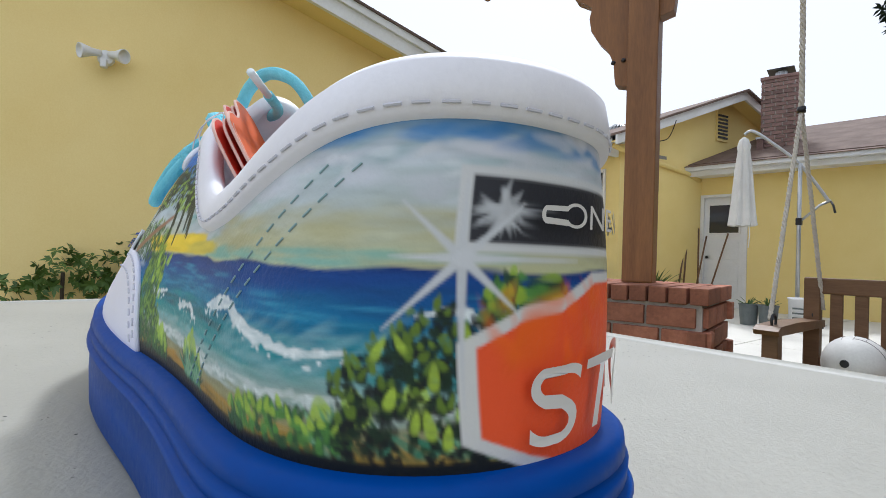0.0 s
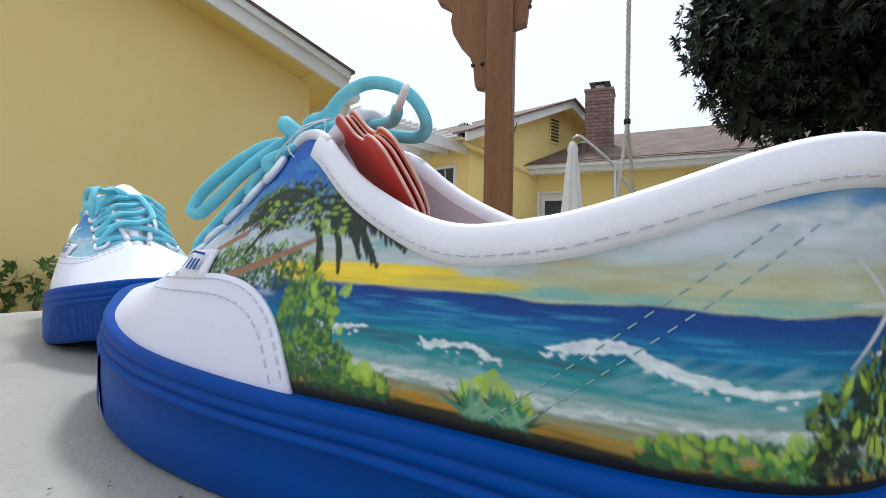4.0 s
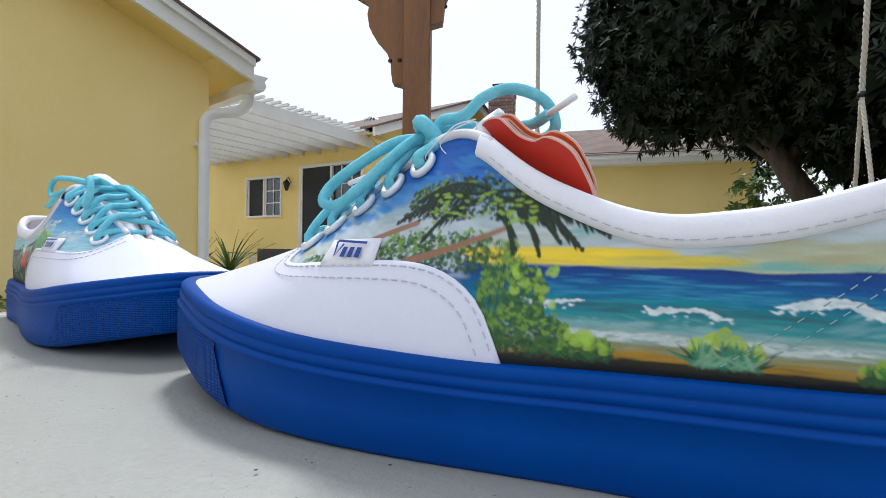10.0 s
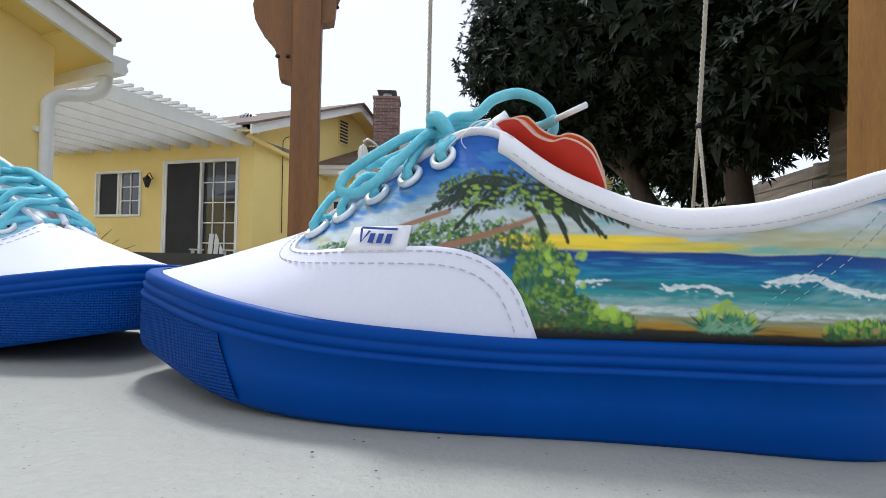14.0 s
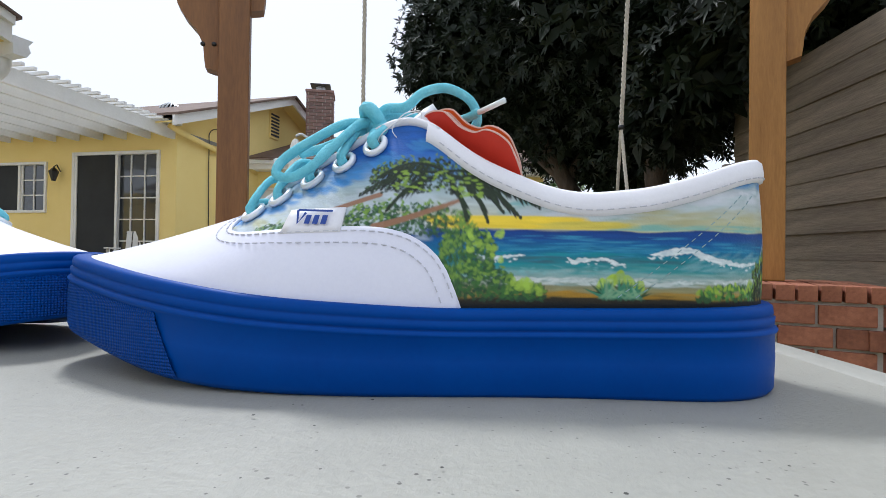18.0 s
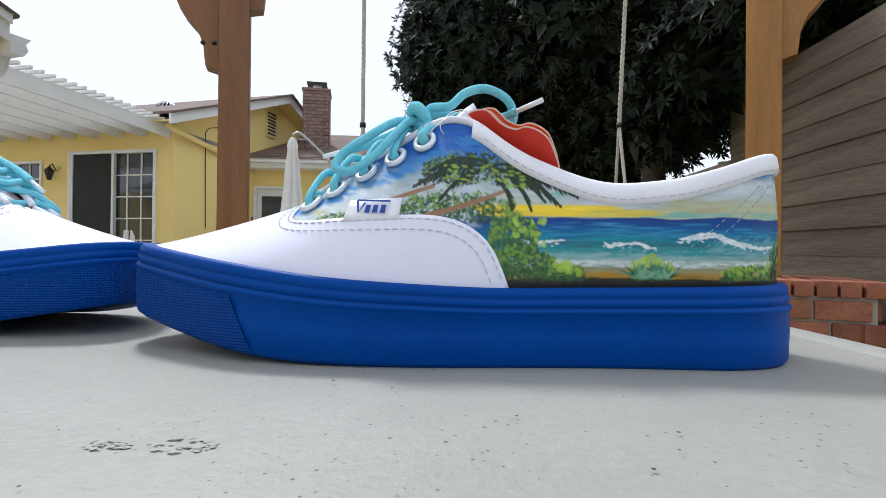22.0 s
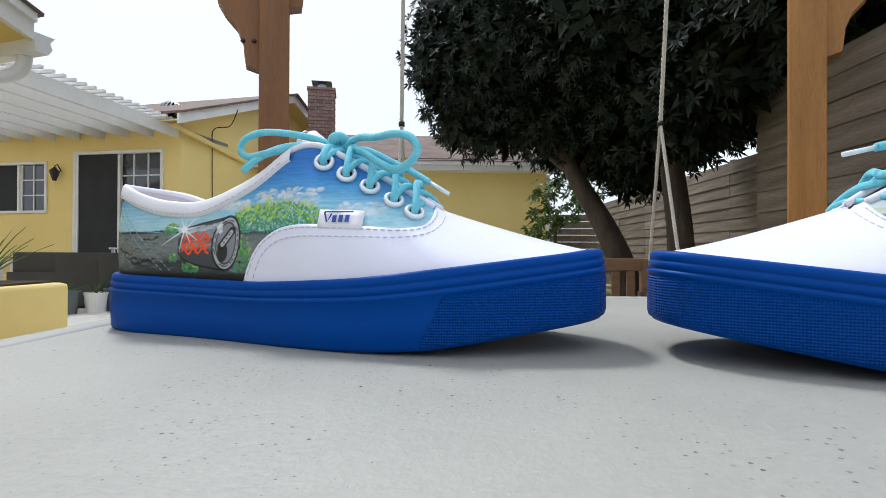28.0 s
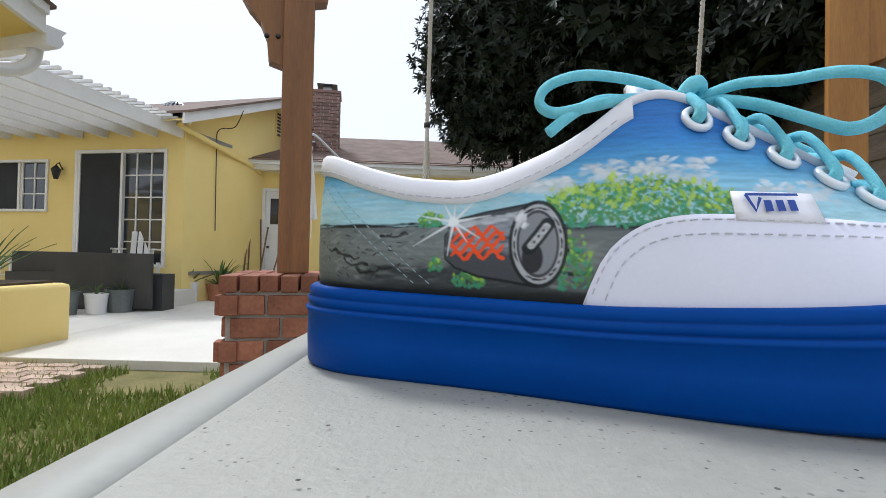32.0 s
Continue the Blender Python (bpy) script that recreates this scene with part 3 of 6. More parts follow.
# ---------- shoes: shape ----------
LEN = 0.286
TAU = [0, .1, .2, .3, .4, .5, .6, .7, .8, .9, 1]
w_lat = spline(TAU, [0, .0205, .0325, .0350, .0380, .0440, .0465, .0405, .0275, .0160, 0])
w_med = spline(TAU, [0, .0205, .0320, .0330, .0330, .0380, .0455, .0475, .0410, .0240, 0])
sole_top = spline([0, .025, .06, .10, .118, .15, .187, .208, .235, .262, .286], [.0300, .0295, .0287, .0281, .0280, .0292, .0316, .0340, .0372, .0405, .0435])
sole_low = spline([0, .14, .18, .205, .22, .24, .262, .286], [0, 0, .0006, .0018, .0034, .0065, .0100, .0140])
top_w = spline([0, .010, .0205, .030, .041, .051, .061, .071, .080, .089, .098, .108, .117, .129, .137, .146, .155, .170, .185, .200, .208], [.0780, .0772, .0748, .0716, .0684, .0662, .0651, .0646, .0657, .0684, .0721, .0769, .0827, .0912, .0935, .0922, .0880, .0805, .0728, .0645, .0600])
top_u = spline([0, .0475, .095, .1425, .171, .190, .209, .228, .2565, .286], [.0045, .049, .094, .138, .163, .180, .196, .204, .2065, .207])
top_v = spline(TAU, [0, .0165, .0250, .0265, .0235, .0165, .0098, .0055, .0035, .0020, 0])


def base_u(t):
    return LEN * 0.5 * (1 - math.cos(math.pi * t))


def outline(t, side, grow=0.0):
    """A point of the sole's outline: t from the heel (0) to the toe (1), side 1 outer or -1 inner, pushed out by grow."""
    f = w_lat if side > 0 else w_med
    e = 1e-3
    p = Vector((base_u(t), f(t)))
    a, b = max(t - e, 0), min(t + e, 1)
    d = Vector((base_u(b) - base_u(a), f(b) - f(a))).normalized()
    if t < 1e-6 or t > 1 - 1e-6:
        d = Vector((0, 1 if t < 0.5 else -1))
    n = Vector((-d.y, d.x))
    return (p.x + n.x * grow, (p.y + n.y * grow) * side)


def upper(t, s, side, grow=0.0):
    """A point of the shoe's upper: s from the sole (0) to the top line (1)."""
    def raw(t, s):
        bu, bv = outline(min(max(t, 0), 1), 1 if side > 0 else -1, -0.0035)
        bv *= side
        z0, tu = sole_top(base_u(t)) - 0.002, top_u(base_u(t))
        z1 = top_w(tu)
        k = min(max((t - 0.6) / 0.25, 0), 1)
        v = bv + (top_v(t) - bv) * s ** (1.5 - 0.35 * k)
        v += 0.0022 * math.sin(math.pi * s) * (1 - k)
        u = bu + (tu - bu) * s
        return Vector((u, v, z0 + (z1 - z0) * s ** (1 + 0.22 * k)))
    p = raw(t, s)
    if grow:
        e = 0.004
        du = raw(min(t + e, 1), s) - raw(max(t - e, 0), s)
        ds = raw(t, min(s + e, 1)) - raw(t, max(s - e, 0))
        n = du.cross(ds)
        n = n.normalized() if n.length > 1e-12 else Vector((-1 if t < 0.5 else 1, 0, 0.3)).normalized()
        if (t < 0.02 and n.x > 0) or (t >= 0.02 and n.y < 0 and t < 0.97) or (t >= 0.97 and n.z < 0):
            n = -n
        if t < 1e-4 or t > 1 - 1e-4:
            n.y = 0
            n.normalize()
        p = p + n * grow
    return Vector((p.x, p.y * side, p.z))


# arc length round the sole from the heel, for laying the painted picture on the upper
ARC_T = [i / 400 for i in range(401)]
ARC = [0.0]
for i in range(400):
    p, q = outline(ARC_T[i], 1), outline(ARC_T[i + 1], 1)
    ARC.append(ARC[-1] + math.hypot(q[0] - p[0], q[1] - p[1]))


GT, GS = 120, 30
GRID = {}
for sd in (1, -1):
    pos = np.array([[upper(i / GT, j / GS, sd) for j in range(GS + 1)] for i in range(GT + 1)])
    out = np.array([[upper(i / GT, j / GS, sd, 0.001) for j in range(GS + 1)] for i in range(GT + 1)])
    GRID[sd] = (pos, (out - pos) / 0.001)


def paint_z(w):
    """The height on the shoe at which the picture's height w lies."""
    return 0.0283 + (w - 0.0315) * 0.79


def on_upper(a, w, grow=0.0003):
    """The place of the picture's point: a metres round from the heel (outer side positive), w metres above the ground."""
    w = paint_z(w)
    sd = 1 if a >= 0 else -1
    t = float(np.interp(abs(a), ARC, ARC_T))
    z0, z1 = sole_top(base_u(t)) - 0.002, top_w(top_u(base_u(t)))
    k = min(max((t - 0.6) / 0.25, 0), 1)
    s = min(max((w - z0) / (z1 - z0), 0.0), 1.0) ** (1 / (1 + 0.22 * k))
    x, y = t * GT, s * GS
    i, j = min(int(x), GT - 1), min(int(y), GS - 1)
    fx, fy = x - i, y - j
    p = [(1 - fx) * (1 - fy) * g[i, j] + fx * (1 - fy) * g[i + 1, j] + (1 - fx) * fy * g[i, j + 1] + fx * fy * g[i + 1, j + 1] for g in GRID[sd]]
    return Vector(p[0] + p[1] * grow)


# edge of the white vamp: share of the height that it covers
T_VAMP = 0.434
vamp_s = spline([.434, .447, .464, .487, .517, .548, .583, .618, .65, .68, .70], [0.0, .22, .34, .385, .405, .43, .46, .50, .57, .74, 1.0])


def vamp_edge(t):
    return 0.0 if t <= T_VAMP else (1.0 if t >= .70 else min(max(vamp_s(t), 0), 1))


def grid_mesh(bm, rows, uvs=None, flip=False):
    vs = [[bm.verts.new(p) for p in r] for r in rows]
    lay = bm.loops.layers.uv.verify() if uvs else None
    for i in range(len(vs) - 1):
        for j in range(len(vs[0]) - 1):
            idx = ((i, j), (i, j + 1), (i + 1, j + 1), (i + 1, j))
            try:
                f = bm.faces.new([vs[a][b] for a, b in idx])
            except ValueError:
                continue
            if uvs:
                for lp, (a, b) in zip(f.loops, idx):
                    lp[lay].uv = uvs[a][b]
    bmesh.ops.remove_doubles(bm, verts=bm.verts, dist=1e-6)
    return bm


def around(n, t0, t1):
    """Steps (t, side) from the outer side round the toe or heel to the inner side."""
    return [(t1 + (t0 - t1) * i / n, 1) for i in range(n)] + [(t0 + (t1 - t0) * i / n, -1) for i in range(n + 1)]


RUBBER = varied("blue_rubber", (0.0004, 0.047, 0.262), (0.0008, 0.060, 0.312), 0.5, 30, 400, 0.08, 0.0004, spec=0.12)
BUMPER = material("textured_blue_rubber", (0.0006, 0.053, 0.285), 0.5, 0, 0.14)
v = coords(BUMPER, (1, 1, 1), "UV")
ck1 = node(BUMPER, "ShaderNodeTexVoronoi", Scale=900.0)
ck1.voronoi_dimensions, ck1.distance = "2D", "MANHATTAN"
ck1.inputs["Randomness"].default_value = 0.0
link(BUMPER, v, ck1.inputs["Vector"])
bump_of(BUMPER, ck1.outputs["Distance"], 0.9, 0.0010).invert = True
LEATHER = varied("white_leather", (0.72, 0.72, 0.83), (0.78, 0.78, 0.88), 0.42, 30, 700, 0.14, 0.0003, spec=0.45)
BINDING = varied("white_binding", (0.74, 0.73, 0.77), (0.82, 0.81, 0.85), 0.55, 40, 900, 0.2, 0.0003)
LINING = varied("pale_pink_lining", (0.66, 0.60, 0.63), (0.76, 0.70, 0.73), 0.8, 40, 900, 0.25, 0.0004)
LACE = varied("turquoise_lace", (0.13, 0.53, 0.66), (0.27, 0.71, 0.82), 0.8, 200, 1500, 0.7, 0.0008)
EYELET = material("white_metal_eyelet", (0.80, 0.82, 0.86), 0.25, 0.3)
THREAD = material("grey_thread", (0.56, 0.56, 0.62), 0.8)


QUARTERS = []


def shoe(label, side, m, pic, scale):
    """One low canvas shoe: its toe along x, its outer side towards y * side."""
    t_ = thing("shoe", label, "shoe", m @ Matrix.Diagonal((*scale, 1)), group="pair of painted shoes")
    S = lambda p: Vector((p.x, p.y * side, p.z))
    # sole
    N = 72
    ring = [(i / N, 1) for i in range(N)] + [((N - i) / N, -1) for i in range(N)]
    prof = [(-0.0040, 0.0), (-0.0008, 0.0), (0.0006, 0.06), (0.0010, 0.40), (0.0008, 0.665), (0.0016, 0.685), (0.0019, 0.71), (0.0014, 0.735), (-0.0003, 0.75), (0.0008, 0.77), (0.0010, 0.85), (-0.0002, 0.865), (0.0005, 0.885), (0.0002, 0.97), (-0.0010, 1.0), (-0.0060, 0.995)]
    bm = bmesh.new()
    rings = []
    for g, h in prof:
        r = []
        for t, sd in ring:
            u, v_ = outline(t, sd, g)
            z0, z1 = sole_low(base_u(t)), sole_top(base_u(t))
            r.append(bm.verts.new(S(Vector((u, v_, z0 + (z1 - z0) * h)))))
        rings.append(r)
    for a, b in zip(rings, rings[1:]):
        for i in range(len(a)):
            bm.faces.new((a[i], a[(i + 1) % len(a)], b[(i + 1) % len(a)], b[i]))
    bm.faces.new(rings[0])
    part("sole", bm, RUBBER, t_, "thick blue rubber platform sole", True)
    # textured strip round the toe
    rows, uvs = [], []
    for h in [0.05 + 0.61 * i / 8 for i in range(9)]:
        r, q = [], []
        lo = 0.70 - 0.045 * (1 - h)
        for t, sd in around(40, 1.0, 0.0):
            tt = lo + (1 - lo) * t
            u, v_ = outline(tt, sd, 0.0016 if 0.06 < h < 0.65 else 0.0009)
            z0, z1 = sole_low(base_u(tt)), sole_top(base_u(tt))
            r.append(S(Vector((u, v_, z0 + (z1 - z0) * h))))
            q.append((sd * (float(np.interp(tt, ARC_T, ARC)) - ARC[-1]), z0 + (z1 - z0) * h))
        rows.append(r)
        uvs.append(q)
    part("toe_bumper", grid_mesh(bmesh.new(), rows, uvs), BUMPER, t_, "fine diamond-textured blue toe strip", True)
    # painted quarters, from the outer throat round the heel to the inner throat
    rows, uvs = [], []
    NS = 26
    path = [(0.70 - 0.70 * i / 80, 1) for i in range(80)] + [(0.70 * i / 80, -1) for i in range(81)]
    for j in range(NS + 1):
        r, q = [], []
        for t, sd in path:
            e = max(vamp_edge(t) - 0.03, 0)
            s = e + (1 - e) * j / NS
            p = upper(t, s, sd)
            r.append(S(p))
            q.append((sd * float(np.interp(t, ARC_T, ARC)), 0.0315 + (p.z - 0.0283) / 0.79))
        rows.append(r)
        uvs.append(q)
    QUARTERS.append({"P": np.array([[tuple(q) for q in r] for r in rows]), "AW": np.array(uvs), "flip": side > 0, "shoe": t_, "label": pic})
    # vamp
    rows = []
    for j in range(19):
        r = []
        for t, sd in around(76, 1.0, T_VAMP):
            r.append(S(upper(t, vamp_edge(t) * j / 18, sd, 0.0011)))
        rows.append(r)
    vamp = part("vamp", grid_mesh(bmesh.new(), rows), LEATHER, t_, "smooth white toe panel", True)
    sol = vamp.modifiers.new("thick", "SOLIDIFY")
    sol.thickness, sol.offset = 0.0012, -1
    # two rows of stitches along the vamp's edge
    bm = bmesh.new()
    for gap in (0.0016, 0.0058):
        last, pts = None, []
        for i in range(400):
            t = T_VAMP + 0.004 + (0.69 - T_VAMP) * i / 399
            e = vamp_edge(t)
            p = upper(t, e, 1, 0.0013)
            q = upper(min(t + 0.004, 1), vamp_edge(t + 0.004), 1, 0.0013)
            d = (q - p).normalized()
            nrm = (upper(t, e, 1, 0.004) - upper(t, e, 1, 0.001)).normalized()
            inw = d.cross(nrm)
            p = p + (inw if inw.z < 0 else -inw) * gap
            pts.append(p)
        run = 0.0
        for a, b in zip(pts, pts[1:]):
            run += (b - a).length
            if run > 0.0032:
                run = 0.0
                d = (b - a).normalized() * 0.0010
                tube(bm, [S(a - d), S(a + d)], 0.00024, 5)
    part("stitching", bm, THREAD, vamp, "two rows of grey stitches")
    # collar binding round the opening
    rows = []
    prof2 = [(-0.0012, -0.0060), (0.0014, -0.0057), (0.0020, -0.0030), (0.0017, 0.0005), (0.0005, 0.0018), (-0.0012, 0.0018), (-0.0026, 0.0004), (-0.0034, -0.0030), (-0.0034, -0.0060)]
    cpath = [(0.478 - 0.478 * i / 70, 1) for i in range(70)] + [(0.478 * i / 70, -1) for i in range(71)]
    for g, dz in prof2:
        r = []
        for t, sd in cpath:
            z0, z1 = sole_top(base_u(t)), top_w(top_u(base_u(t)))
            s = 1 + min(dz, 0) / (z1 - z0)
            p = upper(t, s, sd, g)
            p.z += max(dz, 0)
            r.append(S(p))
        rows.append(r)
    collar = part("collar_binding", grid_mesh(bmesh.new(), rows), BINDING, t_, "rolled white collar binding", True)
    bm = bmesh.new()
    run, pts = 0.0, []
    for i in range(900):
        f = i / 899
        t, sd = (0.47 * (1 - 2 * f), 1) if f < 0.5 else (0.47 * (2 * f - 1), -1)
        z0, z1 = sole_top(base_u(t)), top_w(top_u(base_u(t)))
        pts.append(upper(t, 1 - 0.0046 / (z1 - z0), sd, 0.0019))
    for a, b in zip(pts, pts[1:]):
        run += (b - a).length
        if run > 0.0034:
            run = 0.0
            d = (b - a).normalized() * 0.0011
            tube(bm, [S(a - d), S(a + d)], 0.00022, 5)
    part("stitching", bm, THREAD, collar)
    # white edge along the throat
    bm = bmesh.new()
    for sd in (1, -1):
        tube(bm, [S(upper(0.468 + (0.695 - 0.468) * i / 32, 1.0, sd, 0.0004)) for i in range(33)], 0.0017, 8)
    part("throat_edge", bm, BINDING, t_, "white piped throat edge", True)
    # lining and insole
    rows = []
    for j in range(9):
        rows.append([S(upper(t, 0.12 + 0.86 * j / 8, sd, -0.0036)) for t, sd in [(0.60 - 0.60 * i / 50, 1) for i in range(50)] + [(0.60 * i / 50, -1) for i in range(51)]])
    part("lining", grid_mesh(bmesh.new(), rows), LINING, t_, "pale lining", True)
    bm = bmesh.new()
    bm.faces.new([bm.verts.new(S(Vector((*outline(t, sd, -0.009), sole_top(base_u(t)) + 0.003)))) for t, sd in [(0.7 * i / 40, 1) for i in range(40)] + [(0.7 * (40 - i) / 40, -1) for i in range(40)]])
    part("insole", bm, LINING, t_)
    # tongue
    tu = [(.214, .0555, .005), (.198, .0640, .007), (.180, .0735, .0095), (.163, .0825, .0115), (.149, .0900, .0135), (.139, .0975, .0150), (.1325, .1028, .0150), (.129, .1055, .0095)]
    rows, back_rows = [], []
    for u, z, hw in tu:
        rows.append([S(Vector((u - 0.000, hw * x, z - 0.010 * abs(x) ** 2.2 - 0.002))) for x in [i / 6 - 1 for i in range(13)]])
    tongue = part("tongue", grid_mesh(bmesh.new(), rows), BINDING, t_, "padded white tongue", True)
    sol = tongue.modifiers.new("thick", "SOLIDIFY")
    sol.thickness, sol.offset = 0.0042, 0
    # eyelets
    rowt = [0.525, 0.556, 0.588, 0.620, 0.650]
    holes = {}
    for sd in (1, -1):
        for k, t in enumerate(rowt):
            s = 1 - 0.0075 / (top_w(top_u(base_u(t))) - sole_top(base_u(t))) * 1.0
            c = upper(t, s, sd, 0.0012)
            nrm = (upper(t, s, sd, 0.004) - upper(t, s, sd, 0.0)).normalized()
            ex = nrm.orthogonal().normalized()
            ey = nrm.cross(ex)
            pts = [S(c + 0.0040 * (ex * math.cos(a) + ey * math.sin(a))) for a in [2 * math.pi * i / 20 for i in range(20)]]
            part("eyelet", tube(bmesh.new(), pts, 0.0013, 8, True), EYELET, t_, "white eyelet", True)
            # no opening is cut; a dark disc stands in for the shade inside
            pts = [S(c - nrm * 0.0006 + 0.003 * (ex * math.cos(a) + ey * math.sin(a))) for a in [2 * math.pi * i / 14 for i in range(14)]]
            bm = bmesh.new()
            bm.faces.new([bm.verts.new(p) for p in pts])
            part("eyelet_hole", bm, DARK_METAL, t_)
            holes[(sd, k)] = (c, nrm)
    # laces: crossed bars, each out of one hole and into the next on the other side
    R = 0.0019
    def run_over(a, b, lift):
        (ca, na), (cb, nb) = holes[a], holes[b]
        mid = (ca + cb) / 2
        mid.z = max(ca.z, cb.z) + lift
        return smooth_path([S(p) for p in (ca - na * 0.003, ca + na * 0.0022, ca.lerp(mid, 0.45) + Vector((0, 0, lift * 0.75)), mid, cb.lerp(mid, 0.45) + Vector((0, 0, lift * 0.75)), cb + nb * 0.0022, cb - nb * 0.003)], 5)
    for k in range(4, 0, -1):
        for sd in (1, -1):
            part("lace", tube(bmesh.new(), run_over((sd, k), (-sd, k - 1), 0.006 + (0.003 if sd > 0 else 0.0)), R, 8, flat=0.8), LACE, t_, "turquoise woven lace", True)
    part("lace", tube(bmesh.new(), run_over((1, 4), (-1, 4), 0.004), R, 8, flat=0.8), LACE, t_, "turquoise woven lace", True)
    return t_, S, holes


# ---------- shoes: painted pictures ----------
# Each picture is laid out flat, round the shoe by height, stroke by stroke with soft
# edges, and then carried by the colour of the canvas itself.
A0, A1, B0, B1, CELL = -0.235, 0.235, 0.028, 0.114, 0.00028
NA, NW_ = int((A1 - A0) / CELL), int((B1 - B0) / CELL)
brush = np.random.default_rng(11)


def smooth_noise(na, nw, ca, cw):
    """Soft random field between 0 and 1, with cells of ca by cw grid steps."""
    g = brush.random((nw // cw + 3, na // ca + 3))
    y, x = np.arange(nw) / cw, np.arange(na) / ca
    i, j = y.astype(int), x.astype(int)
    fy, fx = (y - i), (x - j)
    fy, fx = (fy * fy * (3 - 2 * fy))[:, None], (fx * fx * (3 - 2 * fx))[None, :]
    return (1 - fy) * ((1 - fx) * g[i][:, j] + fx * g[i][:, j + 1]) + fy * ((1 - fx) * g[i + 1][:, j] + fx * g[i + 1][:, j + 1])


def canvas(stops):
    """Bands of colour by height, with brushy borders and streaks."""
    w = B0 + (np.arange(NW_) + 0.5) * CELL
    wob = (smooth_noise(NA, NW_, 60, 9) - 0.5) * 0.0022 + (smooth_noise(NA, NW_, 18, 4) - 0.5) * 0.0010
    h = w[:, None] + wob
    hs = [q for q, c in stops]
    img = np.stack([np.interp(h, hs, [c[k] for q, c in stops]) for k in range(3)], axis=-1)
    streak = 0.80 + 0.26 * smooth_noise(NA, NW_, 40, 3) + 0.16 * smooth_noise(NA, NW_, 9, 2)
    return img * streak[..., None]


GRAIN = smooth_noise(NA, NW_, 7, 2)


def paint(name, color):
    return color


class Layer:
    """A layer of soft brush strokes in one paint on one of the pictures."""

    def __init__(self, name, img, color, alpha=0.85, soft=0.00035):
        self.img, self.col, self.alpha, self.soft = img, np.array(color), alpha, soft

    def blot(self, a0, a1, w0, w1, cover, jitter=0.16):
        m = 2 * self.soft + CELL
        i0, i1 = max(int((w0 - m - B0) / CELL), 0), min(int((w1 + m - B0) / CELL) + 2, NW_)
        j0, j1 = max(int((a0 - m - A0) / CELL), 0), min(int((a1 + m - A0) / CELL) + 2, NA)
        if i1 <= i0 or j1 <= j0:
            return
        A_, W_ = np.meshgrid(A0 + (np.arange(j0, j1) + 0.5) * CELL, B0 + (np.arange(i0, i1) + 0.5) * CELL)
        k = np.clip(cover(A_, W_), 0, 1) * self.alpha * (1.0 if self.alpha > 0.94 else 0.72 + 0.42 * GRAIN[i0:i1, j0:j1])
        k = np.clip(k, 0, 1)[..., None]
        c = self.col * (1 + U(-jitter, jitter))
        self.img[i0:i1, j0:j1] = self.img[i0:i1, j0:j1] * (1 - k) + c * k

    def dab(self, a, w, length, width, ang=0.0):
        c, s = math.cos(ang), math.sin(ang)
        r = max(length, width) / 2

        def cover(A_, W_):
            x, y = ((A_ - a) * c + (W_ - w) * s) / (length / 2), ((W_ - w) * c - (A_ - a) * s) / (width / 2)
            d = np.sqrt(x * x + (y * (1 + 0.35 * x)) ** 2)
            return (1 - d) * (width / 2) / self.soft + 0.5
        self.blot(a - r, a + r, w - r, w + r, cover)

    def line(self, pts, width):
        n = len(pts)
        ws = width if isinstance(width, (list, tuple)) else [width] * n
        pa, pw = [q[0] for q in pts], [q[1] for q in pts]
        m = max(ws)

        def cover(A_, W_):
            best = np.full(A_.shape, -9.0)
            for i in range(n - 1):
                (x0, y0), (x1, y1) = pts[i], pts[i + 1]
                dx, dy = x1 - x0, y1 - y0
                f = np.clip(((A_ - x0) * dx + (W_ - y0) * dy) / (dx * dx + dy * dy + 1e-12), 0, 1)
                d = np.hypot(A_ - x0 - f * dx, W_ - y0 - f * dy)
                best = np.maximum(best, ((ws[i] + (ws[i + 1] - ws[i]) * f) / 2 - d) / self.soft + 0.5)
            return best
        self.blot(min(pa) - m, max(pa) + m, min(pw) - m, max(pw) + m, cover, 0.04)

    def fill(self, rim):
        """A filled outline with soft edges."""
        pa, pw = [q[0] for q in rim], [q[1] for q in rim]

        def cover(A_, W_):
            inside, near_ = np.zeros(A_.shape, bool), np.full(A_.shape, 9.0)
            for i in range(len(rim)):
                (x0, y0), (x1, y1) = rim[i], rim[(i + 1) % len(rim)]
                if y0 != y1:
                    inside ^= ((W_ < y0) != (W_ < y1)) & (A_ < (x1 - x0) * (W_ - y0) / (y1 - y0) + x0)
                dx, dy = x1 - x0, y1 - y0
                f = np.clip(((A_ - x0) * dx + (W_ - y0) * dy) / (dx * dx + dy * dy + 1e-12), 0, 1)
                near_ = np.minimum(near_, np.hypot(A_ - x0 - f * dx, W_ - y0 - f * dy))
            return np.where(inside, near_, -near_) / self.soft + 0.5
        self.blot(min(pa), max(pa), min(pw), max(pw), cover, 0.0)


def cubic(arr, axis, k):
    """Refines an array k times along one axis by Catmull-Rom."""
    arr = np.moveaxis(arr, axis, 0)
    n = len(arr)
    p0, p1, p2, p3 = arr[[0] + list(range(n - 2))], arr[:-1], arr[1:], arr[list(range(2, n)) + [n - 1]]
    out = []
    for j in range(k):
        t = j / k
        out.append(0.5 * (2 * p1 + (p2 - p0) * t + (2 * p0 - 5 * p1 + 4 * p2 - p3) * t * t + (3 * p1 - p0 - 3 * p2 + p3) * t ** 3))
    o = np.stack(out, axis=1).reshape((-1,) + arr.shape[1:])
    return np.moveaxis(np.concatenate([o, arr[-1:]]), 0, axis)


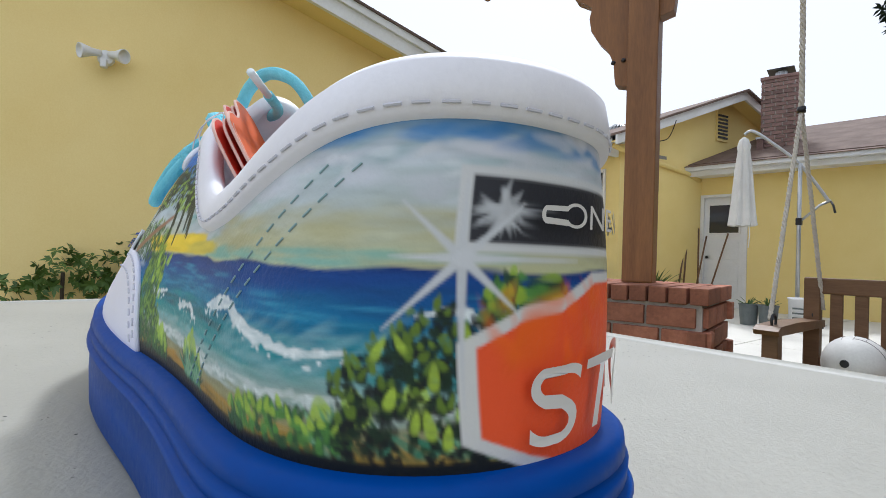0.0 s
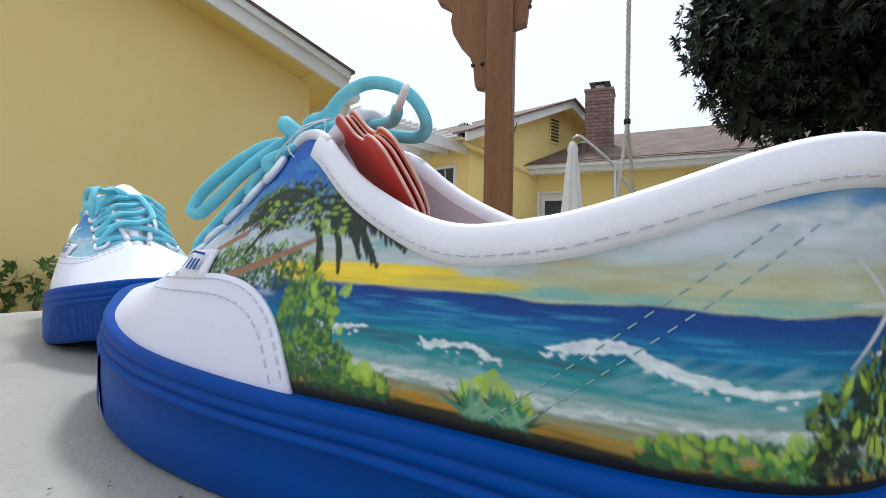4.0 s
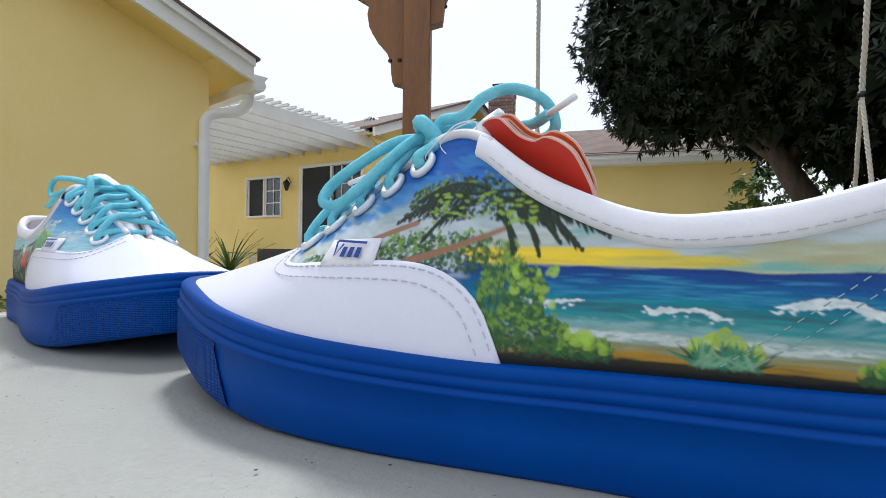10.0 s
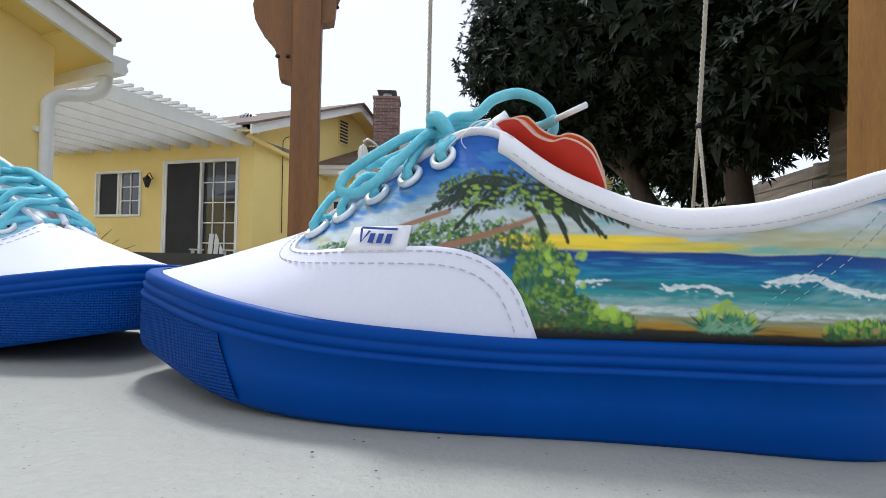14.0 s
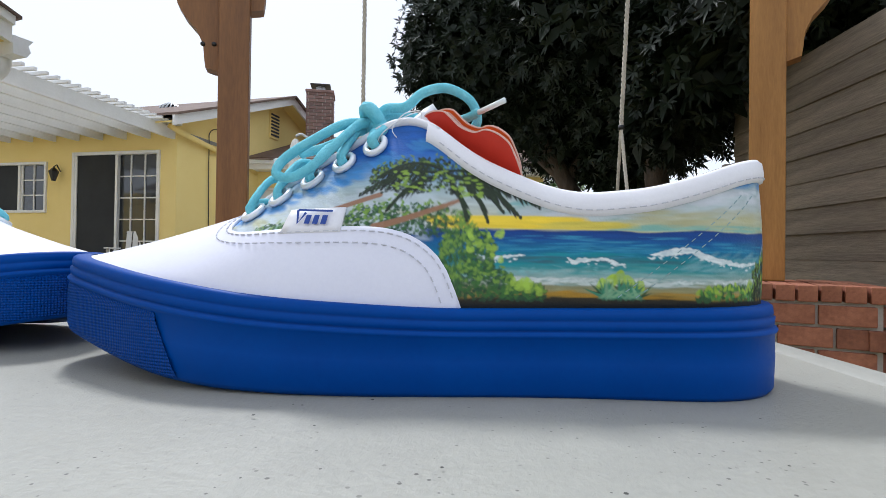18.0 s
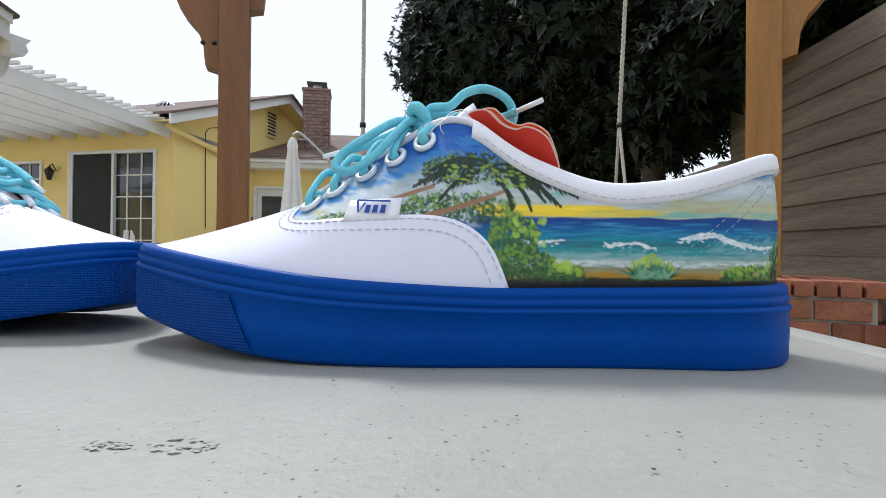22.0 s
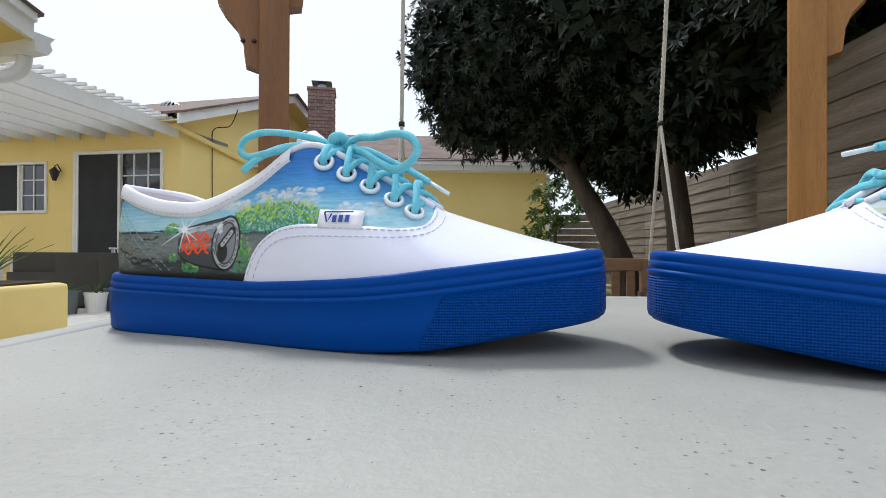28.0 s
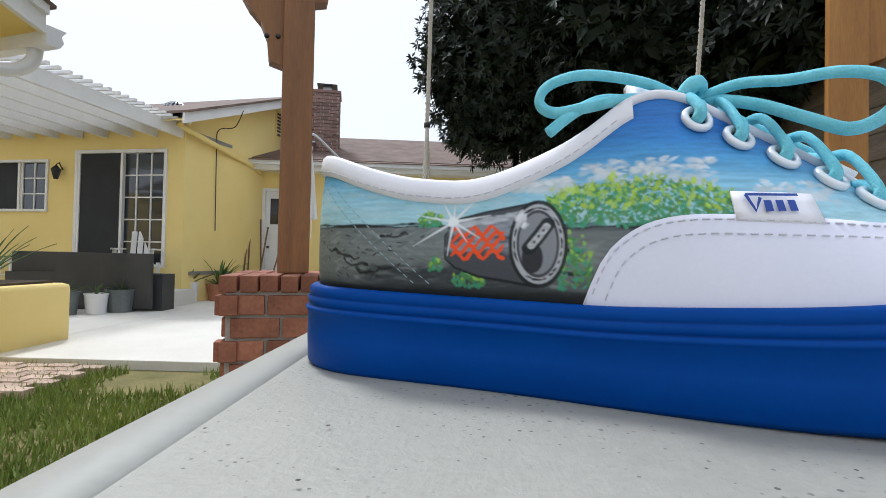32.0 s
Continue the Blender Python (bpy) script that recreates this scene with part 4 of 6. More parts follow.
def painted_canvas(name):
    m = material(name, (0.5, 0.5, 0.5), 0.5, 0, 0.3)
    at_ = node(m, "ShaderNodeAttribute")
    at_.attribute_name = "paint"
    link(m, at_.outputs["Color"], bsdf(m).inputs["Base Color"])
    tc = node(m, "ShaderNodeTexCoord")
    weave = node(m, "ShaderNodeTexNoise", Scale=1100.0, Detail=3.0)
    link(m, tc.outputs["Object"], weave.inputs["Vector"])
    bump_of(m, weave.outputs["Fac"], 0.35, 0.0004)
    return m


def lay_on(quarter, img, k=10):
    """Rebuilds the canvas quarter fine enough to carry the picture."""
    P, AW = cubic(cubic(quarter["P"], 1, k), 0, 6), cubic(cubic(quarter["AW"], 1, k), 0, 6)
    h, n = P.shape[:2]
    x = np.clip((AW[..., 0] - A0) / CELL - 0.5, 0, NA - 1.01)
    y = np.clip((AW[..., 1] - B0) / CELL - 0.5, 0, NW_ - 1.01)
    i, j = y.astype(int), x.astype(int)
    fy, fx = (y - i)[..., None], (x - j)[..., None]
    col = (1 - fy) * ((1 - fx) * img[i, j] + fx * img[i, j + 1]) + fy * ((1 - fx) * img[i + 1, j] + fx * img[i + 1, j + 1])
    idx = np.arange(h * n).reshape(h, n)
    faces = np.stack([idx[:-1, :-1], idx[:-1, 1:], idx[1:, 1:], idx[1:, :-1]], axis=-1).reshape(-1, 4)
    if quarter["flip"]:
        faces = faces[:, ::-1]
    me = bpy.data.meshes.new("quarter")
    me.from_pydata(P.reshape(-1, 3), [], faces)
    me.materials.append(PAINTED)
    me.polygons.foreach_set("use_smooth", np.ones(len(faces), bool))
    ca = me.color_attributes.new("paint", "FLOAT_COLOR", "POINT")
    ca.data.foreach_set("color", np.concatenate([np.clip(col, 0, 1), np.ones((h, n, 1))], axis=-1).astype(np.float32).ravel())
    part("quarter", me, PAINTED, quarter["shoe"], quarter["label"])


PAINTED = painted_canvas("painted_canvas")
rnd = random.Random(7)
U = rnd.uniform
PIC_A = canvas([(.0330, (.012, .012, .010)), (.0352, (.03, .025, .012)), (.0362, (.30, .19, .03)), (.0380, (.30, .25, .10)), (.0405, (.26, .28, .16)), (.0430, (.30, .38, .34)), (.0460, (.10, .31, .30)), (.0505, (.012, .19, .23)), (.0545, (.006, .15, .29)), (.0590, (.003, .085, .27)), (.0620, (.002, .045, .22)), (.0634, (.002, .030, .17)),
                (.0640, (.46, .47, .27)), (.0700, (.45, .48, .38)), (.0750, (.44, .50, .49)), (.0820, (.32, .42, .46)), (.0900, (.08, .22, .48)), (.0980, (.015, .10, .40))])
PIC_B = canvas([(.0330, (.010, .012, .012)), (.0355, (.03, .035, .035)), (.0375, (.10, .11, .11)), (.0430, (.14, .155, .15)), (.0520, (.165, .185, .18)), (.0590, (.14, .16, .16)), (.0605, (.012, .014, .018)), (.0612, (.34, .55, .60)), (.0680, (.33, .57, .66)), (.0760, (.24, .50, .66)), (.0840, (.10, .34, .60)), (.0930, (.045, .22, .54)), (.1010, (.03, .16, .48))])
shoe_a, SA, holes_a = shoe("low white shoe painted with a tropical beach, blue platform sole", 1, pose(0.0811, 0.0077, TOP, 0, 0, 176.41), "canvas quarter painted with a tropical beach", (0.984, 1.040, 1.036))
shoe_b, SB, holes_b = shoe("low white shoe painted with a can and wall, blue sole", -1, pose(-0.4866, 0.1133, TOP, 0, 0, -15.80), "canvas quarter painted with a can and a wall", (0.971, 1.040, 1.051))

LIME, GREEN, DEEP = paint("lime_paint", (.30, .50, .045)), paint("leaf_green_paint", (.085, .24, .045)), paint("deep_green_paint", (.022, .070, .030))
INK, SEAFOAM, SANDY = paint("black_paint", (.006, .009, .010)), paint("foam_white_paint", (.66, .74, .74)), paint("ochre_paint", (.42, .26, .03))
YELLOW, CLOUD, TRUNK = paint("yellow_paint", (.80, .58, .035)), paint("cloud_paint", (.60, .64, .64)), paint("trunk_paint", (.30, .15, .085))
SEA_L, SEA_D, TEAL = paint("light_sea_paint", (.05, .30, .46)), paint("dark_sea_paint", (.002, .05, .24)), paint("teal_paint", (.01, .24, .27))
RED_P, ORANGE_P, WHITE_P = paint("red_orange_paint", (.80, .075, .004)), paint("orange_paint", (.82, .13, .006)), paint("white_paint", (.66, .67, .66))
GREY_P, GREY_D, SKYB = paint("silver_grey_paint", (.26, .28, .31)), paint("dark_grey_paint", (.035, .04, .045)), paint("sky_blue_paint", (.03, .20, .52))
JADE = paint("jade_paint", (.06, .30, .16))
class Inlay:
    """Flat shapes and letters laid on one shoe's upper."""

    def __init__(self, name, shoe_, S, mat_, label, grow):
        self.name, self.shoe, self.S, self.mat, self.label, self.grow = name, shoe_, S, mat_, label, grow
        self.verts, self.faces = [], []

    def line(self, pts, width):
        n, k = len(pts), len(self.verts)
        for i, (a, w) in enumerate(pts):
            p, q = pts[max(i - 1, 0)], pts[min(i + 1, n - 1)]
            d = math.hypot(q[0] - p[0], q[1] - p[1]) or 1
            nx, ny = -(q[1] - p[1]) / d * width / 2, (q[0] - p[0]) / d * width / 2
            self.verts += [self.S(on_upper(a + nx, w + ny, self.grow)), self.S(on_upper(a - nx, w - ny, self.grow))]
        for i in range(n - 1):
            self.faces.append((k + 2 * i, k + 2 * i + 1, k + 2 * i + 3, k + 2 * i + 2))

    def text(self, words, a, w, height, step, squeeze=1.0, rise=0.0):
        """Letters of Blender's own font; step is +1 or -1, the way along the picture in which they run."""
        cu = bpy.data.curves.new("words", "FONT")
        cu.body, cu.size, cu.align_x, cu.offset = words, 1.0, "CENTER", 0.0
        ob = bpy.data.objects.new("words", cu)
        bm = bmesh.new()
        bm.from_mesh(ob.to_mesh())
        bmesh.ops.triangulate(bm, faces=bm.faces)
        me = bpy.data.meshes.new("words")
        bm.to_mesh(me)
        bm.free()
        k = len(self.verts)
        for v in me.vertices:
            x, y = v.co.x * height * 1.4 * squeeze, v.co.y * height * 1.4
            self.verts.append(self.S(on_upper(a + step * (x + 0.12 * y), w + y + rise * x, self.grow)))
        for p in me.polygons:
            self.faces.append(tuple(k + i for i in p.vertices))
        ob.to_mesh_clear()
        bpy.data.objects.remove(ob)
        bpy.data.meshes.remove(me)

    def done(self):
        me = bpy.data.meshes.new(self.name)
        me.from_pydata(self.verts, [], self.faces)
        me.materials.append(self.mat)
        for p in me.polygons:
            p.use_smooth = True
        return part(self.name, me, self.mat, self.shoe, self.label)


def dense(rim, n):
    out = []
    for i in range(len(rim)):
        p, q = rim[i], rim[(i + 1) % len(rim)]
        out += [(p[0] + (q[0] - p[0]) * j / n, p[1] + (q[1] - p[1]) * j / n) for j in range(n)]
    return out


def crest(layer, pts, widths, foam=0):
    """A curl of foam along a path of (share of the side, height), with a ragged edge."""
    path = smooth_path([Vector((at(f), w, 0)) for f, w in pts], 6)
    n = len(path) - 1
    wd = [max(float(np.interp(i / n, [k / (len(widths) - 1) for k in range(len(widths))], widths)) * U(.7, 1.3), .0003) for i in range(n + 1)]
    layer.line([(p.x, p.y + U(-.00025, .00025)) for p in path], wd)
    for i in range(foam):
        p = path[int(U(0, n))]
        layer.dab(p.x + U(-.002, .002), p.y - U(-.0006, .0022), U(.0006, .0018), U(.0004, .0009), U(-.8, .8))


def strokes(img, color, n, f0, f1, w0, w1, length, width, tilt=0.0, spread=.08, alpha=.6, soft=.0005, slope=0.0):
    """Many soft strokes over a stretch of the side."""
    L = Layer("strokes", img, color, alpha, soft)
    for i in range(n):
        f = U(f0, f1)
        L.dab(at(f), U(w0, w1) + slope * (f - f0), U(*length), U(*width), tilt + U(-spread, spread))


def bush(img, spots, tones, size, up=(.3, 2.8)):
    """A painted bush: dark dabs below, then mid greens, then light tips above."""
    for (tone, lo, hi, k, s) in zip(tones, (0, .1, .45), (.9, .95, 1.05), (1.15, .8, .30), (1.05, .85, .95)):
        L = Layer("foliage", img, tone, .9, .0003)
        for a0, a1, w0, w1, n in spots:
            for i in range(int(n * k)):
                f, h = U(0, 1), U(lo, hi)
                top = w1 - (w1 - w0) * .35 * (2 * f - 1) ** 2
                L.dab(a0 + (a1 - a0) * f, w0 + (top - w0) * h, U(.0012, .0026) * size * s, U(.0007, .0014) * size * s, U(*up))


def rays(img, color, c, spokes, wide, core):
    L = Layer("sparkle", img, color, .95, .0005)
    for an, ln in spokes:
        L.line([(c[0] + math.cos(an) * ln * f, c[1] + math.sin(an) * ln * f) for f in (0, .3, .6, 1)], [wide, wide * .75, wide * .45, wide * .12])
    L.dab(c[0], c[1], core, core)


# --- beach picture on the first shoe ---
VA = float(np.interp(T_VAMP, ARC_T, ARC))      # where the white vamp begins
def at(f):
    """Along the side: 0 at the vamp's edge, 1 at the back of the heel."""
    f = float(np.interp(f, [-2, 0, .33, .55, .66, .90, .95, 2], [-2, 0, .29, .45, .54, .87, 1.0, 2.05]))
    return VA - (VA - 0.012) * f
SEA_MIST, LILAC, KHAKI, SEA_GREEN = (.47, .53, .54), (.56, .58, .63), (.42, .40, .22), (.15, .36, .36)
LEAVES = (DEEP, (.045, .135, .030), (.17, .30, .045))
# sky
strokes(PIC_A, SEA_GREEN, 90, .12, .80, .0690, .0760, (.006, .014), (.0012, .0026), -.12, .15, .45, .0009)
strokes(PIC_A, SEA_MIST, 130, .15, 1.05, .0660, .0730, (.006, .016), (.0014, .0034), -.08, .15, .55, .0010, .006)
strokes(PIC_A, LILAC, 90, .30, 1.30, .0690, .0765, (.005, .013), (.0012, .0028), -.12, .2, .6, .0010, .009)
strokes(PIC_A, KHAKI, 70, .62, 1.25, .0648, .0720, (.006, .014), (.0012, .0028), 0, .15, .5, .0010)
strokes(PIC_A, (.20, .42, .36), 60, .45, 1.0, .0638, .0658, (.006, .012), (.0006, .0014), 0, .05, .5, .0006)
strokes(PIC_A, SKYB, 80, .62, 1.30, .0830, .0920, (.005, .012), (.0014, .0030), -.2, .2, .6, .0010)
strokes(PIC_A, (.02, .12, .40), 50, .9, 1.7, .0890, .0985, (.005, .012), (.0014, .0030), -.1, .2, .6, .0010)
strokes(PIC_A, LILAC, 40, 1.05, 1.5, .0840, .0900, (.003, .007), (.0018, .0034), 0, .6, .7, .0008)
strokes(PIC_A, (.66, .68, .70), 26, .55, .95, .0735, .0775, (.002, .005), (.0008, .0018), -.2, .5, .5, .0006, .010)
strokes(PIC_A, YELLOW, 200, -.12, .34, .0646, .0688, (.008, .018), (.0008, .0018), 0, .04, .7, .0006)
strokes(PIC_A, (.62, .50, .07), 60, .28, .52, .0644, .0668, (.008, .016), (.0006, .0014), 0, .04, .55, .0006)
# towards the toe: pale cloud, blue along the throat
strokes(PIC_A, (.48, .55, .60), 260, -.85, -.14, .0540, .0800, (.005, .012), (.0016, .0032), .25, .3, .75, .0008)
L = Layer("throat_blue", PIC_A, (.05, .22, .52), .7, .0009)
for i in range(100):
    f = U(-.85, -.12)
    L.dab(at(f), float(np.interp(-f, [.1, .57, .85], [.1080, .0830, .0690])) - U(.000, .0065), U(.004, .009), U(.0014, .0028), .3 + U(-.3, .3))
strokes(PIC_A, (.10, .26, .12), 60, -.62, -.40, .0560, .0640, (.002, .004), (.0010, .0018), 1.2, .8, .8, .0004)
strokes(PIC_A, (.34, .46, .20), 40, -.62, -.38, .0580, .0665, (.002, .004), (.0010, .0018), 1.2, .8, .7, .0004)
# sea
strokes(PIC_A, SEA_D, 90, -.05, 1.6, .0600, .0632, (.008, .020), (.0006, .0014), 0, .03, .5, .0005)
strokes(PIC_A, SEA_L, 110, -.05, 1.1, .0500, .0610, (.004, .014), (.0003, .0008), 0, .05, .45, .0003)
strokes(PIC_A, TEAL, 120, -.05, 1.1, .0460, .0540, (.005, .014), (.0006, .0014), 0, .06, .45, .0006)
strokes(PIC_A, (.04, .10, .13), 40, .1, .75, .0500, .0525, (.005, .012), (.0005, .0012), 0, .05, .35, .0006)
strokes(PIC_A, (.28, .42, .42), 150, .08, 1.0, .0400, .0470, (.004, .010), (.0005, .0014), 0, .12, .40, .0006)
strokes(PIC_A, (.24, .42, .46), 110, .72, 1.02, .0468, .0540, (.003, .008), (.0006, .0014), -.3, .35, .25, .0006)
strokes(PIC_A, (.55, .61, .58), 170, .12, .98, .0410, .0438, (.0015, .006), (.0004, .0011), 0, .2, .6, .0004)
strokes(PIC_A, (.62, .68, .66), 120, .10, .98, .0420, .0436, (.0008, .003), (.0004, .0009), 0, .5, .75, .0003)
strokes(PIC_A, (.20, .44, .46), 30, .15, .5, .0450, .0490, (.001, .004), (.0004, .0010), 0, .3, .5, .0004)
L = Layer("surf", PIC_A, (.70, .75, .75), .92, .0003)
crest(L, [(.035, .0528), (.06, .0505), (.10, .0518), (.15, .0525), (.19, .0531)], [.0010, .0024, .0014, .0009, .0004], 14)
crest(L, [(.33, .0520), (.355, .0502), (.38, .0512), (.42, .0514), (.47, .0517), (.50, .0510), (.525, .0498), (.55, .0498)], [.0006, .0018, .0016, .0010, .0012, .0010, .0008, .0005], 12)
crest(L, [(.655, .0538), (.68, .0546), (.71, .0554), (.735, .0552), (.76, .0532), (.80, .0512), (.85, .0500), (.90, .0508)], [.0010, .0022, .0026, .0022, .0020, .0020, .0016, .0006], 46)
crest(L, [(.935, .0570), (.955, .0573), (.975, .0550), (1.0, .0525)], [.0008, .0014, .0012, .0006], 12)
# sand, dark foot line
strokes(PIC_A, (.40, .22, .02), 80, .12, 1.0, .0362, .0385, (.003, .010), (.0006, .0014), 0, .1, .55, .0005)
strokes(PIC_A, (.26, .25, .12), 60, .12, 1.0, .0380, .0405, (.004, .010), (.0008, .0016), 0, .1, .5, .0006)
# bushes
bush(PIC_A, [(at(-.10), at(.16), .0345, .0500, 300), (at(-.08), at(.09), .045, .0660, 300), (at(.12), at(.26), .0345, .0425, 110), (VA + .000, VA + .050, .0600, .0760, 260), (VA + .058, VA + .085, .0585, .066, 60)], LEAVES, 1.0)
L = Layer("foliage", PIC_A, (.33, .50, .06), .85, .0003)
for i in range(16):
    L.dab(at(U(-.03, .12)), U(.048, .0645), U(.0020, .0036), U(.0014, .0022), U(.8, 2.2))
for i in range(16):
    L.dab(at(U(.12, .26)), U(.0375, .0430), U(.0022, .0038), U(.0014, .0024), U(.8, 2.2))
# fans of spiky leaves on the sand, with lime blobs
for c0, wd_, n in ((.53, .15, 40), (.93, .12, 26)):
    L = Layer("foliage", PIC_A, (.36, .52, .05), .9, .0004)
    for i in range(5):
        L.dab(at(c0 - wd_ * .55 + wd_ * 1.1 * (i + .5) / 5), (.0410, .0430, .0445, .0425, .0405)[i], .0062, .0040, U(1.2, 2.0))
    for tone, k in ((DEEP, 1.0), ((.05, .22, .13), .9), ((.20, .38, .22), .35)):
        L = Layer("foliage", PIC_A, tone, .9, .0003)
        for i in range(int(n * k)):
            an, ln, f = U(.4, 2.7), U(.004, .0085), c0 + U(-wd_ / 2, wd_ / 2)
            L.dab(at(f) + math.cos(an) * ln * .4, .0362 + math.sin(an) * ln * .42, ln, U(.0007, .0012), an)
bush(PIC_A, [(at(.90), at(.74), .0355, .0420, 90)], ((.03, .09, .03), GREEN, (.30, .44, .05)), 1.15, (1.0, 2.1))
L = Layer("foot_line", PIC_A, INK, .95, .0004)
L.line([(VA + .01 - (VA + .05) * i / 90, 0.0315 + (sole_top(base_u(float(np.interp(abs(VA + .01 - (VA + .05) * i / 90), ARC, ARC_T)))) - 0.0283) / 0.79 + .0006 + U(-.0002, .0004)) for i in range(91)], [.0018 * U(.7, 1.2) for i in range(91)])
# palm: leaning trunks, fronds, crown
L = Layer("trunk", PIC_A, TRUNK, .95, .0004)
L.line([(VA + .034 - .030 * i / 10, .0640 + .0120 * (i / 10) ** 1.2) for i in range(11)], [.0030 - .00012 * i for i in range(11)])
L.line([(VA + .056 - .022 * i / 8, .0700 + .0080 * i / 8) for i in range(9)], .0022)
FRONDS = [(VA + .003, .080, at(.17), .0690, 1), (VA + .004, .079, at(.06), .0672, 1), (VA + .006, .0815, at(.235), .0735, 1), (VA + .010, .081, at(-.01), .0675, 1), (VA + .012, .084, VA + .042, .0785, -1), (VA + .012, .086, VA + .036, .0865, -1), (VA + .010, .085, at(.16), .0790, 1), (VA + .014, .082, VA + .030, .0715, -1), (VA + .008, .083, at(.11), .0715, 1)]
bush(PIC_A, [(VA - .004, VA + .040, .0790, .0970, 280)], ((.012, .020, .008), (.040, .085, .022), (.17, .26, .05)), 1.0)
for tone, off, ln_ in ((INK, 0.0, 1.0), ((.02, .035, .015), .0005, .9)):
    L = Layer("fronds", PIC_A, tone, .95, .0003)
    for a0, w0, a1, w1, sg in FRONDS:
        n = 15
        spine = [(a0 + (a1 - a0) * i / n, w0 + .004 + (w1 - w0 - .004) * i / n + .0042 * math.sin(math.pi * i / n) + off) for i in range(n + 1)]
        L.line(spine, [.0010 * (1 - .7 * i / n) for i in range(n + 1)])
        for i in range(3, n + 1):
            f = i / n
            l = .0080 * ln_ * math.sin(math.pi * (.12 + .82 * f)) * U(.7, 1.1)
            ang = (-2.05 if a1 < a0 else -1.09) + U(-.15, .15)
            L.dab(spine[i][0] + math.cos(ang) * l / 2, spine[i][1] + math.sin(ang) * l / 2, l, .0011, ang)
L = Layer("foliage", PIC_A, (.26, .40, .05), .85, .0003)
for i in range(60):
    L.dab(U(VA - .004, VA + .030), U(.0775, .0895), U(.0014, .0028), U(.0008, .0014), U(-.6, .8))
# heel: dark shrubs, stop sign, one-way sign, sparkle
bush(PIC_A, [(at(.985), at(.885), .0350, .0540, 190), (at(1.0), at(.92), .046, .0590, 70)], (INK, (.010, .028, .014), (.12, .20, .022)), 1.0, (.9, 2.3))
L = Layer("foliage", PIC_A, (.34, .48, .05), .9, .0003)
for i in range(14):
    L.dab(at(U(.90, .99)), U(.038, .054), U(.003, .005), U(.0010, .0018), U(1.0, 2.1))
bush(PIC_A, [(at(1.06), at(.98), .054, .0640, 40)], (DEEP, GREEN, (.28, .42, .04)), 1.3, (1.2, 2.0))
SC = (-.0238, .0452)
def octagon(rw, ra):
    return [(SC[0] + ra * math.cos(math.radians(22.5 + 45 * i)), SC[1] + rw * math.sin(math.radians(22.5 + 45 * i))) for i in range(8)]
Layer("sign", PIC_A, (.64, .64, .62), .97, .0004).fill(octagon(.0196, .0395))
Layer("sign", PIC_A, RED_P, .97, .0004).fill(octagon(.0176, .0365))
L = Layer("sign", PIC_A, ORANGE_P, .40, .0012)
for i in range(60):
    L.dab(U(-.055, .010), U(.048, .060), U(.003, .008), U(.0012, .0026), U(.6, 2.2))
ONE = (.0132, .0662, .0792)
Layer("sign", PIC_A, (.60, .61, .61), .97, .0005).fill([(ONE[0], ONE[1]), (ONE[0], ONE[2]), (-.062, ONE[2]), (-.062, ONE[1])])
Layer("sign", PIC_A, (.008, .009, .016), .97, .0004).fill([(ONE[0] - .0020, ONE[1] + .0014), (ONE[0] - .0020, ONE[2] - .0014), (-.060, ONE[2] - .0014), (-.060, ONE[1] + .0014)])
L = Layer("splash", PIC_A, (.50, .52, .54), .7, .0005)
for i in range(34):
    an = U(0, 6.28)
    L.dab(.0060 + .0032 * math.cos(an) * U(0, 1), .0728 + .0036 * math.sin(an) * U(0, 1), U(.002, .005), U(.0006, .0014), an)
rays(PIC_A, (.58, .60, .62), (.0120, .0652), ((0.0, .010), (.75, .012), (1.57, .012), (2.4, .013), (3.14, .016), (3.9, .013), (4.71, .022), (5.5, .015)), .0016, .0028)
L = Inlay("painted_letters", shoe_a, SA, material("white_sign_paint", (.62, .60, .56), 0.6), "white hand-painted letters", .0015)
L.text("STOP", -.0168, .0375, .0125, -1, 1.02, .05)
L.text("ONE WAY", -.0158, .0706, .0042, -1, 1.25)
L.done()

# --- wall and can picture on the second shoe ---
strokes(PIC_B, (.27, .30, .29), 190, -.05, 1.1, .037, .0595, (.002, .008), (.0006, .0016), 0, .5, .4, .0005)
strokes(PIC_B, (.08, .09, .09), 120, -.05, 1.1, .036, .0585, (.001, .005), (.0005, .0012), 0, .6, .4, .0004)
strokes(PIC_B, GREY_D, 150, .12, .74, .0355, .0440, (.004, .009), (.0009, .0020), 0, .2, .6, .0006)
strokes(PIC_B, (.46, .62, .66), 80, -.1, 1.1, .0640, .0800, (.006, .014), (.0012, .0030), 0, .2, .35, .0010)
for f0, f1, w0, w1, n in ((.02, .22, .0745, .0790, 80), (-.36, -.02, .0740, .0850, 110), (-.66, -.44, .0690, .0760, 40)):
    strokes(PIC_B, (.54, .60, .63), n, f0, f1, w0, w1, (.002, .006), (.0010, .0024), .1, .5, .55, .0006)
    strokes(PIC_B, (.68, .70, .71), n // 3, f0, f1, (w0 + w1) / 2, w1 + .001, (.0015, .004), (.0008, .0018), .1, .5, .7, .0005)
L = Layer("cracks", PIC_B, INK, .92, .0003)
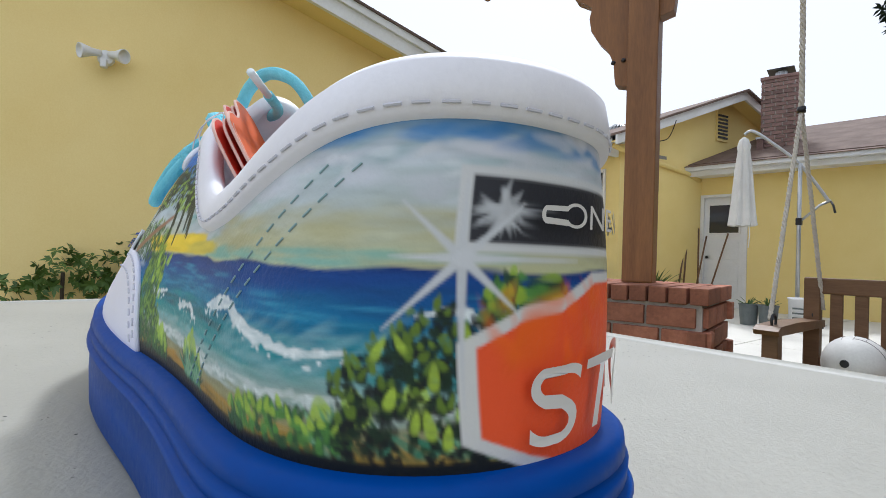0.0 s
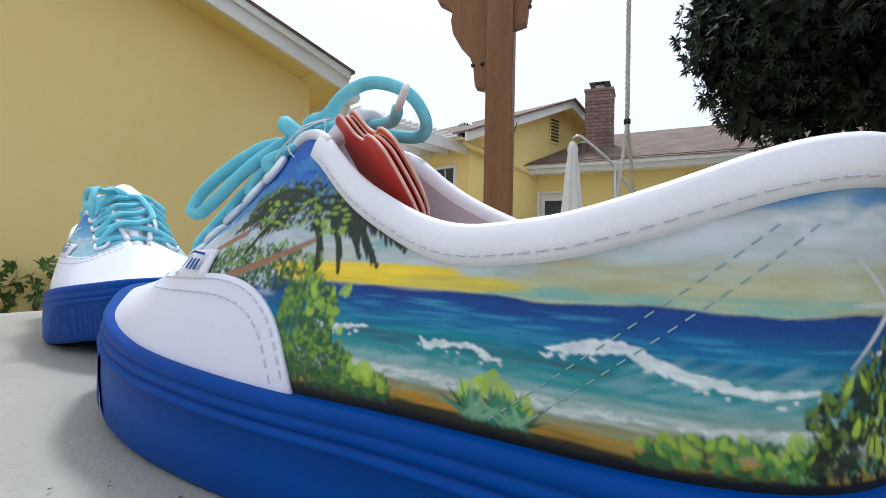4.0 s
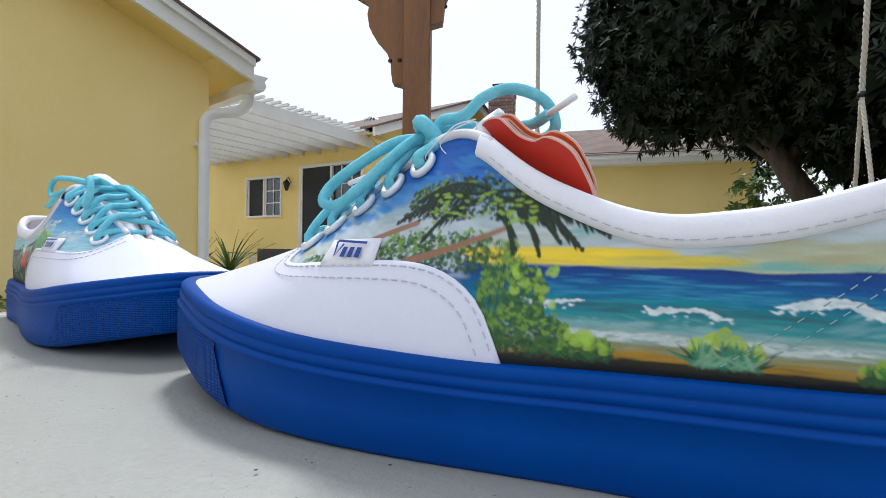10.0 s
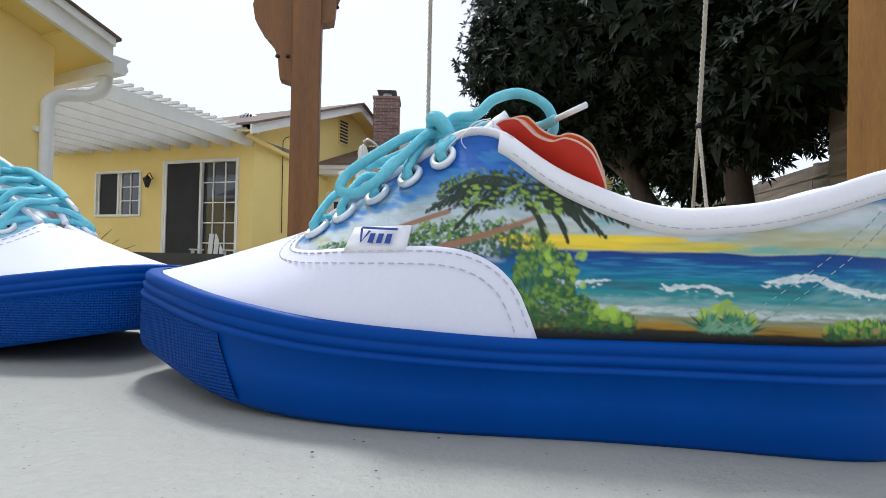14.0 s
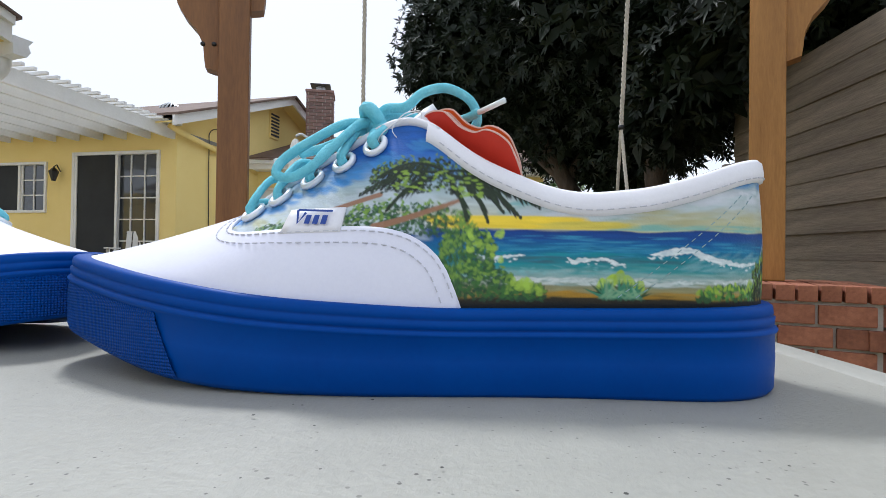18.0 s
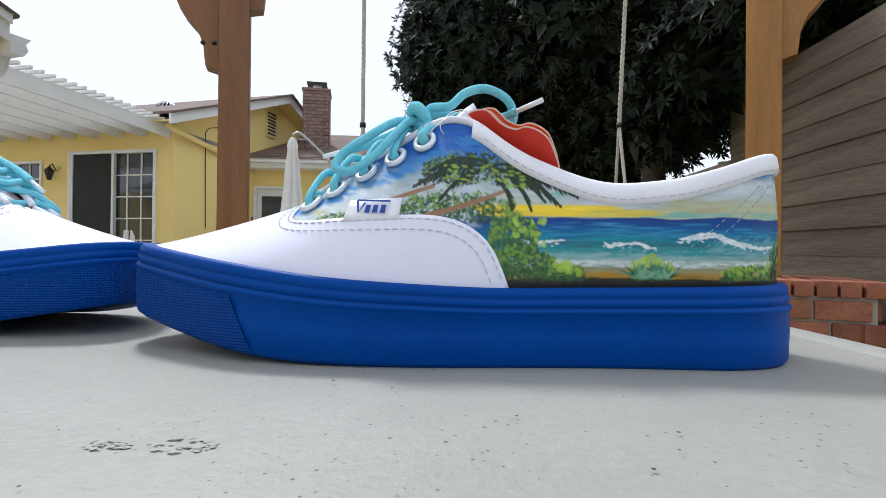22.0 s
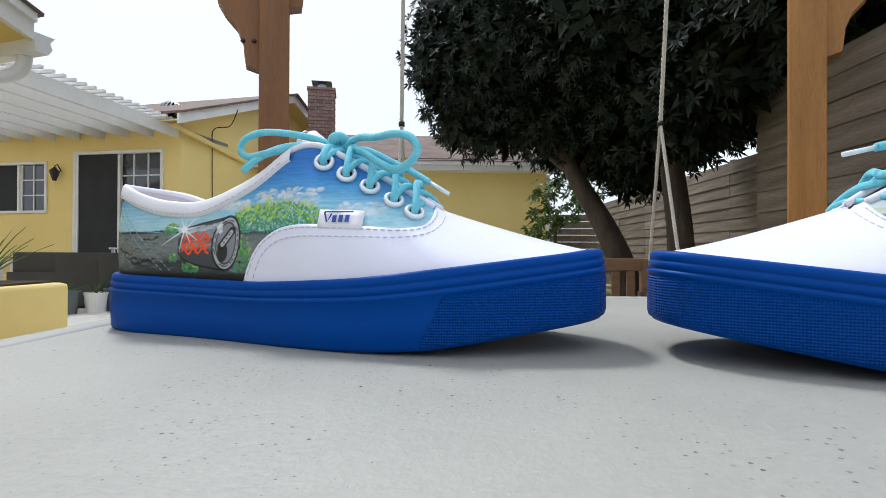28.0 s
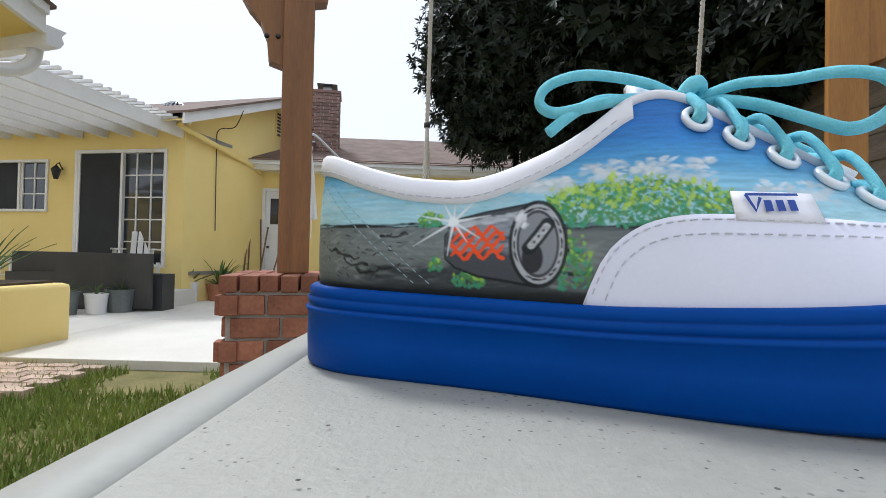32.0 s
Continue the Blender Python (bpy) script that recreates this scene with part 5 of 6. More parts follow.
for f0, w0, steps in ((.99, .0565, 6), (.99, .0540, 6), (.99, .0510, 5), (.86, .0500, 9), (.76, .0420, 9), (.70, .0560, 8), (.80, .0460, 6), (.06, .0430, 7), (.05, .050, 5)):
    p, pts = (at(f0), w0), []
    for i in range(steps):
        pts.append(p)
        p = (p[0] + U(.0010, .0026), p[1] + U(-.0018, .0016))
    L.line(pts, [.0012 * U(.5, 1.5) for _ in pts])
for i in range(60):
    L.dab(at(U(.55, 1.05)), U(.037, .0585), U(.0008, .0028), U(.0003, .0006), U(-.9, .9))
L.line([(at(1.0 - 1.06 * i / 60), .0605 + U(-.0002, .0002) + .0006 * math.sin(i * .35)) for i in range(61)], [.0010 * U(.6, 1.4) for i in range(61)])
bush(PIC_B, [(at(.10), at(-.40), .0600, .0790, 560), (at(.06), at(-.03), .036, .058, 70), (at(.42), at(.30), .036, .0425, 30), (at(.58), at(.48), .060, .0665, 36), (at(.52), at(.47), .042, .0480, 16), (at(1.0), at(.94), .060, .0665, 22)], (JADE, GREEN, (.30, .50, .06)), .95)
L = Layer("foliage", PIC_B, (.42, .58, .06), .85, .0004)
for i in range(46):
    L.dab(at(U(-.36, .09)), U(.066, .0800), U(.0018, .0036), U(.0010, .0018), U(.9, 2.2))
# can: outline, body, end with rim and tab, red wave, sparkle
C0, C1, CW = at(.455), at(.135), .0535
ell = lambda c, w, ra, rw, n=36: [(c + ra * math.cos(2 * math.pi * i / n), w + rw * math.sin(2 * math.pi * i / n)) for i in range(n)]
body = [(C0, .0470), (C0 - .0005, .0560), (C0 + .003, .0625), (C0 + .014, .0655), (C1, .0690), (C1, .0375), (C0 + .012, .0405), (C0 + .004, .0435)]
cc = (at(.30), .0530)
Layer("can", PIC_B, INK, .97, .0004).fill([(cc[0] + (a - cc[0]) * 1.03, cc[1] + (w - cc[1]) * 1.08) for a, w in body])
Layer("can", PIC_B, (.06, .065, .075), .97, .0004).fill(body)
L = Layer("can", PIC_B, (.26, .28, .31), .55, .0007)
for i in range(150):
    f = U(0, 1)
    L.dab(C0 + .003 + (C1 - C0 - .004) * f, U(.0500, .0610 + .005 * f), U(.003, .008), U(.0008, .0018), .09 + U(-.15, .15))
L = Layer("can", PIC_B, (.48, .50, .53), .6, .0006)
for i in range(46):
    f = U(.1, 1)
    L.dab(C0 + .003 + (C1 - C0 - .004) * f, U(.0590, .0618) + .005 * f, U(.002, .006), U(.0006, .0012), .10)
for tone, ra, rw in ((INK, .0100, .0172), ((.44, .45, .47), .0088, .0156), ((.03, .03, .035), .0072, .0132), ((.24, .25, .27), .0064, .0120)):
    Layer("can", PIC_B, tone, .95, .0004).fill(ell(C1 + .001, CW, ra, rw))
Layer("can", PIC_B, (.015, .015, .02), .95, .0005).fill(ell(C1 - .0008, CW - .0056, .0036, .0060, 20))
L = Layer("can", PIC_B, INK, .95, .0004)
L.line([(C1 - .0020, CW - .002), (C1 + .0012, CW + .0025), (C1 + .0044, CW + .0075)], .0050)
for i in range(34):
    an = U(0, 6.28)
    L.dab(C1 + .001 + .0080 * math.cos(an), CW + .0140 * math.sin(an), U(.001, .003), .0006, an + 1.57)
L = Layer("can", PIC_B, (.50, .51, .53), .9, .0004)
L.line([(C1 - .0012, CW - .001), (C1 + .0015, CW + .0027), (C1 + .0040, CW + .0066)], .0026)
L = Layer("can", PIC_B, INK, .9, .0003)
for f in (.2, .5, .8):
    L.dab(C1 - .0012 + .0052 * f, CW - .001 + .0076 * f, .0012, .0009, .9)
L = Layer("can", PIC_B, RED_P, .95, .0003)
for k in range(5):
    w_ = .0480 + .0024 * k
    L.line([(C0 + .0022 + .0185 * i / 16, w_ + .0018 * math.sin(i * 1.1 + k * 1.7) + .0012 * i / 16) for i in range(17)], [.0017 * (0.4 + .6 * abs(math.sin(i * .9 + k))) for i in range(17)])
rays(PIC_B, (.72, .74, .75), (at(.43), .0620), ((.2, .014), (.9, .018), (1.6, .0075), (2.1, .010), (2.95, .015), (3.75, .018), (4.6, .014), (5.3, .010), (5.7, .012)), .0013, .0040)
L = Layer("can", PIC_B, (.66, .67, .68), .8, .0006)
for i in range(16):
    L.dab(C1 - U(.003, .006), U(.0600, .0660), .0026, .0014, U(.5, 1.6))
L = Layer("heel_strip", PIC_B, (.58, .60, .60), .9, .0005)
L.line([(.0030 + .001 * math.sin(i), .037 + .052 * i / 12) for i in range(13)], .0085)
L = Layer("heel_strip", PIC_B, INK, .95, .0004)
L.line([(.0078 + .0007 * math.sin(i * 1.4), .037 + .050 * i / 12) for i in range(13)], .0010)
L = Layer("foot_line", PIC_B, INK, .95, .0004)
L.line([(VA * i / 60, 0.0315 + (sole_top(base_u(float(np.interp(VA * i / 60, ARC, ARC_T)))) - 0.0283) / 0.79 + .0006 + U(-.0002, .0004)) for i in range(61)], [.0016 * U(.7, 1.2) for i in range(61)])

lay_on(QUARTERS[0], PIC_A)
lay_on(QUARTERS[1], PIC_B)

# stitched seams on the quarters, small side labels
SEAM_T = material("painted_thread", (.26, .38, .40), 0.8)
LABEL_BLUE = material("label_blue", (.02, .06, .30), 0.7)
for sh, S in ((shoe_a, SA), (shoe_b, SB)):
    bm = bmesh.new()
    for off in (0.0, .0060):
        for i in range(19):
            f = i / 18
            p, q = (at(.90) + off + (at(.60) - at(.90)) * f, .0790 - .0415 * f), (at(.90) + off + (at(.60) - at(.90)) * (f + .030), .0790 - .0415 * (f + .030))
            tube(bm, [S(on_upper(*p, .0001)), S(on_upper(*q, .0001))], .00016, 5)
    part("seam_stitching", bm, SEAM_T, sh, "painted-over seam stitches")
    rows = [[S(on_upper(VA + .046 + .024 * i / 6, .0610 + .0105 * j / 3 - .0012 * i / 6, .0014)) for i in range(7)] for j in range(4)]
    lab = part("side_label", grid_mesh(bmesh.new(), rows), BINDING, sh, "small white woven side label", True)
    lab.modifiers.new("thick", "SOLIDIFY").thickness = 0.0008
    L = Inlay("label_mark", lab, S, LABEL_BLUE, "plain blue mark", .0024)
    sgn = -1 if sh is shoe_a else 1
    x0 = VA + .0575
    L.line([(x0 - sgn * .0080, .0694), (x0 + sgn * .0072, .0690)], .0009)
    L.line([(x0 - sgn * .0080, .0694), (x0 - sgn * .0060, .0636), (x0 - sgn * .0040, .0682)], .0011)
    for k in range(3):
        L.line([(x0 - sgn * (.0022 - .0034 * k), .0634), (x0 - sgn * (.0022 - .0034 * k), .0672)], .0022)
    L.done()


# ---------- bows, hang tags ----------
def bow(p):
    p = Vector(p)
    return Vector((p.x * 0.94, p.y * 0.80, p.z * 0.885 - 0.0025))


def unbow(p):
    p = Vector(p)
    return Vector((p.x / 0.94, p.y / 0.80, (p.z + 0.0025) / 0.885))


def lace_run(sh, S, pts, r=0.0020, tip=False):
    path = smooth_path([S(bow(p)) for p in pts], 8)
    part("lace", tube(bmesh.new(), path, r, 10, flat=0.85), LACE, sh, "turquoise woven lace", True)
    if tip:
        d = (path[-1] - path[-2]).normalized()
        part("aglet", tube(bmesh.new(), [path[-1], path[-1] + d * 0.013], 0.0011, 8), material("clear_aglet", (0.75, 0.82, 0.84), 0.3), sh, "pale lace tip", True)


def knot(sh, S, c):
    c = bow(c)
    pts = [(c + Vector((0.0035 * math.cos(a), 0.0065 * math.sin(a) * 1.1, 0.0045 * math.sin(a + 0.6)))) for a in [i * 0.7854 for i in range(8)]]
    part("lace_knot", tube(bmesh.new(), smooth_path([S(p) for p in pts], 5, True), 0.0027, 8, True), LACE, sh, "turquoise lace knot", True)
    lathe(bm := bmesh.new(), [(0, -.004), (.003, -.0035), (.0042, 0), (.003, .0035), (0, .004)], 12, Matrix.Translation(S(c)))
    part("lace_knot", bm, LACE, sh, "", True)


# first shoe: one loop hanging on the outer side, one thrown back over the tongue, two ends
KA = (.163, .010, .1105)
knot(shoe_a, SA, KA)
lace_run(shoe_a, SA, [KA, (.173, .020, .1085), (.183, .029, .1005), (.194, .034, .0915), (.1965, .0365, .0850), (.190, .037, .0835), (.182, .035, .0885), (.174, .028, .0990), (.168, .017, .1090), KA])
lace_run(shoe_a, SA, [KA, (.158, .012, .1165), (.149, .012, .1175), (.142, .010, .1240), (.132, .006, .1270), (.122, .000, .1230), (.119, -.006, .1150), (.125, -.010, .1110), (.140, -.008, .1130), (.155, .000, .1130), KA])
lace_run(shoe_a, SA, [KA, (.174, .000, .1090), (.190, -.006, .1040), (.203, -.008, .1010)], tip=True)
lace_run(shoe_a, SA, [KA, (.155, .006, .1150), (.140, .002, .1145), (.126, .004, .1135), (.118, .010, .1150)], 0.0018, True)
for sd in (1, -1):
    c, n = holes_a[(sd, 0)]
    lace_run(shoe_a, SA, [unbow(c - n * .003), unbow(c + n * .003), unbow((c.x - .002, c.y * .75, c.z + .007)), (KA[0], KA[1] + sd * .003, KA[2] - .001)])
# second shoe: two loops lying along the shoe, a short end over the collar
KB = (.159, .006, .1090)
knot(shoe_b, SB, KB)
lace_run(shoe_b, SB, [KB, (0.1461, 0.016, 0.1135), (0.1323, 0.022, 0.1160), (0.1185, 0.026, 0.1165), (0.1075, 0.027, 0.1130), (0.1047, 0.027, 0.1070), (0.1102, 0.027, 0.1030), (0.1213, 0.026, 0.1045), (0.1342, 0.022, 0.1075), (0.1470, 0.014, 0.1090), KB])
lace_run(shoe_b, SB, [KB, (0.1737, 0.014, 0.1125), (0.1875, 0.022, 0.1105), (0.2004, 0.027, 0.1105), (0.2105, 0.030, 0.1075), (0.2147, 0.031, 0.1010), (0.2105, 0.031, 0.0945), (0.2022, 0.030, 0.0915), (0.1921, 0.027, 0.0960), (0.1802, 0.020, 0.1030), (0.1691, 0.011, 0.1080), KB])
lace_run(shoe_b, SB, [KB, (0.1489, -0.002, 0.1110), (0.1360, 0.006, 0.1120), (0.1268, 0.018, 0.1090), (0.1176, 0.026, 0.1030), (0.1084, 0.030, 0.0950)])
lace_run(shoe_b, SB, [KB, (0.1710, -0.006, 0.1090), (0.1838, -0.010, 0.1030), (0.1967, -0.012, 0.0965), (0.2078, -0.012, 0.0900)], tip=True)
for sd in (1, -1):
    c, n = holes_b[(sd, 0)]
    lace_run(shoe_b, SB, [unbow(c - n * .003), unbow(c + n * .003), unbow((c.x - .001, c.y * .75, c.z + .008)), (KB[0], KB[1] + sd * .003, KB[2] - .001)])

# red cards tied to the first shoe, tucked behind the tongue
CARD_R = varied("red_card", (.55, .028, .012), (.66, .045, .020), 0.5, 20, 300, 0.05, 0.0002)
CARD_O = varied("orange_card", (.72, .10, .012), (.80, .15, .022), 0.5, 20, 300, 0.05, 0.0002)
CARD_E = material("pale_card_edge", (.70, .45, .38), 0.7)
tags = thing("hang_tags", "red wavy-edged cardboard tags tied inside the painted shoe", "tag", shoe_a.matrix_basis.copy())
ol = [(.000, .004), (.002, .0105), (.006, .0125), (.011, .0118), (.0135, .0085), (.0165, .0035), (.0215, .0000), (.0265, .0002), (.0315, -.0035), (.0345, -.0100), (.0350, -.0260), (.0260, -.0330), (.0140, -.0320), (.0030, -.0180)]
edge = smooth_path([Vector((x * 1.1, 0, z * 0.82)) for x, z in ol], 5, True)
for k, (mt, du, dv, dz, sc_, rz) in enumerate(((CARD_R, .000, .0176, 0, 1.0, -6), (CARD_O, .004, .0168, .0022, .88, -5), (CARD_R, .001, .0162, .0003, .96, -5), (CARD_R, .002, .0155, .0010, .92, -4))):
    prism(bm := bmesh.new(), [(p.x * sc_, p.z * sc_) for p in edge], .0006)
    card = part("card", bm, mt, tags, at=pose(.1320 - du, dv - .0110, .0890 + dz, 30, 0, 154 + rz))
    part("card_edge", tube(bmesh.new(), [Vector((p.x * sc_, 0, p.z * sc_)) for p in edge], .00042, 5, True), CARD_E, card)
pts = smooth_path([(.133, .016, .0975), (.141, .021, .093), (.148, .022, .086), (.141, .019, .084), (.134, .017, .091)], 8, True)
part("tie", tube(bmesh.new(), pts, .0002, 5, True), material("clear_tie", (.75, .72, .72), 0.3), tags, "thin clear plastic tie")
pts = smooth_path([(.134, .013, .099), (.139, .019, .096), (.143, .021, .090), (.140, .019, .086)], 8)
part("tie", tube(bmesh.new(), pts, .0002, 5), material("white_tie", (.8, .78, .78), 0.3), tags, "thin clear plastic tie")


# ---------- yard: swing bench, ball, ropes ----------
swing = thing("swing_bench", "brown slatted wooden bench swing hanging from ropes", "bench", (0.10, 2.38, 0))
HW, SEAT = 0.68, 0.37
for x in (-HW, HW):
    part("arm_post", boxed((0.055, 0.055, 0.28), (x, -0.24, SEAT + 0.08), bevel=0.006), BENCH_WOOD, swing)
    part("back_post", boxed((0.06, 0.05, 0.50), (x, 0.25, SEAT + 0.17), Matrix.Identity(4), 0.006), BENCH_WOOD, swing)
    prism(bm := bmesh.new(), [(-0.30, 0), (-0.31, 0.018), (-0.28, 0.034), (-0.10, 0.040), (0.26, 0.030), (0.26, 0)], 0.085, pose(x, 0, SEAT + 0.205, 0, 0, 90))
    part("armrest", bm, BENCH_WOOD, swing)
part("front_rail", boxed((2 * HW + 0.05, 0.035, 0.10), (0, -0.265, SEAT - 0.045), bevel=0.005), BENCH_WOOD, swing)
part("back_rail", boxed((2 * HW, 0.035, 0.07), (0, 0.25, SEAT + 0.385), bevel=0.006), BENCH_WOOD, swing)
part("back_rail", boxed((2 * HW, 0.035, 0.05), (0, 0.25, SEAT + 0.05), bevel=0.006), BENCH_WOOD, swing)
me_sl = mesh_of("back_slat", boxed((0.045, 0.018, 0.31), bevel=0.004), BENCH_WOOD)
for i in range(15):
    part("back_slat", me_sl, BENCH_WOOD, swing, at=pose(-HW + 0.085 + i * (2 * HW - 0.17) / 14, 0.25, SEAT + 0.215))
me_ss = mesh_of("seat_slat", boxed((2 * HW, 0.075, 0.02), bevel=0.004), BENCH_WOOD)
for i in range(6):
    part("seat_slat", me_ss, BENCH_WOOD, swing, at=pose(0, -0.22 + i * 0.088, SEAT))

BALL = varied("worn_white_leather", (0.58, 0.57, 0.54), (0.74, 0.73, 0.70), 0.55, 12, 120, 0.15, 0.001)
ball = thing("volleyball", "white volleyball with panel seams resting on the bench", "ball", (-0.36, 2.30, SEAT + 0.112))
bm = bmesh.new()
bmesh.ops.create_uvsphere(bm, u_segments=36, v_segments=24, radius=0.104)
part("cover", bm, BALL, ball, smooth=True)
SEAM = material("dark_seam", (0.16, 0.15, 0.14), 0.8)
for ax in range(3):
    for k in (-1, 0, 1):
        bm = bmesh.new()
        h = 0.035 * k
        r = math.sqrt(0.1045 ** 2 - h * h)
        pts = []
        for i in range(48):
            a = 2 * math.pi * i / 48
            p = [r * math.cos(a), r * math.sin(a), h]
            pts.append(Vector((p[ax], p[(ax + 1) % 3], p[(ax + 2) % 3])))
        part("seam", tube(bm, pts[:16], 0.0009, 5), SEAM, ball)
part("mark", lathe(bmesh.new(), [(0, .0008), (.014, .0008), (.014, 0)], 14, Matrix.Translation((-0.01, -0.1035, 0.012)) @ Matrix.Rotation(math.radians(90), 4, "X")), DARK_METAL, ball, "small dark printed mark")


def rope(pts, r, n=5):
    """Strands laid round one another."""
    bm = bmesh.new()
    path = smooth_path(pts, 14)
    for s in range(3):
        q = []
        run = 0.0
        for i, p in enumerate(path):
            if i:
                run += (p - path[i - 1]).length
            a = run / (r * 5.0) * 2 * math.pi / 1.6 + s * 2.094
            q.append(p + Vector((math.cos(a), math.sin(a), 0)) * r * 0.55)
        tube(bm, q, r * 0.62, n)
    return bm


def fine(p, q, n):
    p, q = Vector(p), Vector(q)
    return [p.lerp(q, i / n) for i in range(n + 1)]


for x, label in ((-0.575, "pale braided swing rope, forked above the bench arm"), (0.765, "pale braided swing rope, forked above the bench arm")):
    t = thing("rope", label, "rope", group="swing ropes")
    k = Vector((x, 2.40, 1.49))
    part("main_rope", rope(fine((x + 0.02, 2.30, 2.70), k, 14), 0.010), ROPE, t, smooth=True)
    part("front_rope", rope(fine(k, (x + (0.0 if x > 0 else -0.01), 2.13, 0.63), 10), 0.008), ROPE, t, smooth=True)
    part("back_rope", rope(fine(k, (x + 0.03, 2.64, 0.65), 10), 0.008), ROPE, t, smooth=True)
    part("whipping", tube(bmesh.new(), [k + Vector((0, 0, -0.012)), k + Vector((0, 0, 0.012))], 0.016, 10), DARK_METAL, t, smooth=True)
    for y in (2.14, 2.63):
        part("ring", tube(bmesh.new(), [Vector((x, y + 0.022 * math.cos(a), 0.625 + 0.026 * math.sin(a))) for a in [i * 0.5236 for i in range(12)]], 0.005, 6, True), DARK_METAL, t, smooth=True)

# ---------- tree ----------
tree = thing("tree", "large evergreen tree with dense pointed leaves, coloured dark for its shade", "tree", (0, 0, 0))
tr = [(1.92, 6.05, -0.1), (1.78, 6.0, 0.6), (1.55, 6.02, 1.15), (1.22, 6.08, 1.75), (0.95, 6.15, 2.4), (0.8, 6.2, 3.2)]
part("trunk", tube(bmesh.new(), smooth_path(tr, 6), [0.19 - 0.0045 * i for i in range(31)], 12), BARK, tree, smooth=True)
part("trunk", tube(bmesh.new(), smooth_path([(1.82, 4.6, -0.1), (1.86, 4.62, 0.9), (1.80, 4.7, 1.9), (1.95, 4.8, 2.9)], 6), [0.14 - 0.003 * i for i in range(19)], 12), BARK, tree, smooth=True)
for a, b_, c, r in (((1.22, 6.08, 1.75), (0.5, 6.2, 2.4), (-0.2, 6.3, 2.9), 0.06), ((1.22, 6.08, 1.75), (1.7, 6.1, 2.5), (2.3, 6.0, 3.3), 0.07), ((0.95, 6.15, 2.4), (0.5, 6.3, 3.2), (0.3, 6.3, 4.2), 0.06), ((1.86, 4.65, 1.7), (2.3, 4.9, 2.3), (2.8, 5.2, 3.0), 0.05), ((1.83, 4.66, 1.6), (1.4, 5.0, 2.3), (1.0, 5.3, 2.9), 0.05)):
    part("limb", tube(bmesh.new(), smooth_path([a, b_, c], 6), [r * (1 - 0.05 * i) for i in range(13)], 8), BARK, tree, smooth=True)
LUMPS = [(0.35, 6.2, 3.35, 1.25), (1.6, 6.2, 3.6, 1.6), (0.0, 6.4, 2.75, 0.78), (1.0, 6.0, 2.75, 0.95), (2.6, 5.6, 3.3, 1.5), (0.75, 6.2, 4.5, 1.35), (2.2, 5.8, 4.9, 1.8), (2.2, 5.6, 2.6, 0.95), (0.35, 6.0, 2.45, 0.50), (2.9, 4.8, 2.9, 1.1), (3.4, 5.2, 4.3, 1.6), (1.35, 6.6, 2.4, 0.7), (-0.45, 6.3, 3.3, 0.55), (1.7, 5.2, 2.75, 0.9), (1.3, 4.7, 3.3, 1.15), (2.3, 3.9, 3.3, 1.1), (1.95, 4.7, 2.35, 0.6), (2.7, 3.1, 2.9, 0.85), (2.1, 3.9, 2.5, 0.7), (2.9, 4.2, 3.9, 1.3), (1.72, 4.4, 2.25, 0.5), (1.75, 5.2, 2.1, 0.6), (1.62, 3.7, 2.55, 0.42), (1.9, 5.9, 1.95, 0.55), (-0.20, 6.3, 3.95, 0.75), (1.55, 3.4, 2.15, 0.42), (1.70, 3.0, 2.45, 0.40), (1.60, 3.9, 1.95, 0.45), (1.95, 3.3, 2.9, 0.6)]


def leaf_cloud(lumps, per_area, leaf, width, shell, seed, leaves=7, droop=0.3):
    """Rosettes of pointed leaves through uneven lumps, thick towards the outside."""
    g = np.random.default_rng(seed)
    vs, fs = [], []
    for x, y, z, r in lumps:
        n = int(per_area * r * r)
        d = g.normal(size=(n, 3))
        d /= np.linalg.norm(d, axis=1)[:, None]
        for k in range(n):
            w = 1.0 + 0.22 * noise.noise(Vector(d[k]) * 2.3 + Vector((x, y, z)))
            c = np.array((x, y, z)) + d[k] * r * w * (shell + (1 - shell) * g.random() ** 0.6) * np.array((1, 1, 0.92))
            ax = d[k] * 0.7 + g.normal(size=3) * 0.45 + np.array((0, 0, 0.25))
            ax /= np.linalg.norm(ax)
            e1 = np.cross(ax, (0.3, 0.5, 0.81))
            e1 /= np.linalg.norm(e1)
            e2 = np.cross(ax, e1)
            for j in range(leaves):
                an = 2 * math.pi * j / leaves + g.random() * 0.5
                o = e1 * math.cos(an) + e2 * math.sin(an)
                dirn = o * 0.85 + ax * (0.15 + 0.5 * g.random()) - np.array((0, 0, droop * g.random()))
                dirn /= np.linalg.norm(dirn)
                sd = np.cross(dirn, ax)
                sd /= np.linalg.norm(sd) + 1e-9
                l = leaf * (0.7 + 0.6 * g.random())
                b0 = len(vs)
                vs += [tuple(c), tuple(c + dirn * l * 0.5 + sd * width), tuple(c + dirn * l - np.array((0, 0, l * 0.12))), tuple(c + dirn * l * 0.5 - sd * width)]
                fs.append((b0, b0 + 1, b0 + 2, b0 + 3))
    return vs, fs


def leafy(name, parent, lumps, mat_, label, **kw):
    vs, fs = leaf_cloud(lumps, **kw)
    me = bpy.data.meshes.new(name)
    me.from_pydata(vs, [], fs)
    me.materials.append(mat_)
    ob = part(name, me, mat_, parent, label)
    ob["kind"] = "stuff"
    return ob


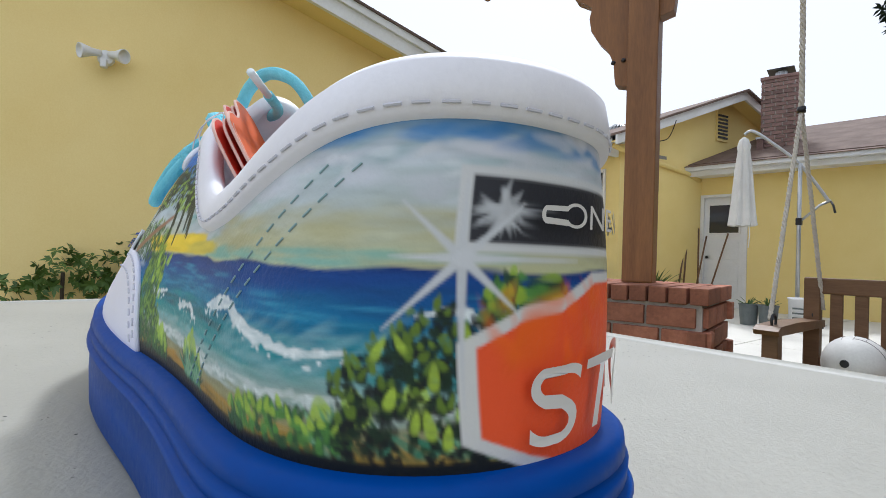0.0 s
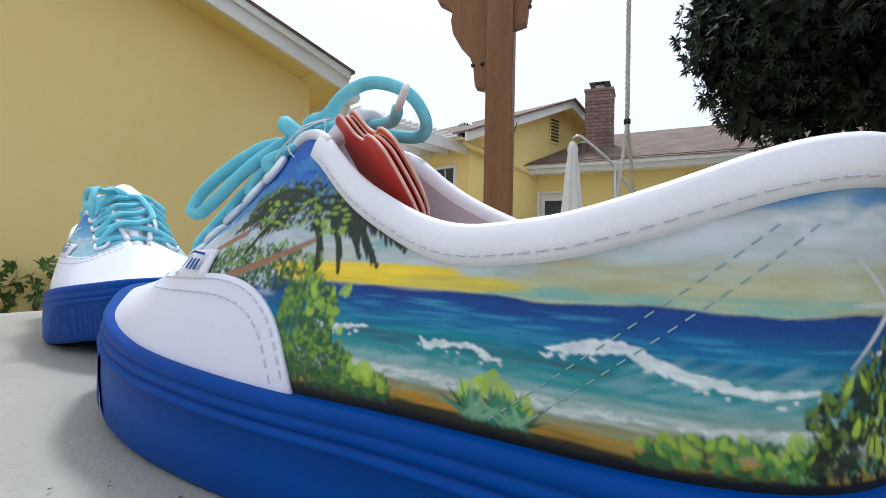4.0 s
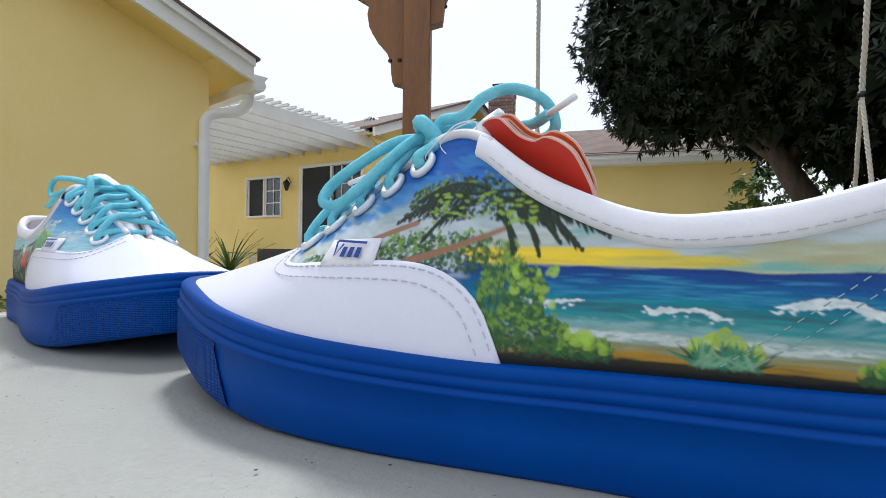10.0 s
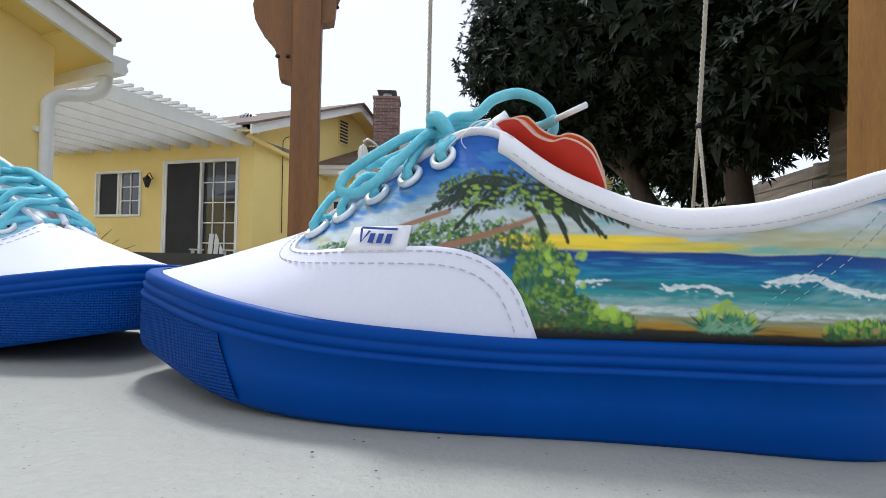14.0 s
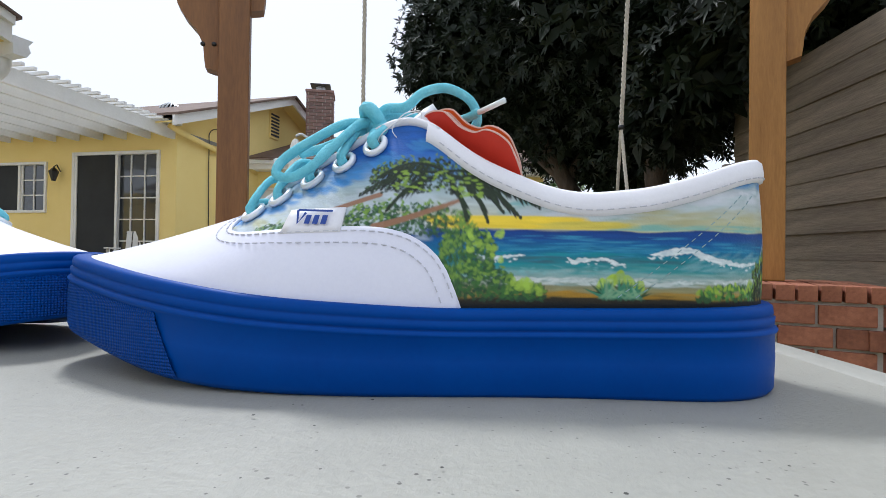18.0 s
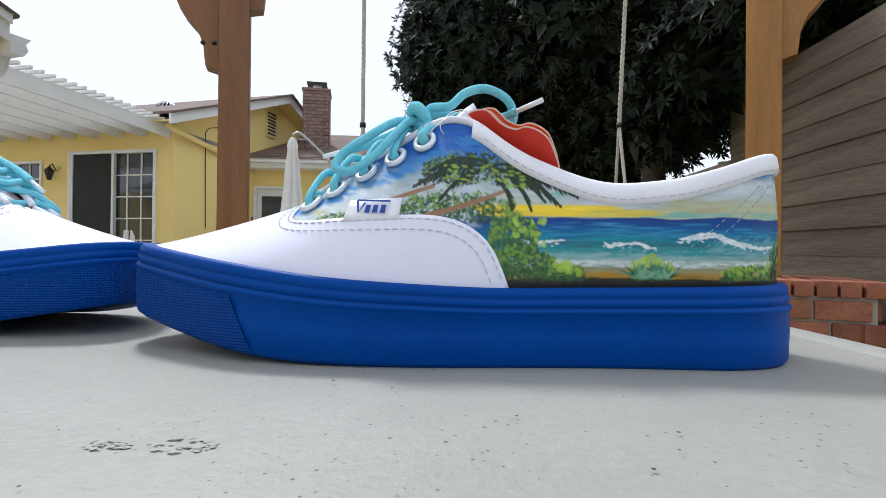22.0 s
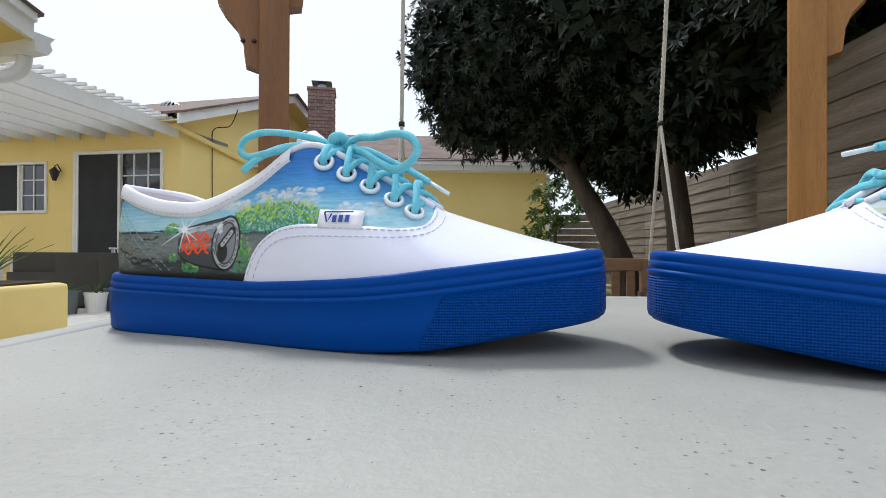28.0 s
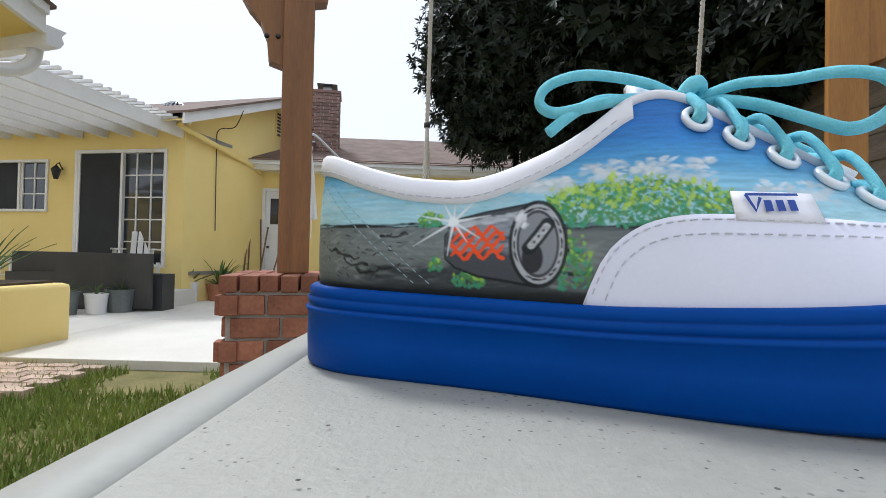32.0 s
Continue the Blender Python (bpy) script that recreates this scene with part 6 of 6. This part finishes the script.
leafy("crown", tree, LUMPS, LEAF_SHADED, "dense pointed leaves, crown shade put into their dark colour", per_area=950, leaf=0.092, width=0.0135, shell=0.55, seed=3)
leafy("crown", tree, [(x, y, z, r * 0.72) for x, y, z, r in LUMPS], LEAF_SHADED, "inner leaves", per_area=420, leaf=0.20, width=0.05, shell=0.5, seed=4, leaves=5)

# lighter shrubs under the tree by the fence
sh = thing("shrub", "loose light green shrub below the tree by the fence", "shrub", (0, 0, 0))
part("stem", tube(bmesh.new(), [(1.5, 8.6, -0.05), (1.45, 8.6, 1.2)], 0.03, 6), BARK, sh)
leafy("foliage", sh, [(1.5, 8.6, 1.75, 0.55), (1.9, 8.4, 1.9, 0.45), (1.3, 8.8, 1.35, 0.4)], LEAF_GREEN, "sparse bright leaves", per_area=260, leaf=0.12, width=0.022, shell=0.3, seed=9)

# ---------- cantilever umbrella, closed ----------
um = thing("cantilever_umbrella", "closed white cantilever umbrella on a grey pole", "umbrella", (0, 0, 0))
PX, PY = -2.20, 8.12
part("base", lathe(bmesh.new(), [(0, 0.09), (0.25, 0.08), (0.30, 0.03), (0.30, 0.0), (0, 0)], 24, Matrix.Translation((PX, PY, 0.0))), DARK_METAL, um)
part("pole", tube(bmesh.new(), [(PX, PY, 0.05), (PX, PY, 2.27)], 0.026, 12), GALV, um, smooth=True)
CX, CY = -2.84, 7.90
part("arm", tube(bmesh.new(), smooth_path([(CX, CY, 2.74), (CX + 0.10, CY + 0.03, 2.78), (-2.55, 8.0, 2.62), (PX, PY, 2.25), (-1.88, 8.20, 1.72)], 8), 0.022, 10), GALV, um, smooth=True)
part("strut", tube(bmesh.new(), [(PX, PY, 1.45), (-1.98, 8.18, 1.68), (-1.86, 8.21, 1.74)], 0.018, 8), GALV, um, smooth=True)
part("crank", tube(bmesh.new(), [(-1.86, 8.20, 1.72), (-1.82, 8.14, 1.66), (-1.80, 8.14, 1.56)], 0.014, 8), DARK_METAL, um, smooth=True)
part("crank_box", boxed((0.07, 0.07, 0.10), (PX, PY, 1.46), bevel=0.01), DARK_METAL, um)
# folded canopy: pleats, tied near the top, frayed hem
bm = bmesh.new()
rings = []
NF = 64
for z, r, f in ((2.70, 0.02, 0), (2.66, 0.06, 0.05), (2.56, 0.085, 0.18), (2.50, 0.075, 0.2), (2.2, 0.105, 0.28), (1.8, 0.13, 0.34), (1.5, 0.155, 0.36), (1.40, 0.165, 0.38)):
    rings.append([bm.verts.new((CX + (r * (1 + f * (0.5 * math.cos(8 * a) + 0.25 * math.cos(13 * a + 1)))) * math.cos(a), CY + (r * (1 + f * (0.5 * math.cos(8 * a) + 0.25 * math.cos(13 * a + 1)))) * math.sin(a), z + 0.018 * math.cos(8 * a) * f)) for a in [2 * math.pi * i / NF for i in range(NF)]])
for a, b_ in zip(rings, rings[1:]):
    for i in range(NF):
        bm.faces.new((a[i], a[(i + 1) % NF], b_[(i + 1) % NF], b_[i]))
part("canopy", bm, CANVAS_W, um, "folded white canopy", True)
part("tie_strap", tube(bmesh.new(), [(CX + 0.12, CY - 0.08, 1.42), (CX + 0.13, CY - 0.08, 1.25), (CX + 0.115, CY - 0.08, 1.08)], 0.008, 6), CANVAS_W, um)

# ---------- white lattice patio cover ----------
cover = thing("patio_cover", "white wooden lattice patio cover between the houses", "pergola", kind="structure")
BX0, BY0, BX1, BY1 = -5.10, 5.05, -4.78, 7.70
bdir = Vector((BX1 - BX0, BY1 - BY0, 0)).normalized()
brot = math.degrees(math.atan2(bdir.y, bdir.x))
for i in range(11):
    off = -0.46 * i
    c = (Vector((BX0, BY0, 0)) + Vector((BX1, BY1, 0))) / 2 + Vector((-bdir.y, bdir.x, 0)) * (0.46 * i)
    part("rafter", boxed((2.75, 0.045 if i else 0.06, 0.145 if i else 0.19), bevel=0.004), WHITE_WOOD, cover, at=pose(c.x, c.y, 2.735, 0, 0, brot))
me_lat = mesh_of("lattice_slat", boxed((5.4, 0.042, 0.038), bevel=0.003), WHITE_WOOD)
for k in range(19):
    p = Vector((BX0, BY0, 0)) + bdir * (0.02 + k * 0.142) + Vector((-bdir.y, bdir.x, 0)) * 2.50
    part("lattice_slat", me_lat, WHITE_WOOD, cover, at=pose(p.x, p.y, 2.855, 0, 0, brot + 90))
part("slanting_gutter", tube(bmesh.new(), [(-4.70, 7.42, 2.80), (-4.62, 7.55, 2.74), (-4.36, 9.4, 2.52), (-4.30, 9.75, 2.42)], 0.045, 8), STUCCO_B, cover, smooth=True)

# ---------- house fittings ----------
tv = thing("roof_turbine_vent", "galvanised turbine vent on the house roof", "vent", (-6.0, 9.6, 3.30))
part("pipe", lathe(bmesh.new(), [(0.13, 0), (0.13, 0.22), (0.0, 0.22)], 18), GALV, tv, smooth=True)
bm = bmesh.new()
for i in range(18):
    a = 2 * math.pi * i / 18
    pts = [Vector((math.cos(a + 0.5 * f) * r, math.sin(a + 0.5 * f) * r, 0.22 + 0.26 * f)) for f, r in ((0, .13), (.25, .19), (.5, .21), (.75, .19), (1, .09))]
    tube(bm, pts, 0.018, 5)
part("turbine", bm, GALV, tv)
part("turbine_cap", lathe(bmesh.new(), [(0.0, 0.51), (0.10, 0.49), (0.11, 0.47), (0, 0.47)], 18), GALV, tv)
gv = thing("gable_vent", "small louvred vent high in the gable wall", "vent", gturn @ pose(2.72, -0.015, 3.55))
part("vent_frame", boxed((0.34, 0.03, 0.58), bevel=0.004), STUCCO_B, gv)
for k in range(7):
    part("louvre", boxed((0.28, 0.03, 0.035), (0, -0.02, -0.22 + 0.072 * k)), DARK_METAL, gv)
cb = thing("cable", "black cable running down the gable wall", "cable", (0, 0, 0))
part("wire", tube(bmesh.new(), smooth_path([gturn @ Vector(p) for p in ((0.9, -0.40, 3.32), (0.95, -0.2, 3.05), (0.75, -0.03, 2.95), (0.72, -0.02, 2.6), (0.74, -0.02, 1.2))], 6), 0.008, 5), DARK_METAL, cb)
pipe = thing("roof_pipe", "short brown flue pipe on the wing roof", "pipe", wturn @ pose(-3.42, 0.35, 2.86))
part("flue", boxed((0.10, 0.10, 0.42), (0, 0, 0.1), bevel=0.006), CHIM_BRICK, pipe)
part("flue_cap", boxed((0.13, 0.13, 0.03), (0, 0, 0.325)), GALV, pipe)
bd = thing("back_door", "white panelled back door with a dark upper window", "door", wturn @ pose((DA + DB) / 2, 0.02, 1.06), kind="structure")
WD = DB - DA
part("leaf", boxed((WD - 0.12, 0.05, 2.06), (0, 0.03, 0), bevel=0.004), WHITE_WOOD, bd)
for x in (-WD / 2 + 0.03, WD / 2 - 0.03):
    part("jamb", boxed((0.06, 0.12, 2.16), (x, 0, 0.0)), WHITE_WOOD, bd)
part("head", boxed((WD - 0.12, 0.12, 0.05), (0, 0, 1.055)), WHITE_WOOD, bd)
part("pane", boxed((0.50, 0.012, 0.52), (0.0, 0.0, 0.62)), GLASS_DARK, bd)
for z in (0.345, 0.895):
    part("window_rail", boxed((0.56, 0.03, 0.03), (0, 0.0, z)), WHITE_WOOD, bd)
for x in (-0.265, 0.265):
    part("window_stile", boxed((0.03, 0.03, 0.52), (x, 0.0, 0.62)), WHITE_WOOD, bd)
for z, h in ((-0.55, 0.62), (0.03, 0.34)):
    part("panel", boxed((0.50, 0.012, h), (0, 0.0, z), bevel=0.004), WHITE_WOOD, bd)
part("knob", lathe(bmesh.new(), [(0, .05), (.022, .045), (.028, .03), (.012, .012), (.02, 0)], 12, Matrix.Translation((-0.28, 0.0, -0.1)) @ Matrix.Rotation(math.radians(90), 4, "X")), DARK_METAL, bd)
fl = thing("flood_light", "twin-headed white flood light on the yellow wall", "lamp", turn @ pose(2.66, -0.03, 2.20))
part("back_plate", lathe(bmesh.new(), [(0, .03), (.05, .028), (.055, 0), (0, 0)], 16, Matrix.Rotation(math.radians(90), 4, "X")), WHITE_METAL, fl)
for s in (-1, 1):
    m = Matrix.Translation((0.07 * s, -0.07, 0.01)) @ Matrix.Rotation(math.radians(55 * s), 4, "Z") @ Matrix.Rotation(math.radians(100), 4, "X")
    part("head", lathe(bmesh.new(), [(0, -.06), (.022, -.055), (.028, 0), (.048, .06), (.050, .075), (.044, .075), (.04, .06), (0, .055)], 16, m), WHITE_METAL, fl, smooth=True)
part("sensor", boxed((0.04, 0.05, 0.06), (0, -0.06, -0.055), bevel=0.01), WHITE_METAL, fl)
ln = thing("wall_lantern", "dark metal wall lantern beside the sliding door", "lamp", dturn @ pose(2.28, -0.12, 2.12))
part("body", lathe(bmesh.new(), [(0.03, -.14), (.07, .0), (.075, .02), (0, .10)], 6), DARK_METAL, ln)
part("glass", lathe(bmesh.new(), [(0.028, -.13), (.062, -.005)], 6, Matrix.Scale(1.06, 4)), GLASS_DARK, ln)
part("arm", tube(bmesh.new(), [(0, 0.12, 0.03), (0, 0.05, 0.14), (0, 0, 0.10)], 0.01, 6), DARK_METAL, ln)

# ---------- patio things ----------
pl = thing("planter_wall", "low yellow stucco planter with rounded edges", "planter", (0, 0, 0))
part("planter_body", boxed((2.6, 0.75, 0.60), (-5.22, 4.02, 0.22), bevel=0.05), STUCCO_B, pl, smooth=True)
part("soil", boxed((2.4, 0.55, 0.03), (-5.22, 4.02, 0.525)), BARK, pl)


def spiky(name, x, y, z, n, length, label, seed, width=0.022):
    """Strap leaves fanning out of one base."""
    g = random.Random(seed)
    t = thing(name, label, "plant", (x, y, z))
    for i in range(n):
        a, e = g.uniform(0, 6.28), g.uniform(0.5, 1.45)
        l = length * g.uniform(0.6, 1.1)
        bm = bmesh.new()
        prev = None
        for k in range(6):
            f = k / 5
            rr = l * f * math.cos(e) * (1 + 0.2 * f)
            c = Vector((math.cos(a) * rr, math.sin(a) * rr, l * math.sin(e) * f * (1 - 0.22 * f)))
            s = Vector((-math.sin(a), math.cos(a), 0)) * width * (1 - f) ** 0.6
            cur = (bm.verts.new(c + s), bm.verts.new(c + Vector((0, 0, -0.006))), bm.verts.new(c - s))
            if prev:
                bm.faces.new((prev[0], prev[1], cur[1], cur[0]))
                bm.faces.new((prev[1], prev[2], cur[2], cur[1]))
            prev = cur
        part("leaf", bm, LEAF_GREEN, t)
    return t


spiky("agave", -4.40, 4.02, 0.54, 26, 0.62, "spiky green strap-leaved plant in the planter", 1)
spiky("agave", -4.95, 4.05, 0.54, 22, 0.55, "spiky green strap-leaved plant in the planter", 2)


def pot(x, y, r, h, mt, label, top=1.2, name="flower_pot"):
    t = thing(name, label, "pot", (x, y, 0.01))
    part("pot_wall", lathe(bmesh.new(), [(0, 0), (r, 0), (r * top, h), (r * top * 1.06, h), (r * top * 1.06, h + 0.02), (r * top * 0.92, h + 0.02), (r * top * 0.9, h - 0.04), (0, h - 0.04)], 20), mt, t, smooth=False)
    return t


for i, (x, y, r, h, mt, lab) in enumerate(((-5.55, 5.85, 0.11, 0.26, WHITE_METAL, "white bucket pot with a handle and trailing plant"), (-5.27, 6.0, 0.14, 0.27, POT_GREY, "square-sided grey pot with flowers"), (-5.0, 6.2, 0.11, 0.24, WHITE_METAL, "white pot beside the grey planters"), (-4.85, 6.45, 0.15, 0.28, POT_GREY, "grey pot with a trailing plant"))):
    pot(x, y, r, h, mt, lab)
    spiky("pot_plant", x, y, h - 0.02, 14, 0.26, "small leafy plant growing in a pot", 20 + i, 0.014)
box_ = thing("dark_planter_box", "long charcoal panelled planter box on the patio", "planter", (0, 0, 0))
for k in range(3):
    part("panel", boxed((0.70, 0.05, 0.74), (-4.80 - 0.72 * k, 6.48 + 0.13 * k, 0.42), bevel=0.006), CHARCOAL, box_)
part("core", boxed((2.2, 0.30, 0.50), (-5.50, 6.78, 0.26)), CHARCOAL, box_)
deck = thing("deck", "low pale concrete deck before the sliding door", "deck", kind="structure")
part("deck_slab", boxed((2.6, 0.85, 0.24), (-5.85, 7.36, 0.12), Matrix.Identity(4), 0.01), CONCRETE, deck)


def chair(x, y, z, rz, label):
    t = thing("garden_chair", label, "chair", pose(x, y, z, 0, 0, rz), group="white garden chairs")
    for sx in (-0.24, 0.24):
        part("leg", boxed((0.04, 0.05, 0.60), (sx, -0.22, 0.30)), WHITE_WOOD, t)
        part("leg", boxed((0.04, 0.05, 0.42), (sx, 0.20, 0.20)), WHITE_WOOD, t)
        part("armrest", boxed((0.07, 0.56, 0.025), (sx, -0.02, 0.61), bevel=0.006), WHITE_WOOD, t)
    for k in range(5):
        part("seat_slat", boxed((0.46, 0.075, 0.02), (0, -0.18 + 0.09 * k, 0.39 - 0.012 * k)), WHITE_WOOD, t)
    for k in range(5):
        part("back_slat", boxed((0.075, 0.02, 0.62), (-0.19 + 0.095 * k, 0.30, 0.68), Matrix.Rotation(math.radians(-14), 4, "X") @ Matrix.Translation((0, 0.12, 0.04))), WHITE_WOOD, t)
    return t


chair(-5.18, 7.28, 0.24, 20, "white slatted garden chair by the sliding door")
chair(-7.30, 7.7, 0.02, -30, "white slatted garden chair under the patio cover")
tbl = thing("side_table", "small glass patio table under the cover", "table", (-7.9, 7.7, 0))
part("top", lathe(bmesh.new(), [(0, .70), (.40, .70), (.40, .685), (0, .685)], 24), GLASS_DARK, tbl)
for a in (0.4, 1.97, 3.54, 5.11):
    part("leg", tube(bmesh.new(), [(0.3 * math.cos(a), 0.3 * math.sin(a), 0.69), (0.36 * math.cos(a), 0.36 * math.sin(a), 0.0)], 0.014, 6), WHITE_METAL, tbl)
spiky("agave", -4.42, 8.35, 0.25, 30, 0.62, "broad spiky plant in a terracotta pot", 5, 0.03)
pot(-4.42, 8.35, 0.17, 0.26, TERRACOTTA, "terracotta pot against the yellow wall")
pot(-4.75, 8.0, 0.11, 0.30, WHITE_METAL, "pale pot with a tall plant by the corner")
spiky("pot_plant", -4.75, 8.0, 0.3, 14, 0.5, "arching plant in a pale pot", 31, 0.03)
for i, (x, dx, l) in enumerate(((-4.33, 0.10, 1.45), (-4.26, 0.16, 1.55), (-4.12, -0.02, 1.35), (-4.05, 0.22, 1.5), (-3.98, -0.22, 1.40))):
    t = thing("garden_tool", "long-handled garden tool leaning on the yellow wall", "tool", (0, 0, 0), group="leaning garden tools")
    a, b_ = Vector((x, 9.0 + 0.08 * i, 0.0)), Vector((x - dx, 9.55 + 0.05 * i, l))
    part("handle", tube(bmesh.new(), [a, b_], 0.016, 6), BENCH_WOOD, t, smooth=True)
    part("head", boxed((0.16, 0.02, 0.22), (x + 0.01, 8.97 + 0.08 * i, 0.10)), DARK_METAL, t)
bk = thing("bucket", "white plastic bucket with printed bars on the patio", "bucket", (-1.98, 7.55, 0.01))
part("bucket_wall", lathe(bmesh.new(), [(0, 0), (.14, 0), (.155, .40), (.165, .40), (.165, .42), (.14, .42), (.13, .02), (0, .02)], 24), WHITE_METAL, bk, smooth=True)
for k in range(3):
    part("printed_bar", boxed((0.13, 0.004, 0.02), (0, -0.152, 0.17 + 0.06 * k)), POT_GREY, bk)
for i, x in enumerate((-2.62, -2.38)):
    pot(x, 7.6, 0.10, 0.27, POT_GREY, "grey metal pot with small plants on the patio")
    spiky("pot_plant", x, 7.6, 0.25, 12, 0.2, "small leafy plant growing in a pot", 50 + i, 0.014)

# shrubs by the near wall
for i, (x, y, r, top) in enumerate(((-3.98, 0.55, 0.26, 0.72), (-3.85, 1.05, 0.20, 0.62), (-4.10, 0.05, 0.20, 0.64), (-3.55, 2.15, 0.20, 0.66), (-3.65, 1.75, 0.14, 0.55))):
    t = thing("shrub", "small glossy green shrub at the foot of the yellow wall", "shrub", (0, 0, 0), group="wall shrubs")
    part("stem", tube(bmesh.new(), [(x, y, -0.05), (x + 0.02, y, top)], 0.012, 6), BARK, t)
    leafy("foliage", t, [(x, y, top, r), (x + 0.12, y + 0.18, top - 0.06, r * 0.8), (x - 0.05, y - 0.2, top - 0.1, r * 0.8)], LEAF_GREEN, "small pointed leaves", per_area=900, leaf=0.06, width=0.013, shell=0.25, seed=60 + i)

# grass blades on the lawn
g = np.random.default_rng(5)
vs, fs = [], []
for k in range(48000):
    x, y = g.uniform(-4.2, 1.8), g.uniform(0.9, 3.5)
    if noise.noise(Vector((x * 1.4, y * 1.4, 3.0))) < -0.30 + 0.25 * g.random() - 0.1:
        continue
    h, a = g.uniform(0.025, 0.085), g.uniform(0, 6.28)
    dx, dy = math.cos(a) * 0.006, math.sin(a) * 0.006
    lx, ly = g.normal(0, 0.02), g.normal(0, 0.02)
    b0 = len(vs)
    vs += [(x - dx, y - dy, -0.06), (x + dx, y + dy, -0.06), (x + lx, y + ly, -0.06 + h)]
    fs.append((b0, b0 + 1, b0 + 2))
me = bpy.data.meshes.new("grass")
me.from_pydata(vs, [], fs)
me.materials.append(GRASS)
tagged(new("grass", me), "short patchy green and dry lawn grass", "grass", kind="stuff")

# marks on the table
STAIN = material("dried_water_mark", (0.350, 0.344, 0.302), 0.48, 0, 0.45)
SPECK = material("dark_speck", (0.05, 0.05, 0.045), 0.8)
gq = random.Random(4)
for x, y, rx, ry in ((-0.126, -0.105, 0.0055, 0.0026), (-0.111, -0.104, 0.0075, 0.0042)):
    bm = bmesh.new()
    for k in range(44):
        a, r = gq.uniform(0, 6.28), math.sqrt(gq.uniform(0, 1))
        cz = TOP + 0.00025 + k * 0.000006
        cx, cy, s = x + rx * r * math.cos(a), y + ry * r * math.sin(a), gq.uniform(.0004, .0009)
        bm.faces.new([bm.verts.new((cx + s * math.cos(q), cy + s * math.sin(q), cz)) for q in (0, 1.05, 2.1, 3.14, 4.2, 5.2)])
    part("water_mark", bm, STAIN, table, "speckled dried water mark")["kind"] = "stuff"
bm = bmesh.new()
for i, (x, y, s) in enumerate([(-0.181, -0.104, .0008), (-0.199, -0.104, .0007)] + [(gq.uniform(-.5, .1), gq.uniform(-.14, .02), gq.uniform(.0002, .0006)) for _ in range(60)]):
    bm.faces.new([bm.verts.new((x + s * math.cos(q), y + s * math.sin(q), TOP + 0.0008 + i * 0.00001)) for q in (0, 1.05, 2.1, 3.14, 4.2, 5.2)])
part("specks", bm, SPECK, table, "tiny dark specks")["kind"] = "stuff"
